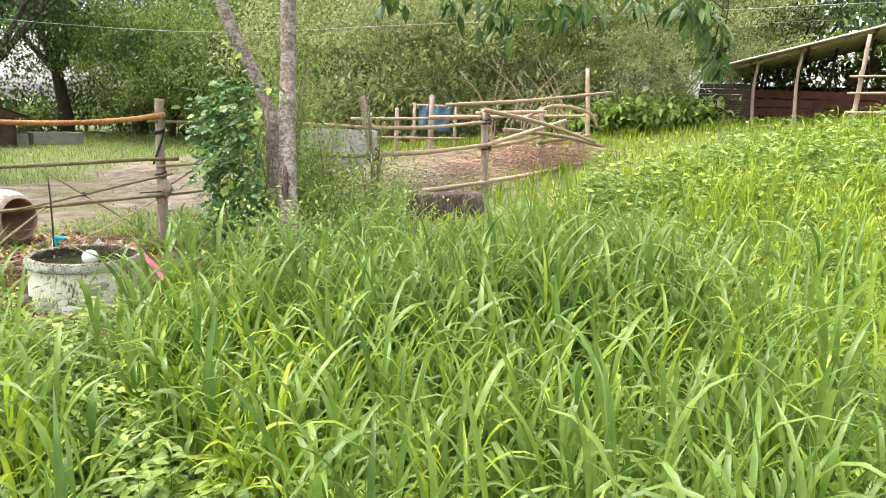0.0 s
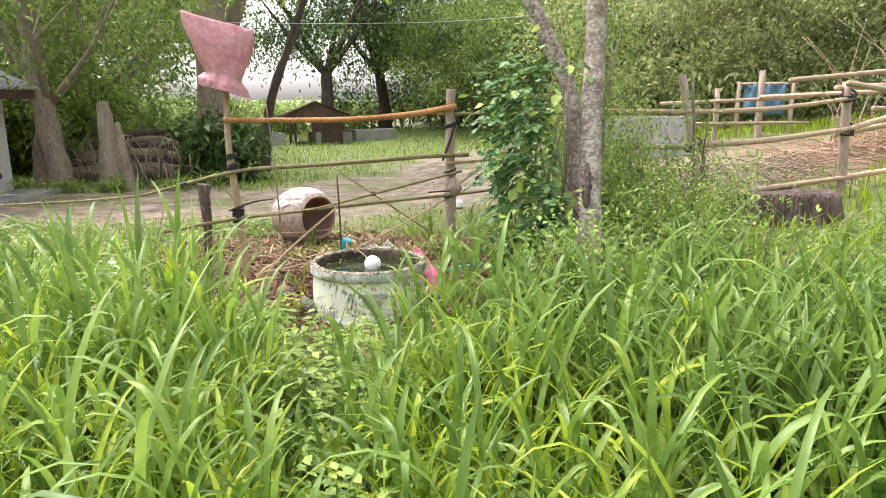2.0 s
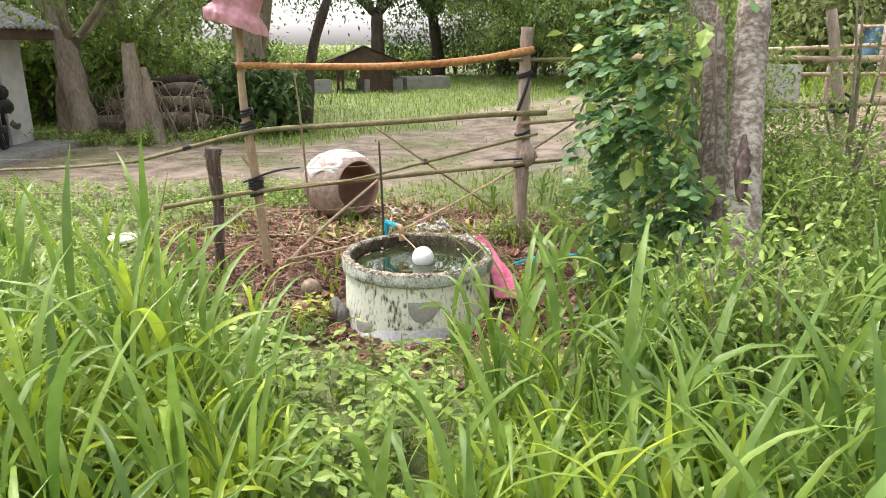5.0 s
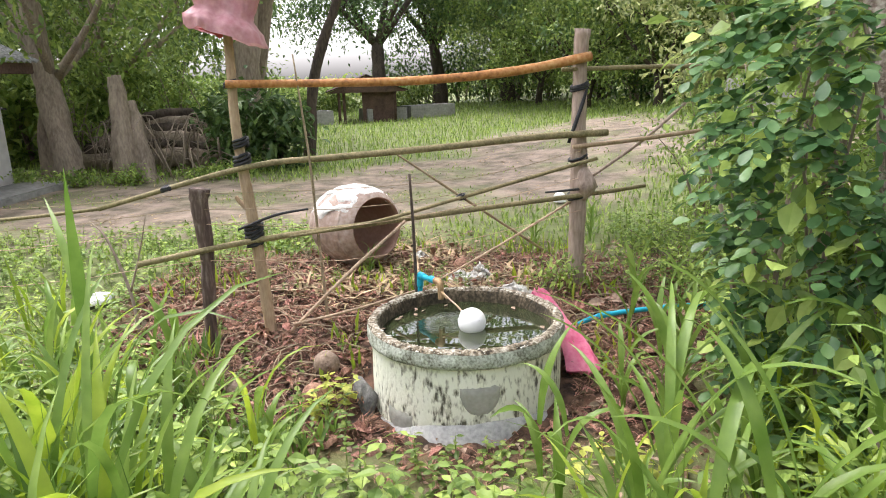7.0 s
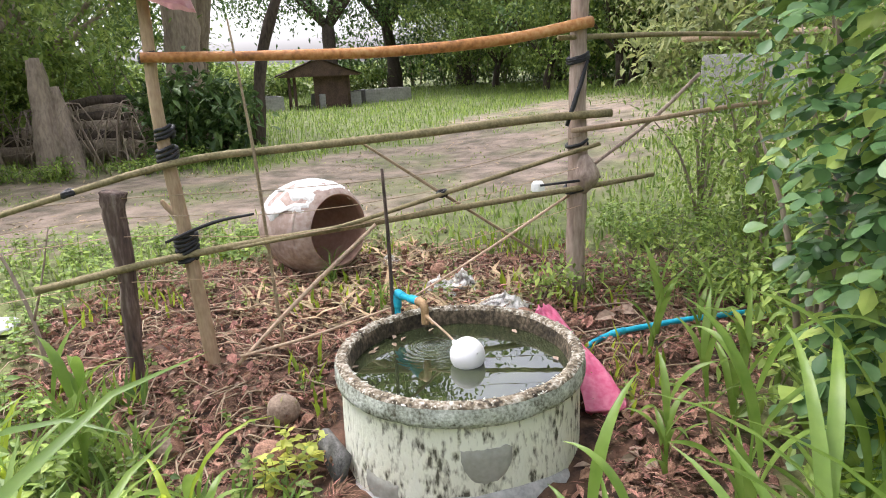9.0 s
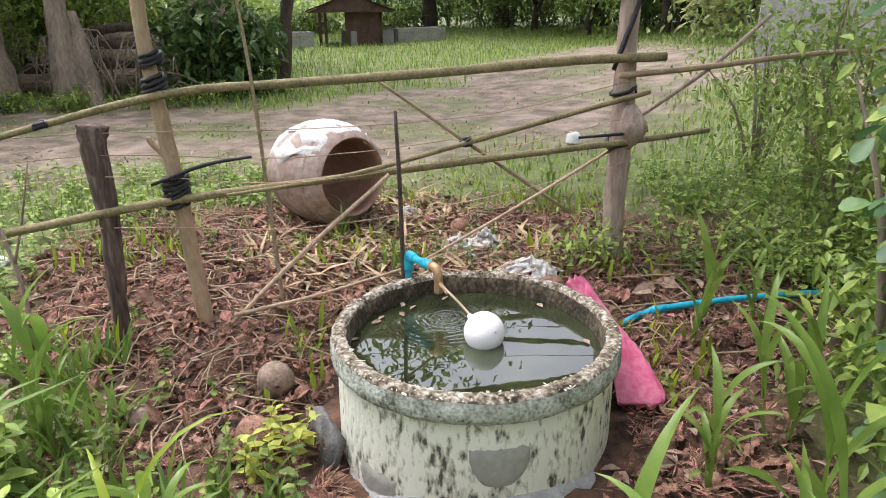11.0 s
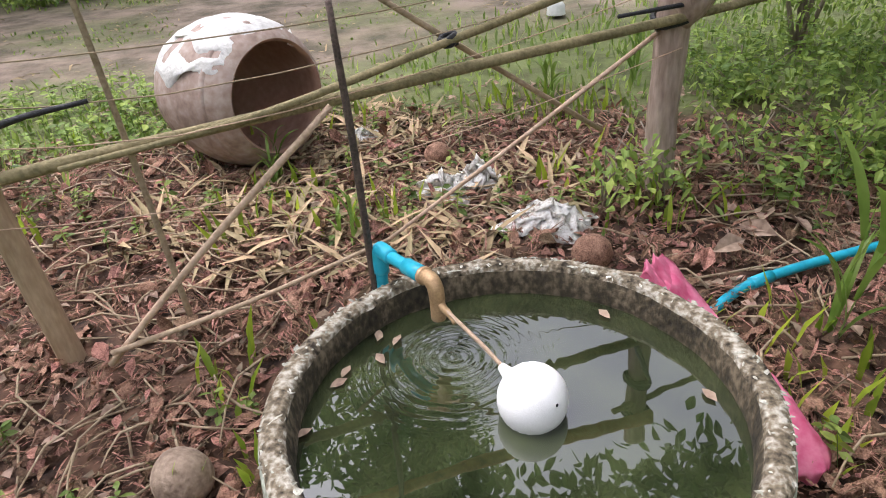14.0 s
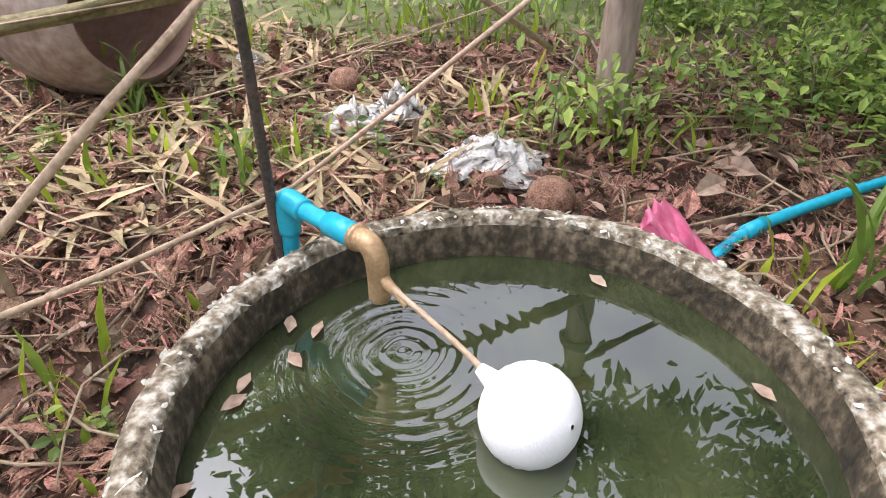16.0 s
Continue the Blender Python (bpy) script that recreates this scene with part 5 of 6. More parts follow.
for k in range(9):
    a = math.radians(-70 + 17 * k)
    r = rng.uniform(2.0, 3.6)
    tip_ = np.array((-8.7 + r * math.cos(a), 12.9 + r * math.sin(a), rng.uniform(4.3, 6.8)))
    limb("limb", [(-8.9, 12.85, 4.0), tuple(np.array((-8.7, 12.9, 4.5)) * 0.5 + tip_ * 0.5 + (0, 0, 0.2)), tuple(tip_)], [0.07, 0.045, 0.015], M_BARK_TAN, mirrored_tree, 7, 0.08)
    tips += [tip_, tip_ * 0.6 + np.array((-8.7, 12.9, 4.6)) * 0.4, tip_ + rng.normal(0, 0.35, 3)]
base = crown_points(tips, (0.5, 0.5, 0.36), 5000)
base[:, 2] = np.maximum(base[:, 2], 3.5)
fast_mesh("crown", *simple_leaves(base, rng.normal(0, 1, (5000, 3)), rng.uniform(0.1, 0.22, 5000), rng.uniform(0.05, 0.1, 5000)), M_LEAF, mirrored_tree)

# ---- white house ----
house = thing("house", "small whitewashed house with grey sheet roof", "house", at=(-12.0, 8.7, 0.3))
house.matrix_basis = pose(-10.99, 9.2, 0.3, 0, 0, 113)
for b_ in (box(-0.5, 0, 0, 0.14, 0, 2.0, 0.012), box(-6.0, -1.2, 0, 0.14, 0, 2.0, 0.012), box(-1.2, -0.5, 0, 0.14, 1.78, 2.0, 0.012), box(-0.14, 0, 0.143, 4, 0, 2.0, 0.012), box(-6.0, -5.86, 0.143, 4, 0, 2.0, 0.012), box(-5.857, -0.143, 3.86, 4, 0, 2.0, 0.012)):
    mesh_object("wall", *b_, M_WALL, house, False)
door = mesh_object("door", *joined(box(-1.15, -0.55, 0.07, 0.12, 0.02, 1.73, 0.006), box(-1.05, -0.65, 0.055, 0.072, 0.2, 0.8, 0.005), box(-1.05, -0.65, 0.055, 0.072, 0.95, 1.6, 0.005)), M_DARKWOOD, house, False, "dark wooden panelled door")
for b_ in (box(-1.198, -1.152, -0.02, 0.15, 0, 1.76, 0.006), box(-0.548, -0.502, -0.02, 0.15, 0, 1.76, 0.006)):
    mesh_object("door_frame", *b_, M_WALL, house, False)
mesh_object("plinth", *box(-6.2, 0.1, -0.75, -0.004, -0.2, 0.08, 0.02), M_WALLGREY, house, False)
mesh_object("fascia", *box(-6.5, 0.06, -0.5, -0.47, 1.5, 1.64, 0.01), M_DARKWOOD, house, False, "dark weathered eave board")


def sheet_roof(x0, x1, y0, z0, y1, z1, mat, parent, pitch=0.12, name="roof"):
    """Corrugated sheets from the eave (y0, z0) up to the ridge (y1, z1)."""
    vs, fs, cols = [], [], int((x1 - x0) / pitch * 4)
    for i in range(cols + 1):
        for j in range(5):
            x = x0 + (x1 - x0) * i / cols
            q = j / 4
            z = z0 + (z1 - z0) * q + 0.018 * math.cos(2 * math.pi * (x - x0) / pitch) - 0.03 * math.sin(q * math.pi)
            vs += [(x, y0 + (y1 - y0) * q, z), (x, y0 + (y1 - y0) * q, z - 0.012)]
    k = 10
    for i in range(cols):
        for j in range(4):
            a = i * k + j * 2
            fs += [(a, a + k, a + k + 2, a + 2), (a + 1, a + 3, a + k + 3, a + k + 1)]
        fs.append((i * k, i * k + 1, (i + 1) * k + 1, (i + 1) * k))
    return mesh_object(name, vs, fs, mat, parent, True)


sheet_roof(-6.6, 0.12, -0.55, 1.66, 2.0, 2.9, M_ROOF, house)
sheet_roof(-6.6, 0.12, 5.1, 1.62, 2.0, 2.9, M_ROOF, house)
for x in (-5.8, -3.8):
    limb("porch_post", [(x, -0.5, -0.1), (x, -0.5, 1.64)], [0.05, 0.045], M_POST, house, 8, 0.05, 2)

# motorbike parked by the house
bike = thing("motorcycle", "black motorcycle parked before the white house", "motorcycle")
bm_ = pose(-10.95, 8.8, 0.36, 0, 0, 140)
for wx in (-0.58, 0.58):
    ring = []
    for i in range(25):
        a = 2 * math.pi * i / 24
        ring.append(bm_ @ Vector((wx + 0.26 * math.cos(a), 0, 0.29 + 0.26 * math.sin(a))))
    wheel = mesh_object("wheel", *tube([tuple(q) for q in ring], [0.035, 0.035], 8, 0, 1), M_RUBBER, bike)
    limb("hub", [tuple(bm_ @ Vector((wx, -0.06, 0.29))), tuple(bm_ @ Vector((wx, 0.06, 0.29)))], [0.05, 0.05], M_IRON, wheel, 10, 0, 1)
    for i in range(6):
        a = i * math.pi / 3
        limb("spoke", [tuple(bm_ @ Vector((wx, 0, 0.29))), tuple(bm_ @ Vector((wx + 0.25 * math.cos(a), 0, 0.29 + 0.25 * math.sin(a))))], [0.006, 0.006], M_CABLE, wheel, 4, 0, 1)
for nm, pts, r, mat in (("fork", [(0.58, 0, 0.29), (0.45, 0, 0.72), (0.40, 0, 0.98)], [0.03, 0.035, 0.03], M_BIKE), ("handlebar", [(0.33, -0.33, 1.0), (0.42, -0.15, 1.02), (0.42, 0.15, 1.02), (0.33, 0.33, 1.0)], [0.014, 0.014], M_BIKE), ("body", [(0.42, 0, 0.66), (0.2, 0, 0.52), (-0.1, 0, 0.55), (-0.5, 0, 0.62)], [0.09, 0.10, 0.13, 0.06], M_BIKE), ("seat", [(0.08, 0, 0.72), (-0.2, 0, 0.75), (-0.62, 0, 0.78)], [0.07, 0.11, 0.07], M_RUBBER), ("engine", [(0.2, 0, 0.36), (0.0, 0, 0.33), (-0.12, 0, 0.36)], [0.09, 0.12, 0.08], M_IRON), ("headlamp", [(0.44, 0, 0.92), (0.53, 0, 0.92)], [0.07, 0.075], M_CABLE), ("exhaust", [(0.1, -0.13, 0.28), (-0.3, -0.15, 0.28), (-0.7, -0.16, 0.36)], [0.025, 0.035, 0.04], M_IRON), ("stand", [(-0.05, 0.08, 0.3), (-0.05, 0.25, 0.0)], [0.012, 0.012], M_IRON)):
    limb(nm, [tuple(bm_ @ Vector(q)) for q in pts], r, mat, bike, 10, 0.02)

# far hut with grey block troughs
hut = thing("hut", "small dark open hut with rusty sheet roof", "hut", at=(0, 0, 0))
hut.matrix_basis = pose(-11.95, 21.53, 0.25, 0, 0, 124) @ Matrix.Diagonal((0.75, 0.75, 0.72, 1))
sheet_roof(-0.4, 2.6, -0.5, 1.35, 1.1, 2.0, M_ROOFRUST, hut)
sheet_roof(-0.4, 2.6, 2.7, 1.35, 1.1, 2.0, M_ROOFRUST, hut)
mesh_object("wall", *joined(box(0.8, 2.2, 0.15, 0.25, 0, 1.4, 0.01), box(0, 2.2, 1.95, 2.05, 0, 1.4, 0.01)), M_DARKWOOD, hut, False)
gv = [(x, y, z) for x in (-0.3, -0.26) for y, z in ((-0.46, 1.30), (2.66, 1.30), (1.1, 1.96))]
mesh_object("gable_board", gv, [(0, 1, 2), (5, 4, 3), (0, 3, 4, 1), (1, 4, 5, 2), (2, 5, 3, 0)], M_DARKWOOD, hut, False)
mesh_object("wall", *box(-0.02, 0.06, 0.05, 1.3, 0, 1.32, 0.01), M_DARKWOOD, hut, False)
for x, y in ((0, 0), (2.2, 0), (0, 2.2), (2.2, 2.2)):
    limb("post", [(x, y, -0.1), (x, y, 1.5)], [0.06, 0.055], M_DARKWOOD, hut, 7, 0.05, 2)
for x, y, a, L in ((-12.6, 21.0, 55, 1.3), (-12.0, 22.6, 60, 1.7), (-13.9, 19.6, 50, 0.9)):
    tr = thing("trough", "grey concrete block trough in the meadow", "trough", "concrete troughs")
    tr.matrix_basis = pose(x, y, 0.28, 0, 0, a)
    mesh_object("side", *box(0, L, 0, 0.08, 0, 0.42, 0.01), M_WALLGREY, tr, False)
    mesh_object("side", *box(0, L, 0.6, 0.68, 0, 0.42, 0.01), M_WALLGREY, tr, False)
    mesh_object("end", *box(0, 0.08, 0.083, 0.597, 0, 0.42, 0.01), M_WALLGREY, tr, False)
    mesh_object("end", *box(L - 0.08, L, 0.083, 0.597, 0, 0.42, 0.01), M_WALLGREY, tr, False)

# ---- cattle pen ----
pen_fence = thing("pen_fence", "pen fence of crooked sun-bleached poles", "fence")
P1, P2, P4, P5 = (-0.70, 8.70), (0.85, 10.27), (1.98, 11.82), (3.0, 12.92)
for pts, r, mat in (([(-0.60, 8.70, 0.5), (-0.68, 8.70, 1.2), (-0.84, 8.70, 1.98)], 0.045, M_POST), ([(0.87, 10.27, 0.4), (0.85, 10.27, 1.2), (0.81, 10.27, 1.92)], 0.055, M_POST), ([(2.0, 11.82, 0.7), (1.97, 11.82, 1.4), (1.93, 11.82, 2.0)], 0.055, M_POST), ([(3.05, 12.9, 0.9), (3.0, 12.92, 1.9), (2.93, 12.93, 2.73)], 0.04, M_DRYSTICK), ([(2.75, 12.4, 0.9), (2.72, 12.4, 1.6)], 0.06, M_POST), ([(0.2, 14.8, 0.6), (0.2, 14.8, 2.2)], 0.06, M_POST), ([(-0.5, 14.0, 0.6), (-0.5, 14.0, 1.9)], 0.05, M_POST)):
    limb("post", pts, [r, r * 0.95, r * 0.85], mat, pen_fence, 9, 0.08)


def pole(a, b2, r, sag=0.0, mat=M_DRYSTICK):
    mid_ = [(p + q) / 2 for p, q in zip(a, b2)]
    mid_[2] -= sag
    limb("rail", [a, tuple(mid_), b2], [r * 1.1, r, r * 0.75], mat, pen_fence, 7, 0.07)


for a, b2, r, s in (((-2.4, 9.5, 1.62), (-0.72, 8.65, 1.63), 0.026, 0.0), ((-0.9, 8.65, 1.62), (0.86, 10.22, 1.74), 0.026, 0.04), ((0.7, 10.2, 1.85), (2.0, 11.78, 1.93), 0.03, 0.0), ((0.3, 11.0, 1.95), (3.4, 12.85, 2.33), 0.03, 0.03), ((-1.5, 9.1, 1.24), (-0.6, 8.66, 1.29), 0.028, 0.0), ((-0.75, 8.66, 1.30), (0.9, 10.2, 1.42), 0.032, 0.03), ((0.75, 10.2, 1.36), (2.05, 11.76, 1.55), 0.034, 0.02), ((1.9, 11.7, 1.42), (3.0, 12.6, 1.55), 0.034, 0.0), ((-0.3, 9.05, 0.80), (0.9, 10.2, 0.88), 0.03, 0.0), ((0.8, 10.2, 0.86), (2.9, 12.4, 1.1), 0.03, 0.03), ((0.8, 10.15, 1.9), (2.9, 11.9, 1.45), 0.032, -0.05), ((0.9, 10.2, 1.42), (2.3, 11.6, 1.80), 0.03, 0.0), ((1.2, 10.9, 1.62), (3.3, 12.6, 1.35), 0.035, -0.05), ((0.1, 13.2, 1.75), (3.2, 13.0, 1.9), 0.03, 0.0), ((-1.4, 13.9, 1.65), (0.9, 14.0, 1.75), 0.03, 0.0), ((-1.4, 13.9, 1.3), (0.9, 14.0, 1.35), 0.03, 0.0)):
    pole(a, b2, r, s)
limb("rail", [(1.5, 11.6, 1.75), (2.2, 12.2, 2.03), (2.9, 12.5, 1.95), (3.1, 12.6, 1.7)], [0.028, 0.03, 0.025], M_DRYSTICK, pen_fence, 7, 0.06)
for c in ((-0.69, 8.67, 1.30), (0.85, 10.24, 1.40), (0.83, 10.24, 1.76)):
    v, f = tube([(c[0] + 0.07 * math.cos(i * 0.785), c[1] + 0.07 * math.sin(i * 0.785), c[2] + 0.006 * i - 0.06 + 0.03 * math.sin(i * 0.785)) for i in range(20)], [0.013, 0.013], 6, 0.15, 2)
    mesh_object("tie", v, f, M_RUBBER, pen_fence)

stalks = thing("stalk_heap", "heap of dry reddish cattle-feed stalks in the pen", "stalk heap")
geos = []
for k in range(520):
    x, y = rng.uniform(0.3, 3.0), rng.uniform(11.5, 13.2)
    if abs((y - 11.0) - (x - 0.4) * 0.8) > 1.1:
        continue
    h = 0.26 * math.exp(-((x - 1.6) / 1.0) ** 2)
    a, L = rng.uniform(0, 6.28), rng.uniform(0.3, 1.0)
    z = gz(x, y) + rng.uniform(0.02, h + 0.08)
    dz = rng.uniform(-0.18, 0.25)
    geos.append(tube([(x, y, z), (x + L * 0.5 * math.cos(a), y + L * 0.5 * math.sin(a), z + dz * 0.6 + 0.05), (x + L * math.cos(a), y + L * math.sin(a), max(z + dz, gz(x, y)))], [0.006, 0.0055, 0.003], 4, 0.1, 2))
tagged(mesh_object("heap", *joined(*geos), M_PILE, stalks), kind="stuff")
geos = []
for k in range(260):
    x, y = rng.uniform(-0.9, 0.8), rng.uniform(10.2, 11.6)
    a, L = rng.uniform(0, 6.28), rng.uniform(0.3, 0.9)
    z = gz(x, y) + rng.uniform(0.02, 0.22)
    geos.append(tube([(x, y, z), (x + L * 0.5 * math.cos(a), y + L * 0.5 * math.sin(a), z + 0.08), (x + L * math.cos(a), y + L * math.sin(a), z)], [0.006, 0.005, 0.003], 4, 0.1, 2))
scraps = thing("stalk_heap", "scattered dry stalks in front of the heap", "stalk heap")
tagged(mesh_object("heap", *joined(*geos), M_BARK_TAN, scraps), kind="stuff")
geos = []
for k in range(26):
    x, y = rng.uniform(1.2, 2.8), rng.uniform(12.6, 14.0)
    a = rng.uniform(-0.9, 0.9)
    h = rng.uniform(0.8, 1.9)
    geos.append(tube([(x, y, gz(x, y)), (x + 0.2 * a * h, y, gz(x, y) + h * 0.6), (x + 0.75 * a * h, y + 0.1, gz(x, y) + h)], [0.014, 0.010, 0.004], 5, 0.1, 3))
brushwood = thing("brushwood", "leaning bare brushwood behind the heap", "brushwood")
tagged(mesh_object("bundle", *joined(*geos), M_DRYSTICK, brushwood), kind="stuff")

stump = thing("tree_stump", "wide dark weathered stump at the pen corner", "tree stump", at=(0.25, 9.33, 0))
vs, fs = lathe([(0.47, 0.15), (0.44, 0.40), (0.425, 0.62), (0.41, 0.78), (0.38, 0.815), (0.2, 0.80), (0.01, 0.79)], 40, 0.0)
vs = [(x * 1.22 * (1 + 0.12 * noise.noise((x * 5, y * 5, z * 1.5))), y * 0.8 * (1 + 0.12 * noise.noise((x * 5, y * 5, z * 1.5))), z + 0.03 * noise.noise((x * 8, y * 8, 1))) for x, y, z in vs]
mesh_object("stump", vs, fs, M_STAKE, stump)
block = thing("low_wall", "low grey mud-stained block wall of the pen", "low wall")
block.matrix_basis = pose(-2.35, 13.5, 0.55, 0, 0, 4)
mesh_object("wall", *box(0, 1.5, 0, 0.2, 0, 0.9, 0.02), M_CEMENT, block, False)
tarp = thing("blue_tarpaulin", "faded blue tarpaulin hung on the pen rails", "tarpaulin")
vs, fs = [], []
for i in range(21):
    for j in range(11):
        vs.append((-0.06 + 0.68 * i / 20, 15.1 + 0.05 * math.sin(i * 0.9 + j * 0.3), 1.97 - 0.52 * j / 10 + 0.015 * math.sin(i * 1.3)))
for i in range(20):
    for j in range(10):
        fs.append((i * 11 + j, i * 11 + j + 1, (i + 1) * 11 + j + 1, (i + 1) * 11 + j))
sheet_ob = mesh_object("sheet", vs, fs, M_TARP, tarp)
sol = sheet_ob.modifiers.new("thickness", "SOLIDIFY")
sol.thickness = 0.004
limb("rail", [(-0.2, 15.1, 1.98), (0.8, 15.1, 1.98)], [0.025, 0.025], M_DRYSTICK, tarp, 7, 0.05, 2)
for x in (-0.15, 0.72):
    limb("post", [(x, 15.1, 0.8), (x, 15.1, 2.02)], [0.04, 0.035], M_POST, tarp, 7, 0.05, 2)

# ---- open shed ----
shed = thing("cattle_shed", "open cattle shed with low pitched sheet roof", "shed")
shed.matrix_basis = pose(7.0, 15.75, 1.95, 0, 0, -30)
roof = sheet_roof(-4.5, 0.25, -0.15, 1.22, 5.2, 2.72, M_ROOFPALE, shed)
roof.matrix_basis = pose(0, 0, 0, 0, 0, -90)
roof = sheet_roof(-4.5, 0.25, 10.4, 1.22, 5.2, 2.72, M_ROOFPALE, shed)
roof.matrix_basis = pose(0, 0, 0, 0, 0, -90)
for x, y, h, r in ((0.45, 0.15, 1.36, 0.05), (1.3, 0.1, 1.62, 0.055), (0.5, 2.2, 1.36, 0.05), (1.3, 2.2, 1.6, 0.05), (2.0, 2.2, 1.8, 0.05), (2.75, 2.2, 2.0, 0.05), (0.5, 4.2, 1.36, 0.05), (2.75, 4.2, 2.0, 0.05), (3.8, 2.2, 2.3, 0.05), (3.9, 0.1, 2.35, 0.06), (5.2, 0.1, 2.6, 0.06), (5.2, 4.2, 2.6, 0.06)):
    limb("post", [(x + 0.04, y, -0.4), (x - 0.05, y, h * 0.5), (x, y, h)], [r * 0.75, r * 0.65, r * 0.6], M_POST if y < 1 else M_DARKWOOD, shed, 8, 0.08, 3)
for z, y in ((0.15, 1.9), (0.36, 1.9), (0.57, 1.9), (0.15, 4.1), (0.36, 4.1), (0.57, 4.1), (0.78, 4.1)):
    mesh_object("board", *box(0.2, 5.2, y, y + 0.03, z, z + 0.185, 0.006), M_REDBOARD, shed, False)
for z in (0.1, 0.22, 0.34, 0.46, 0.58, 0.70):
    mesh_object("board", *box(-0.75, 0.4, 0.25 + z * 0.04, 0.28 + z * 0.04, z, z + 0.11, 0.006), M_ROOFRUST, shed, False)
for x in (0.3, 1.4, 2.6, 3.8):
    limb("rafter", [(x, -0.1, 1.16 + 0.288 * x), (x, 4.4, 1.16 + 0.288 * x)], [0.04, 0.035], M_DARKWOOD, shed, 7, 0.05, 2)
limb("beam", [(0.0, 0.12, 1.16), (2.6, 0.12, 1.92), (5.2, 0.12, 2.62)], [0.045, 0.045], M_POST, shed, 7, 0.05, 3)
limb("prop", [(2.3, 2.3, 0.9), (2.9, 2.4, 1.5)], [0.1, 0.1], M_DARKWOOD, shed, 8, 0.1, 2)
gate = thing("rail_fence", "pale pole rails in front of the cattle shed", "fence")
for pts, r in (([(7.95, 12.85, 1.5), (8.0, 12.85, 2.6), (8.05, 12.85, 3.55)], 0.04), ([(7.8, 12.9, 1.5), (7.98, 12.85, 2.3), (8.02, 12.9, 2.9)], 0.03), ([(9.6, 12.3, 1.6), (9.6, 12.3, 3.0)], 0.06)):
    limb("post", pts, [r, r, r * 0.85], M_POST, gate, 8, 0.08)
for z in (2.15, 2.5, 2.8):
    limb("rail", [(7.8, 12.87, z), (8.8, 12.55, z + 0.03), (9.8, 12.2, z)], [0.022, 0.021, 0.018], M_DRYSTICK, gate, 7, 0.06)

# overhead cables
for pts in ([(-14, 12, 3.45), (-5, 12, 2.95), (0, 12, 3.25), (8, 12, 4.0)], [(2, 20, 5.0), (7, 20, 4.55), (12, 20, 4.9)]):
    cable = thing("overhead_cable", "thin pale cable sagging across the clearing", "cable")
    limb("wire", pts, [0.004, 0.004], M_CABLE, cable, 5, 0, 6)


# ---- grass, weeds and litter ----
TRACK = np.array([(r[1][0], r[1][1]) for r in PATH])


def off_track(x, y):
    d = np.full(len(x), 9.0)
    for a, b2 in zip(TRACK[:-1], TRACK[1:]):
        w = b2 - a
        q = np.clip(((x - a[0]) * w[0] + (y - a[1]) * w[1]) / (w @ w + 1e-9), 0, 1)
        d = np.minimum(d, np.hypot(x - a[0] - q * w[0], y - a[1] - q * w[1]))
    return d


def field_mask(x, y):
    """Where the tall grass stands."""
    edge = 5.35 + 0.25 * wave(x, y, 3.0, 1.0)
    front = y < edge - 0.35 * smooth(-4.3, -3.4, x) * (1 - smooth(-2.3, -1.7, x))
    right = (x > -1.75) & (y < 7.6 + 0.55 * np.clip(x + 1.5, 0, 30))
    return (front | right) & (inside(x, y, PEN) < -0.1) & (np.hypot(x - 0.25, y - 9.33) > 0.5) & (np.hypot(x + 1.25, y - 6.0) > 0.16)


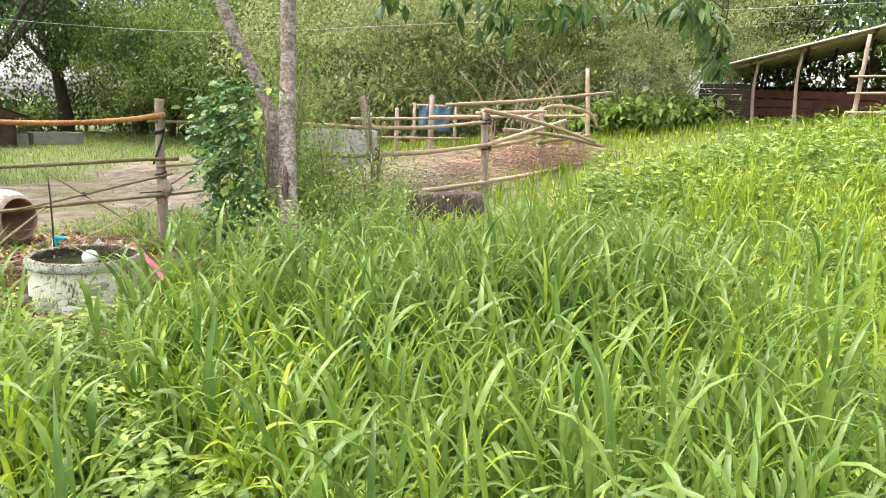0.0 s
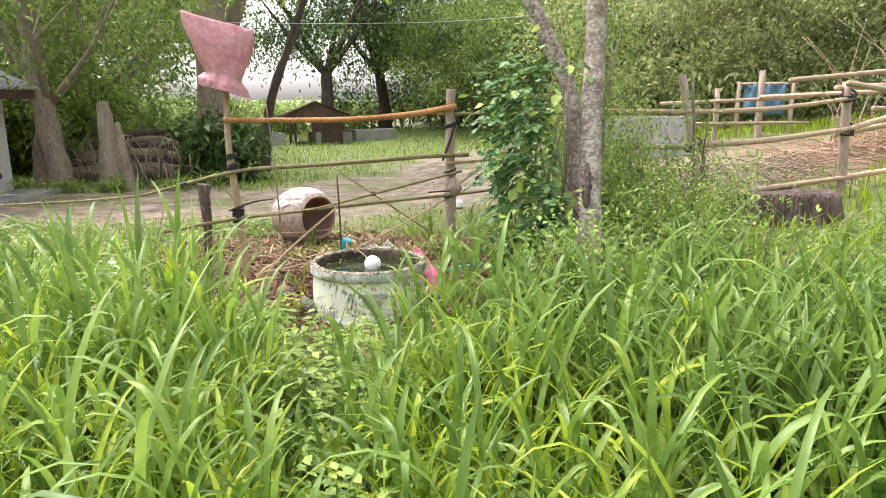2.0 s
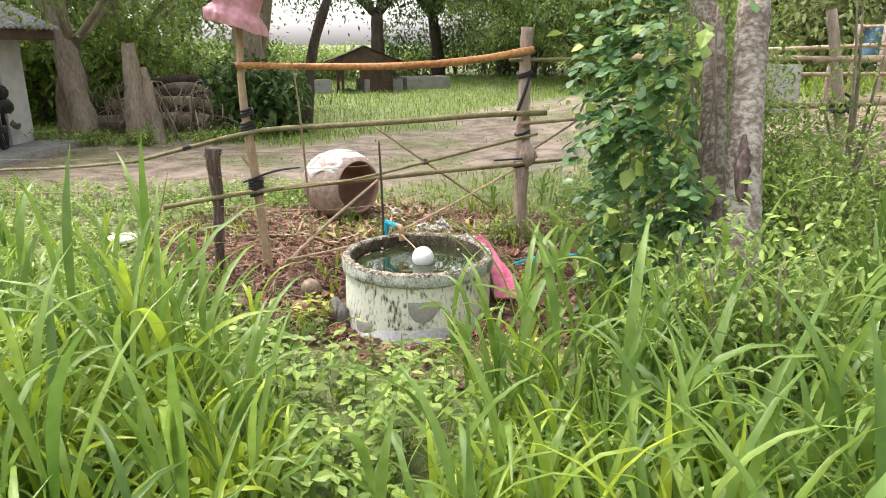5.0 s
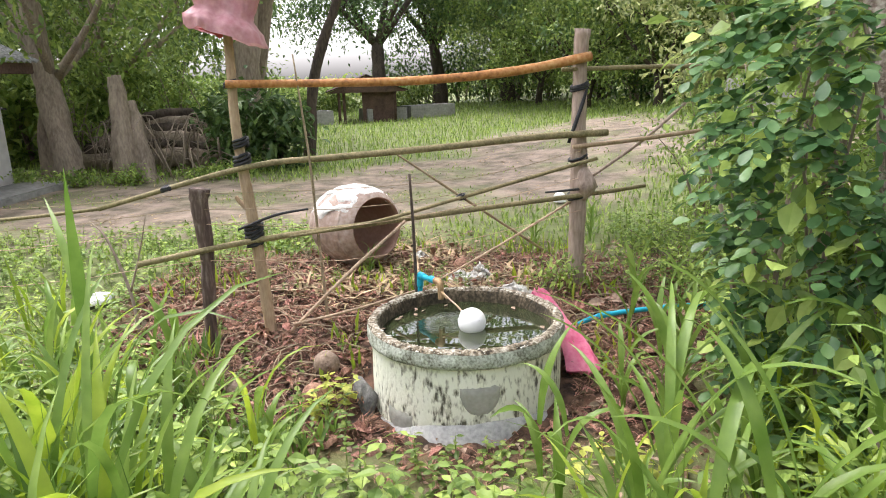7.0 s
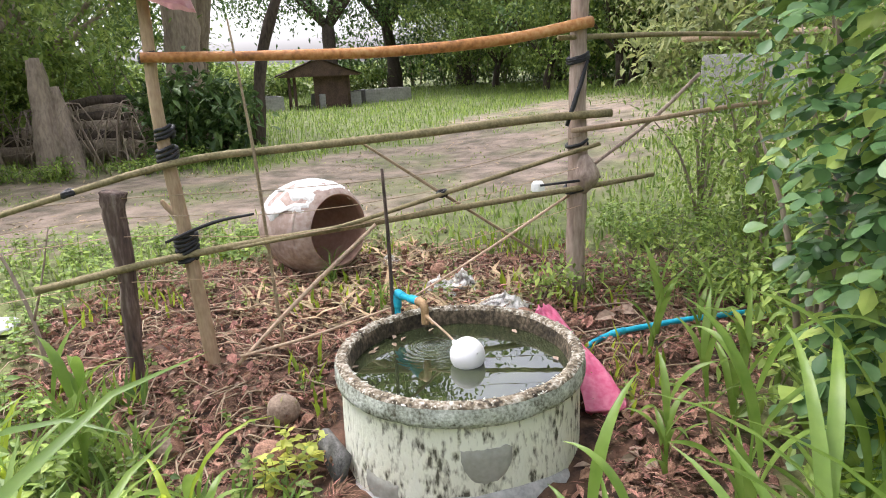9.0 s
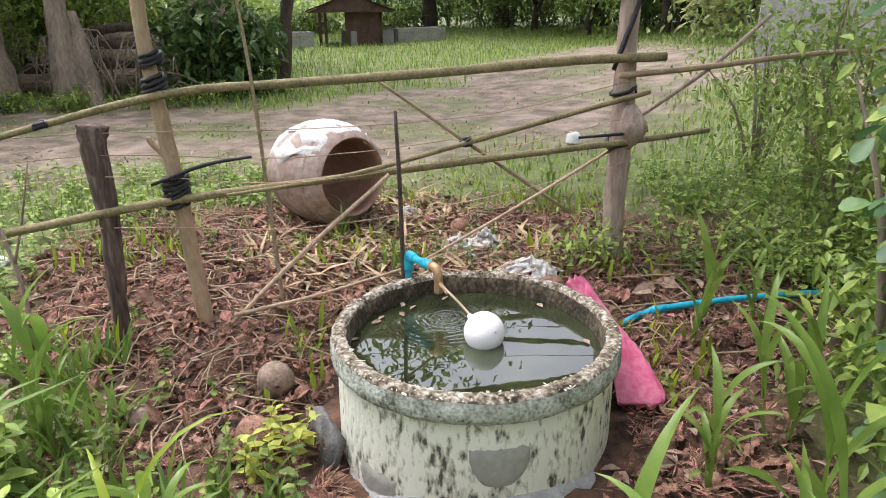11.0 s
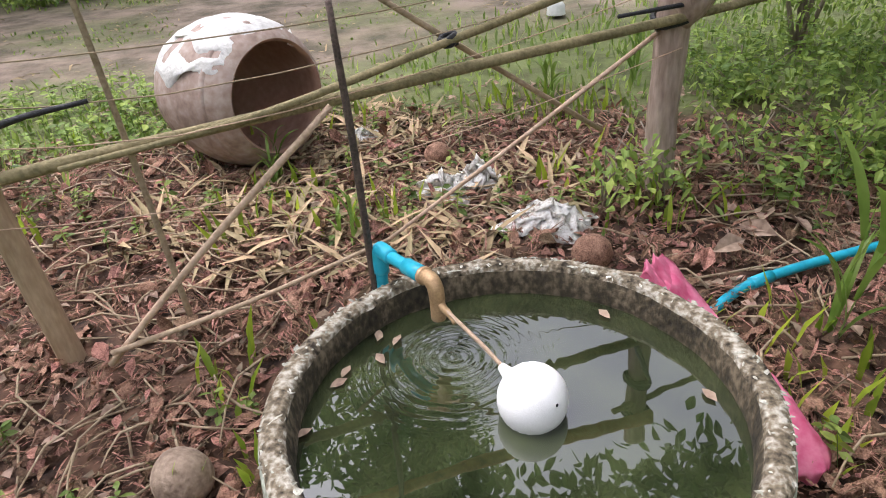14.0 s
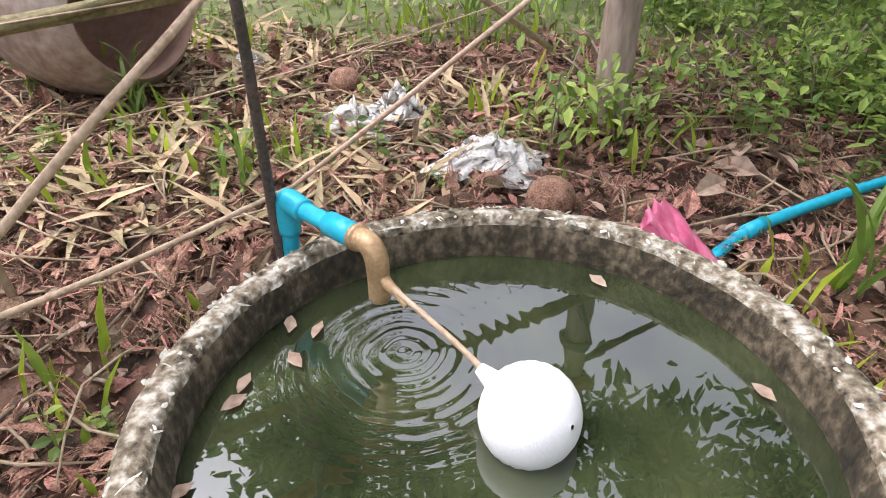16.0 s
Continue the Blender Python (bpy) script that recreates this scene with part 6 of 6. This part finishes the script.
def tufts(name, label, count, xr, yr, blades, h, w, mat, sparse=1.0, seed=0.0, segs=6):
    x, y = rng.uniform(*xr, count), rng.uniform(*yr, count)
    keep = field_mask(x, y) & (wave(x, y, 1.6, seed) + rng.normal(0, 0.5, count) > -sparse)
    x, y = x[keep], y[keep]
    d = off_track(x, y)
    trodden = 0.92 - 0.62 * smooth(4.0, 4.7, y)
    tall = np.where(d < 0.22, 0.48 * trodden, np.where(d < 0.5, trodden, 1.0)) * (0.85 + 0.15 * wave(x, y, 0.9, 4.0 + seed)) * rng.uniform(0.75, 1.2, len(x))
    tall *= 1 - 0.60 * smooth(5.8, 7.2, y) * (1 - smooth(1.8, 3.2, x))
    tall *= 1 - 0.20 * smooth(3.9, 4.6, y) * (1 - smooth(-1.9, -1.2, x))
    k = blades
    culm = tall * h * 0.72 * rng.uniform(0.8, 1.15, len(x))
    caz, clean = rng.uniform(0, 2 * math.pi, len(x)), rng.uniform(0.0, 0.22, len(x))
    q = np.tile((np.arange(k) + 0.3) / k, len(x)) * rng.uniform(0.8, 1.05, len(x) * k)
    up = np.repeat(culm, k) * q
    bx = np.repeat(x, k) + rng.normal(0, 0.012, len(x) * k) + up * np.sin(np.repeat(clean, k)) * np.cos(np.repeat(caz, k))
    by = np.repeat(y, k) + rng.normal(0, 0.012, len(x) * k) + up * np.sin(np.repeat(clean, k)) * np.sin(np.repeat(caz, k))
    n_ = len(bx)
    base = np.stack([bx, by, ground_z(bx, by) - 0.02 + up * np.cos(np.repeat(clean, k))], 1)
    hh = np.repeat(tall, k) * h * 0.58 * rng.uniform(0.6, 1.25, n_) * (1.1 - 0.35 * q)
    az_ = np.repeat(caz, k) + np.tile(np.arange(k) * 2.6, len(x)) + rng.normal(0, 0.5, n_)
    wy = 0.72 + 0.28 * smooth(1.6, 3.0, np.repeat(y, k))
    v_, f_ = blade_field(base, hh, w * wy * rng.uniform(0.65, 1.25, n_), az_, rng.uniform(0.08, 0.42, n_), rng.gamma(4.0, 0.42, n_), segs)
    foot = np.stack([x, y, ground_z(x, y) - 0.03], 1)
    v2, f2 = blade_field(foot, culm * 1.05, np.full(len(x), 0.009), caz, clean, np.zeros(len(x)), 3)
    v_, f_ = np.concatenate([v_, v2]), np.concatenate([f_, f2 + len(v_)])
    ob = fast_mesh(name, v_, f_, mat, smooth=True)
    return tagged(ob, label, "grass", kind="stuff")


rng = np.random.default_rng(2024)
tufts("tall_grass", "tall bright green arching grass blades", 1650, (-7.5, 5.0), (0.0, 6.2), 6, 0.98, 0.020, M_GRASS, 0.55)
tufts("tall_grass", "tall deep green grass blades among weeds", 1000, (-6.5, 4.5), (0.2, 6.2), 6, 1.0, 0.025, M_GRASS_DEEP, 0.5, 3.0)
tufts("tall_grass", "wide-bladed bright grass standing above the rest", 760, (-6.0, 2.0), (1.7, 4.8), 7, 1.22, 0.029, M_GRASS_DEEP, 1.1, 5.0)
tufts("tall_grass", "tall green grass crowding the tree foot", 700, (-1.45, 1.6), (4.0, 5.85), 7, 1.12, 0.026, M_GRASS_DEEP, 1.2, 6.0)
tufts("tall_grass", "tall green grass before the tank", 420, (-3.6, -0.6), (2.6, 4.5), 7, 0.95, 0.026, M_GRASS, 1.4, 7.0)
tufts("tall_grass", "tall light green grass rising up the slope", 4200, (-1.7, 13), (4.0, 15.5), 6, 0.75, 0.021, M_GRASS, 0.6, 1.0, 4)
tufts("tall_grass", "fine grass on the upper slope", 2400, (3.5, 18), (7, 18), 6, 0.6, 0.028, M_GRASS, 1.0, 2.0, 3)
tufts("tall_grass", "tall green grass beside the trodden way", 1500, (-12, 12), (-7, 1.0), 6, 0.75, 0.02, M_GRASS, 0.6, 1.5, 3)


def weeds(name, label, x, y, h, leaf, mat, pairs=6, upright=0.15):
    """Small upright weeds with pairs of broad leaves."""
    n_ = len(x)
    g = ground_z(x, y)
    hh = h * rng.uniform(0.5, 1.2, n_)
    az, tilt = rng.uniform(0, 6.28, n_), rng.uniform(0, upright * 2, n_)
    tip = np.stack([x + hh * np.sin(tilt) * np.cos(az), y + hh * np.sin(tilt) * np.sin(az), g + hh * np.cos(tilt)], 1)
    foot = np.stack([x, y, g], 1)
    bs, ws, ls = [], [], []
    for p in range(pairs):
        q = 0.35 + 0.65 * (p + rng.uniform(0, 0.5, n_)) / pairs
        at_ = foot + (tip - foot) * np.minimum(q, 1.0)[:, None]
        a = az + p * 1.57 + rng.normal(0, 0.4, n_)
        for s_ in (0, math.pi):
            bs.append(at_)
            ws.append(np.stack([np.cos(a + s_), np.sin(a + s_), rng.uniform(-0.1, 0.5, n_)], 1))
            ls.append(leaf * rng.uniform(0.6, 1.25, n_) * (1.1 - 0.45 * np.minimum(q, 1)))
    bs, ws, ls = np.concatenate(bs), np.concatenate(ws), np.concatenate(ls)
    v_, f_ = leaf_field(bs, ws, ls, ls * 0.55, 0.25, 0.1)
    sv, sf = blade_field(foot, hh * 1.02, np.full(n_, 0.006), az, tilt, np.zeros(n_), 2)
    tri = np.concatenate([sf[:, [0, 1, 2]], sf[:, [0, 2, 3]]]) + len(v_)
    ob = fast_mesh(name, np.concatenate([v_, sv]), np.concatenate([f_, tri]), mat)
    return tagged(ob, label, "weeds", kind="stuff")


x, y = rng.uniform(-6.5, 5.0, 5200), rng.uniform(0.3, 6.3, 5200)
k = field_mask(x, y)
weeds("weeds", "low broad-leaved green weeds under the grass", x[k], y[k], 0.42, 0.085, M_WEED, 5)
x, y = rng.uniform(-1.6, 9, 4200), rng.uniform(5.5, 13, 4200)
k = field_mask(x, y)
far_ = k & ((x > 1.6) | (y < 6.3))
weeds("weeds", "green weeds on the slope", x[far_], y[far_], 0.38, 0.10, M_WEED, 4)
low_ = k & ~((x > 1.6) | (y < 6.3))
weeds("weeds", "low weeds before the stump", x[low_], y[low_], 0.16, 0.06, M_WEED, 4)
x, y = rng.uniform(2.0, 14, 2500), rng.uniform(8, 17, 2500)
k = field_mask(x, y)
weeds("weeds", "rank weeds in front of the shed", x[k], y[k], 0.75, 0.14, M_WEED, 5)
x, y = rng.uniform(-8.5, -4.6, 1600), rng.uniform(4.8, 8.2, 1600)
k = (inside(x, y, DIRT) < 0.05) & (inside(x, y, SAND) < 0.1)
weeds("weeds", "sparse weeds between soil and track", x[k], y[k], 0.16, 0.055, M_WEED, 4)
x, y = rng.uniform(-5.4, -1.7, 420), rng.uniform(5.4, 8.2, 420)
k = (np.hypot(x + 2.95, y - 6.1) > 0.6) & (wave(x, y, 3.1, 0.5) > 0.05)
weeds("weeds", "scattered small weeds in the husk litter", x[k], y[k], 0.12, 0.042, M_LEAF, 4)
x, y = rng.uniform(-2.9, -1.0, 520), rng.uniform(7.3, 9.4, 520)
k = wave(x, y, 2.3, 0.7) > 0.1
x, y = x[k], y[k]
weeds("weeds", "dense low weeds behind the tank", x, y, 0.22, 0.055, M_WEED, 5)
x, y = rng.uniform(-4.3, -1.5, 280), rng.uniform(4.5, 5.6, 280)
k = np.hypot(x + 2.95, y - 6.1) > 0.58
weeds("weeds", "low weeds and seedlings before the tank", x[k], y[k], 0.20, 0.05, M_LEAF, 4)
x, y = rng.normal(-3.40, 0.07, 13), rng.normal(5.68, 0.06, 13)
weeds("yellow_weeds", "yellow-green young weeds at the tank foot", x, y, 0.17, 0.065, M_WEED_YELLOW, 3)
x, y = rng.normal(-2.15, 0.10, 12), rng.normal(5.62, 0.06, 12)
weeds("yellow_weeds", "yellow-green young weeds by the grass", x, y, 0.17, 0.065, M_WEED_YELLOW, 3)


def short_grass(label, count, xr, yr, poly_out, h, mat, test=None, lean=(0, 0.5)):
    x_, y_ = rng.uniform(*xr, count), rng.uniform(*yr, count)
    keep = np.ones(count, bool)
    for p in poly_out:
        keep &= inside(x_, y_, p) + 0.4 * wave(x_, y_, 1.7, 2.0) < rng.normal(0, 0.2, count)
    if test is not None:
        keep &= test(x_, y_)
    x_, y_ = x_[keep], y_[keep]
    n_ = len(x_)
    base = np.stack([x_, y_, ground_z(x_, y_) - 0.01], 1)
    v_, f_ = blade_field(base, h * rng.uniform(0.5, 1.3, n_), 0.05 * h + 0.012 * rng.uniform(0.5, 1.5, n_), rng.uniform(0, 6.28, n_), rng.uniform(*lean, n_), rng.uniform(0.2, 1.2, n_), 2)
    return tagged(fast_mesh("short_grass", v_, f_, mat, smooth=True), label, "grass", kind="stuff")


short_grass("short meadow grass beyond the sandy track", 34000, (-19, -1.5), (10, 33), [SAND], 0.13, M_FERNY)
short_grass("short grass along the track and fence", 9500, (-9, -1.5), (6.6, 12.5), [SAND, DIRT], 0.085, M_WEED_LIGHT)
short_grass("dry straw trodden into the track", 6000, (-14, -3.5), (7.5, 18), [], 0.09, M_STRAW, lambda a, b2: (inside(a, b2, SAND) > -0.1) & (wave(a, b2, 2.7, 1.3) > 0.0), (1.1, 1.5))
short_grass("sparse grass straggling over the track", 26000, (-14, -3), (7, 20), [], 0.04, M_WEED, lambda a, b2: wave(a, b2, 1.9, 0.3) + 0.5 * wave(a, b2, 6.0, 1.1) > 0.2, (0.2, 1.3))
short_grass("bright short grass on the rising slope", 12000, (-1.2, 10), (6.5, 16.5), [PEN], 0.24, M_GRASS, lambda a, b2: np.hypot(a - 0.25, b2 - 9.33) > 0.5)
short_grass("thin grass tufts in the soil", 1500, (-5.4, -2.2), (5.6, 8.4), [], 0.13, M_GRASS, lambda a, b2: (np.hypot(a + 2.95, b2 - 6.1) > 0.56) & (wave(a, b2, 3.7, 2.5) > 0.3))
short_grass("dark fine grass before the husk litter", 1500, (-4.6, -3.3), (4.7, 5.9), [], 0.17, M_GRASS_DEEP, lambda a, b2: (np.hypot(a + 2.95, b2 - 6.1) > 0.6) & (wave(a, b2, 2.9, 0.4) > -0.15), (0.1, 0.8))
short_grass("flattened straw by the jar", 1500, (-4.5, -3.0), (6.7, 8.1), [], 0.2, M_STRAW, lambda a, b2: wave(a, b2, 3.0, 1.2) > -0.2, (1.0, 1.5))


def clump(x0, y0, blades, h, w, spread, label, mat=M_GRASS_DEEP):
    """A single strong grass plant with wide blades."""
    t_ = thing("grass_clump", label, "grass", "wide-bladed grass plants")
    culms = max(2, blades // 4)
    ca = rng.uniform(0, 6.28, culms)
    cx, cy = x0 + 0.03 * np.cos(ca), y0 + 0.03 * np.sin(ca)
    tilt = rng.uniform(0.0, 0.2, culms)
    ch = h * rng.uniform(0.55, 0.75, culms)
    foot = np.stack([cx, cy, ground_z(cx, cy) - 0.03], 1)
    v2, f2 = blade_field(foot, ch, np.full(culms, 0.012), ca, tilt, np.zeros(culms), 4)
    fast_mesh("culm", v2, f2, mat, t_, True)
    for k in range(culms):
        q = np.linspace(0.1, 0.98, 5)
        up = ch[k] * q
        base = np.stack([cx[k] + up * math.sin(tilt[k]) * math.cos(ca[k]), cy[k] + up * math.sin(tilt[k]) * math.sin(ca[k]), foot[k, 2] + up * math.cos(tilt[k])], 1)
        az_ = ca[k] + np.arange(5) * 2.6 + rng.normal(0, 0.4, 5)
        ln, bd = rng.uniform(0.1, 0.4, 5), spread * rng.uniform(0.9, 2.2, 5)
        for e in range(5):
            v_, f_ = blade_field(base[e:e + 1], np.array([h * rng.uniform(0.45, 0.7)]), np.array([w * rng.uniform(0.8, 1.2)]), az_[e:e + 1], ln[e:e + 1], bd[e:e + 1], 9)
            fast_mesh("blade", v_, f_, mat, t_, True)



for x, y, n_, h, w, s in ((-2.36, 6.72, 10, 0.5, 0.03, 0.7), (-2.05, 6.3, 12, 0.55, 0.03, 1.0), (-4.12, 5.45, 12, 0.55, 0.035, 0.9), (-2.0, 5.72, 9, 0.75, 0.04, 0.9), (-1.8, 5.6, 9, 0.8, 0.04, 0.8), (-3.4, 5.15, 10, 0.5, 0.035, 1.2), (-2.3, 5.3, 10, 0.6, 0.035, 1.0), (-4.45, 5.2, 10, 0.7, 0.035, 0.9), (-2.1, 6.95, 9, 0.4, 0.025, 1.0), (-4.15, 7.25, 14, 0.25, 0.014, 1.0), (-3.7, 6.9, 14, 0.22, 0.012, 1.0), (-3.3, 8.3, 14, 0.35, 0.018, 1.0), (-3.0, 8.6, 14, 0.35, 0.018, 1.0), (-2.2, 6.05, 8, 0.4, 0.025, 1.2)):
    clump(x, y, n_, h, w, s, "strong grass plant with wide arching blades")

for x, y, n_, h, w, s in ((-1.97, 4.85, 9, 0.98, 0.027, 0.9), (-1.85, 4.79, 11, 0.98, 0.028, 1.0), (-1.70, 4.74, 9, 0.95, 0.03, 1.1), (-3.16, 4.35, 8, 1.0, 0.036, 0.7), (-2.92, 4.41, 7, 0.8, 0.034, 1.1), (-2.72, 4.36, 7, 0.6, 0.03, 1.2), (-1.9, 4.75, 6, 0.75, 0.02, 1.0), (-1.65, 4.78, 9, 0.95, 0.036, 0.9), (-1.86, 5.09, 9, 0.9, 0.03, 1.0), (-2.93, 4.14, 8, 0.95, 0.034, 0.9)):
    clump(x, y, n_, h, w, s, "tall grass plant with wide upright blades", M_GRASS_DEEP if n_ % 2 else M_GRASS)

# coconut husk, fibres and dead leaves on the soil
N = 2600
x, y = rng.uniform(-5.6, -1.8, N), rng.uniform(5.3, 8.1, N)
k = (inside(x, y, DIRT) + 0.25 * wave(x, y, 5.0) > rng.normal(0, 0.15, N)) & (np.hypot(x + 2.95, y - 6.1) > 0.52)
x, y = x[k], y[k]
per = 18
n_ = len(x) * per
cx, cy = np.repeat(x, per) + rng.normal(0, 0.018, n_), np.repeat(y, per) + rng.normal(0, 0.018, n_)
far_ = np.hypot(cx + 2.95, cy - 6.1) > 0.49
big = np.repeat(rng.gamma(3.0, 0.33, len(x)), per)
base = np.stack([cx, cy, ground_z(cx, cy) + rng.uniform(-0.02, 0.03, n_)], 1)
v, f = blade_field(base[far_], (rng.uniform(0.018, 0.055, n_) * big)[far_], (rng.uniform(0.002, 0.006, n_) * np.sqrt(big))[far_], (np.repeat(rng.uniform(0, 6.28, len(x)), per) + rng.normal(0, 0.45, n_))[far_], rng.uniform(0.95, 1.5, n_)[far_], rng.uniform(0.0, 0.8, n_)[far_], 2)
tagged(fast_mesh("husk_litter", v, f, M_HUSK, smooth=True), "red-brown coconut husk fibres covering the soil", "husk litter", kind="stuff")
N = 5200
x, y = rng.uniform(-5.6, -1.8, N), rng.uniform(5.3, 8.1, N)
k = (inside(x, y, DIRT) + 0.25 * wave(x, y, 5.0) > rng.normal(0, 0.2, N)) & (np.hypot(x + 2.95, y - 6.1) > 0.52)
x, y = x[k], y[k]
n_ = len(x)
size = np.minimum(rng.gamma(1.6, 0.010, n_) + 0.004, 0.032)
star = np.array([(1, 0, 0), (0, 1, 0), (-1, 0, 0), (0, -1, 0), (0, 0, 0.7), (0, 0, -0.7)], float)
spin = rng.uniform(0, 6.28, n_)
pts = star[None] * size[:, None, None] * rng.uniform(0.5, 1.3, (n_, 6, 1))
cs_, sn_ = np.cos(spin)[:, None], np.sin(spin)[:, None]
pts = np.stack([pts[..., 0] * cs_ - pts[..., 1] * sn_, pts[..., 0] * sn_ + pts[..., 1] * cs_, pts[..., 2] + 0.3 * pts[..., 0]], -1) + np.stack([x, y, ground_z(x, y) + rng.uniform(-0.01, 0.02, n_)], 1)[:, None]
tri = np.array([(0, 1, 4), (1, 2, 4), (2, 3, 4), (3, 0, 4), (1, 0, 5), (2, 1, 5), (3, 2, 5), (0, 3, 5)])
tagged(fast_mesh("soil_clods", pts, (np.arange(n_)[:, None, None] * 6 + tri[None]).reshape(-1, 3), M_CLOD), "crumbly brown clods of soil", "soil clods", kind="stuff")
N = 2600
x, y = rng.uniform(-5.6, -1.6, N), rng.uniform(5.2, 8.6, N)
k = (np.hypot(x + 2.95, y - 6.1) > 0.5)
x, y = x[k], y[k]
n_ = len(x)
base = np.stack([x, y, ground_z(x, y) + rng.uniform(0.0, 0.03, n_)], 1)
way = np.stack([rng.normal(0, 1, n_), rng.normal(0, 1, n_), rng.normal(0, 0.25, n_)], 1)
v, f = leaf_field(base, way, rng.uniform(0.02, 0.065, n_), rng.uniform(0.01, 0.035, n_), 0.1, 0.3)
tagged(fast_mesh("dead_leaves", v, f, M_DRY), "curled brown dead leaves on the soil", "dead leaves", kind="stuff")
N = 13000
x, y = rng.uniform(-5.6, -1.8, N), rng.uniform(5.3, 8.2, N)
k = (inside(x, y, DIRT) + 0.25 * wave(x, y, 5.0) > rng.normal(0, 0.2, N)) & (np.hypot(x + 2.95, y - 6.1) > 0.5)
x, y = x[k], y[k]
n_ = len(x)
base = np.stack([x, y, ground_z(x, y) + rng.uniform(0.0, 0.045, n_)], 1)
way = np.stack([rng.normal(0, 1, n_), rng.normal(0, 1, n_), rng.normal(0.2, 0.75, n_)], 1)
ln = rng.gamma(2.0, 0.012, n_) + 0.006
v, f = leaf_field(base, way, ln, ln * rng.uniform(0.2, 0.6, n_), 0.15, 0.3)
tagged(fast_mesh("husk_flakes", v, f, M_HUSK), "torn brown husk flakes strewn over the soil", "husk litter", kind="stuff")
N = 520
x, y = rng.uniform(-5.3, -2.2, N), rng.uniform(5.6, 8.0, N)
geos = []
for px, py in zip(x, y):
    if math.hypot(px + 2.95, py - 6.1) < 0.75:
        continue
    a, L = rng.uniform(0, 6.28), rng.uniform(0.12, 0.45)
    z = gz(px, py) + 0.01
    geos.append(tube([(px, py, z), (px + 0.5 * L * math.cos(a), py + 0.5 * L * math.sin(a), z + 0.03), (px + L * math.cos(a + 0.3), py + L * math.sin(a + 0.3), z + 0.005)], [0.004, 0.0035, 0.002], 4, 0.1, 2))
tagged(mesh_object("dry_twigs", *joined(*geos), M_DRYSTICK), "thin dry twigs strewn over the soil", "twigs", kind="stuff")

# husk chunks: curved shells with frayed fibre ends
rh = np.random.default_rng(31)
count_h = 0
while count_h < 280:
    px, py = rh.uniform(-5.2, -2.0), rh.uniform(5.45, 7.8)
    if math.hypot(px + 2.95, py - 6.1) < 0.6 or inside(np.array(px), np.array(py), DIRT) < 0.05:
        continue
    count_h += 1
    hk = thing("coconut_husk", "frayed red-brown piece of coconut husk", "coconut husk", "husk pieces")
    L, W = rh.gamma(5.0, 0.0062) + 0.008, rh.uniform(0.010, 0.024)
    m = Matrix.Translation((px, py, gz(px, py) + 0.018)) @ pose(0, 0, 0, rh.uniform(-60, 60), rh.uniform(-35, 35), rh.uniform(0, 360))
    vs, fs = [], []
    for i in range(9):
        for j in range(6):
            u, w_ = i / 8 * 2 - 1, j / 5 * 2 - 1
            q = (1 - 0.55 * u * u) * (1 + 0.3 * noise.noise((u * 2, w_ * 2, count_h * 3.1)))
            h_ = W * 0.75 * (1 - w_ * w_) * (1 - 0.4 * u * u) + 0.016 * noise.noise((u * 4, w_ * 4, count_h * 1.7))
            vs.append(m @ Vector((L * u, W * w_ * q, h_)))
    for i in range(8):
        for j in range(5):
            fs.append((i * 6 + j, i * 6 + j + 1, (i + 1) * 6 + j + 1, (i + 1) * 6 + j))
    mesh_object("shell", vs, fs, M_HUSK, hk)
    vs, fs = [], []
    for e in range(26):
        sg = rh.choice((-1, 1))
        o = len(vs)
        y0, l0, t0 = rh.uniform(-0.6, 0.6) * W, rh.uniform(0.02, 0.055), rh.normal(0, 0.35)
        a_ = Vector((sg * L * rh.uniform(0.55, 0.95), y0, W * rh.uniform(0.05, 0.5)))
        b_ = a_ + Vector((sg * l0 * math.cos(t0), l0 * math.sin(t0), rh.normal(-0.005, 0.012)))
        vs += [m @ (a_ + Vector((0, 0.0022, 0))), m @ (a_ - Vector((0, 0.0022, 0))), m @ b_]
        fs.append((o, o + 1, o + 2))
    tagged(mesh_object("frayed_fibre", vs, fs, M_HUSK, hk), kind="stuff")

# big dry leaves and floating leaves
for i, (px, py) in enumerate(((-2.55, 7.17), (-2.47, 7.22), (-2.43, 7.13), (-2.52, 7.08), (-2.4, 7.25))):
    lf = thing("dry_leaf", "large pale brown fallen leaf", "leaf", "large fallen leaves")
    v, f = leaf_field(np.array([(px, py, gz(px, py) + 0.03 + 0.006 * i)]), np.array([(math.cos(i * 1.3), math.sin(i * 1.3), 0.05)]), np.array([0.12]), np.array([0.06]), 0.1, 0.25)
    fast_mesh("blade", v, f, M_DRY, lf)
for i, (a, r) in enumerate(((150, 0.34), (158, 0.36), (163, 0.335), (172, 0.36), (178, 0.345), (128, 0.36), (200, 0.37), (75, 0.37), (20, 0.36))):
    px, py = RC[0] + r * math.cos(radians(a)), RC[1] + r * math.sin(radians(a))
    lf = thing("floating_leaf", "small dead leaf floating on the water", "leaf", "floating leaves")
    v, f = leaf_field(np.array([(px, py, 0.4835)]), np.array([(math.cos(a * 2.0), math.sin(a * 2.0), 0.0)]), np.array([0.04]), np.array([0.02]), 0.0, 0.12)
    fast_mesh("blade", v, f, M_DRY, lf)
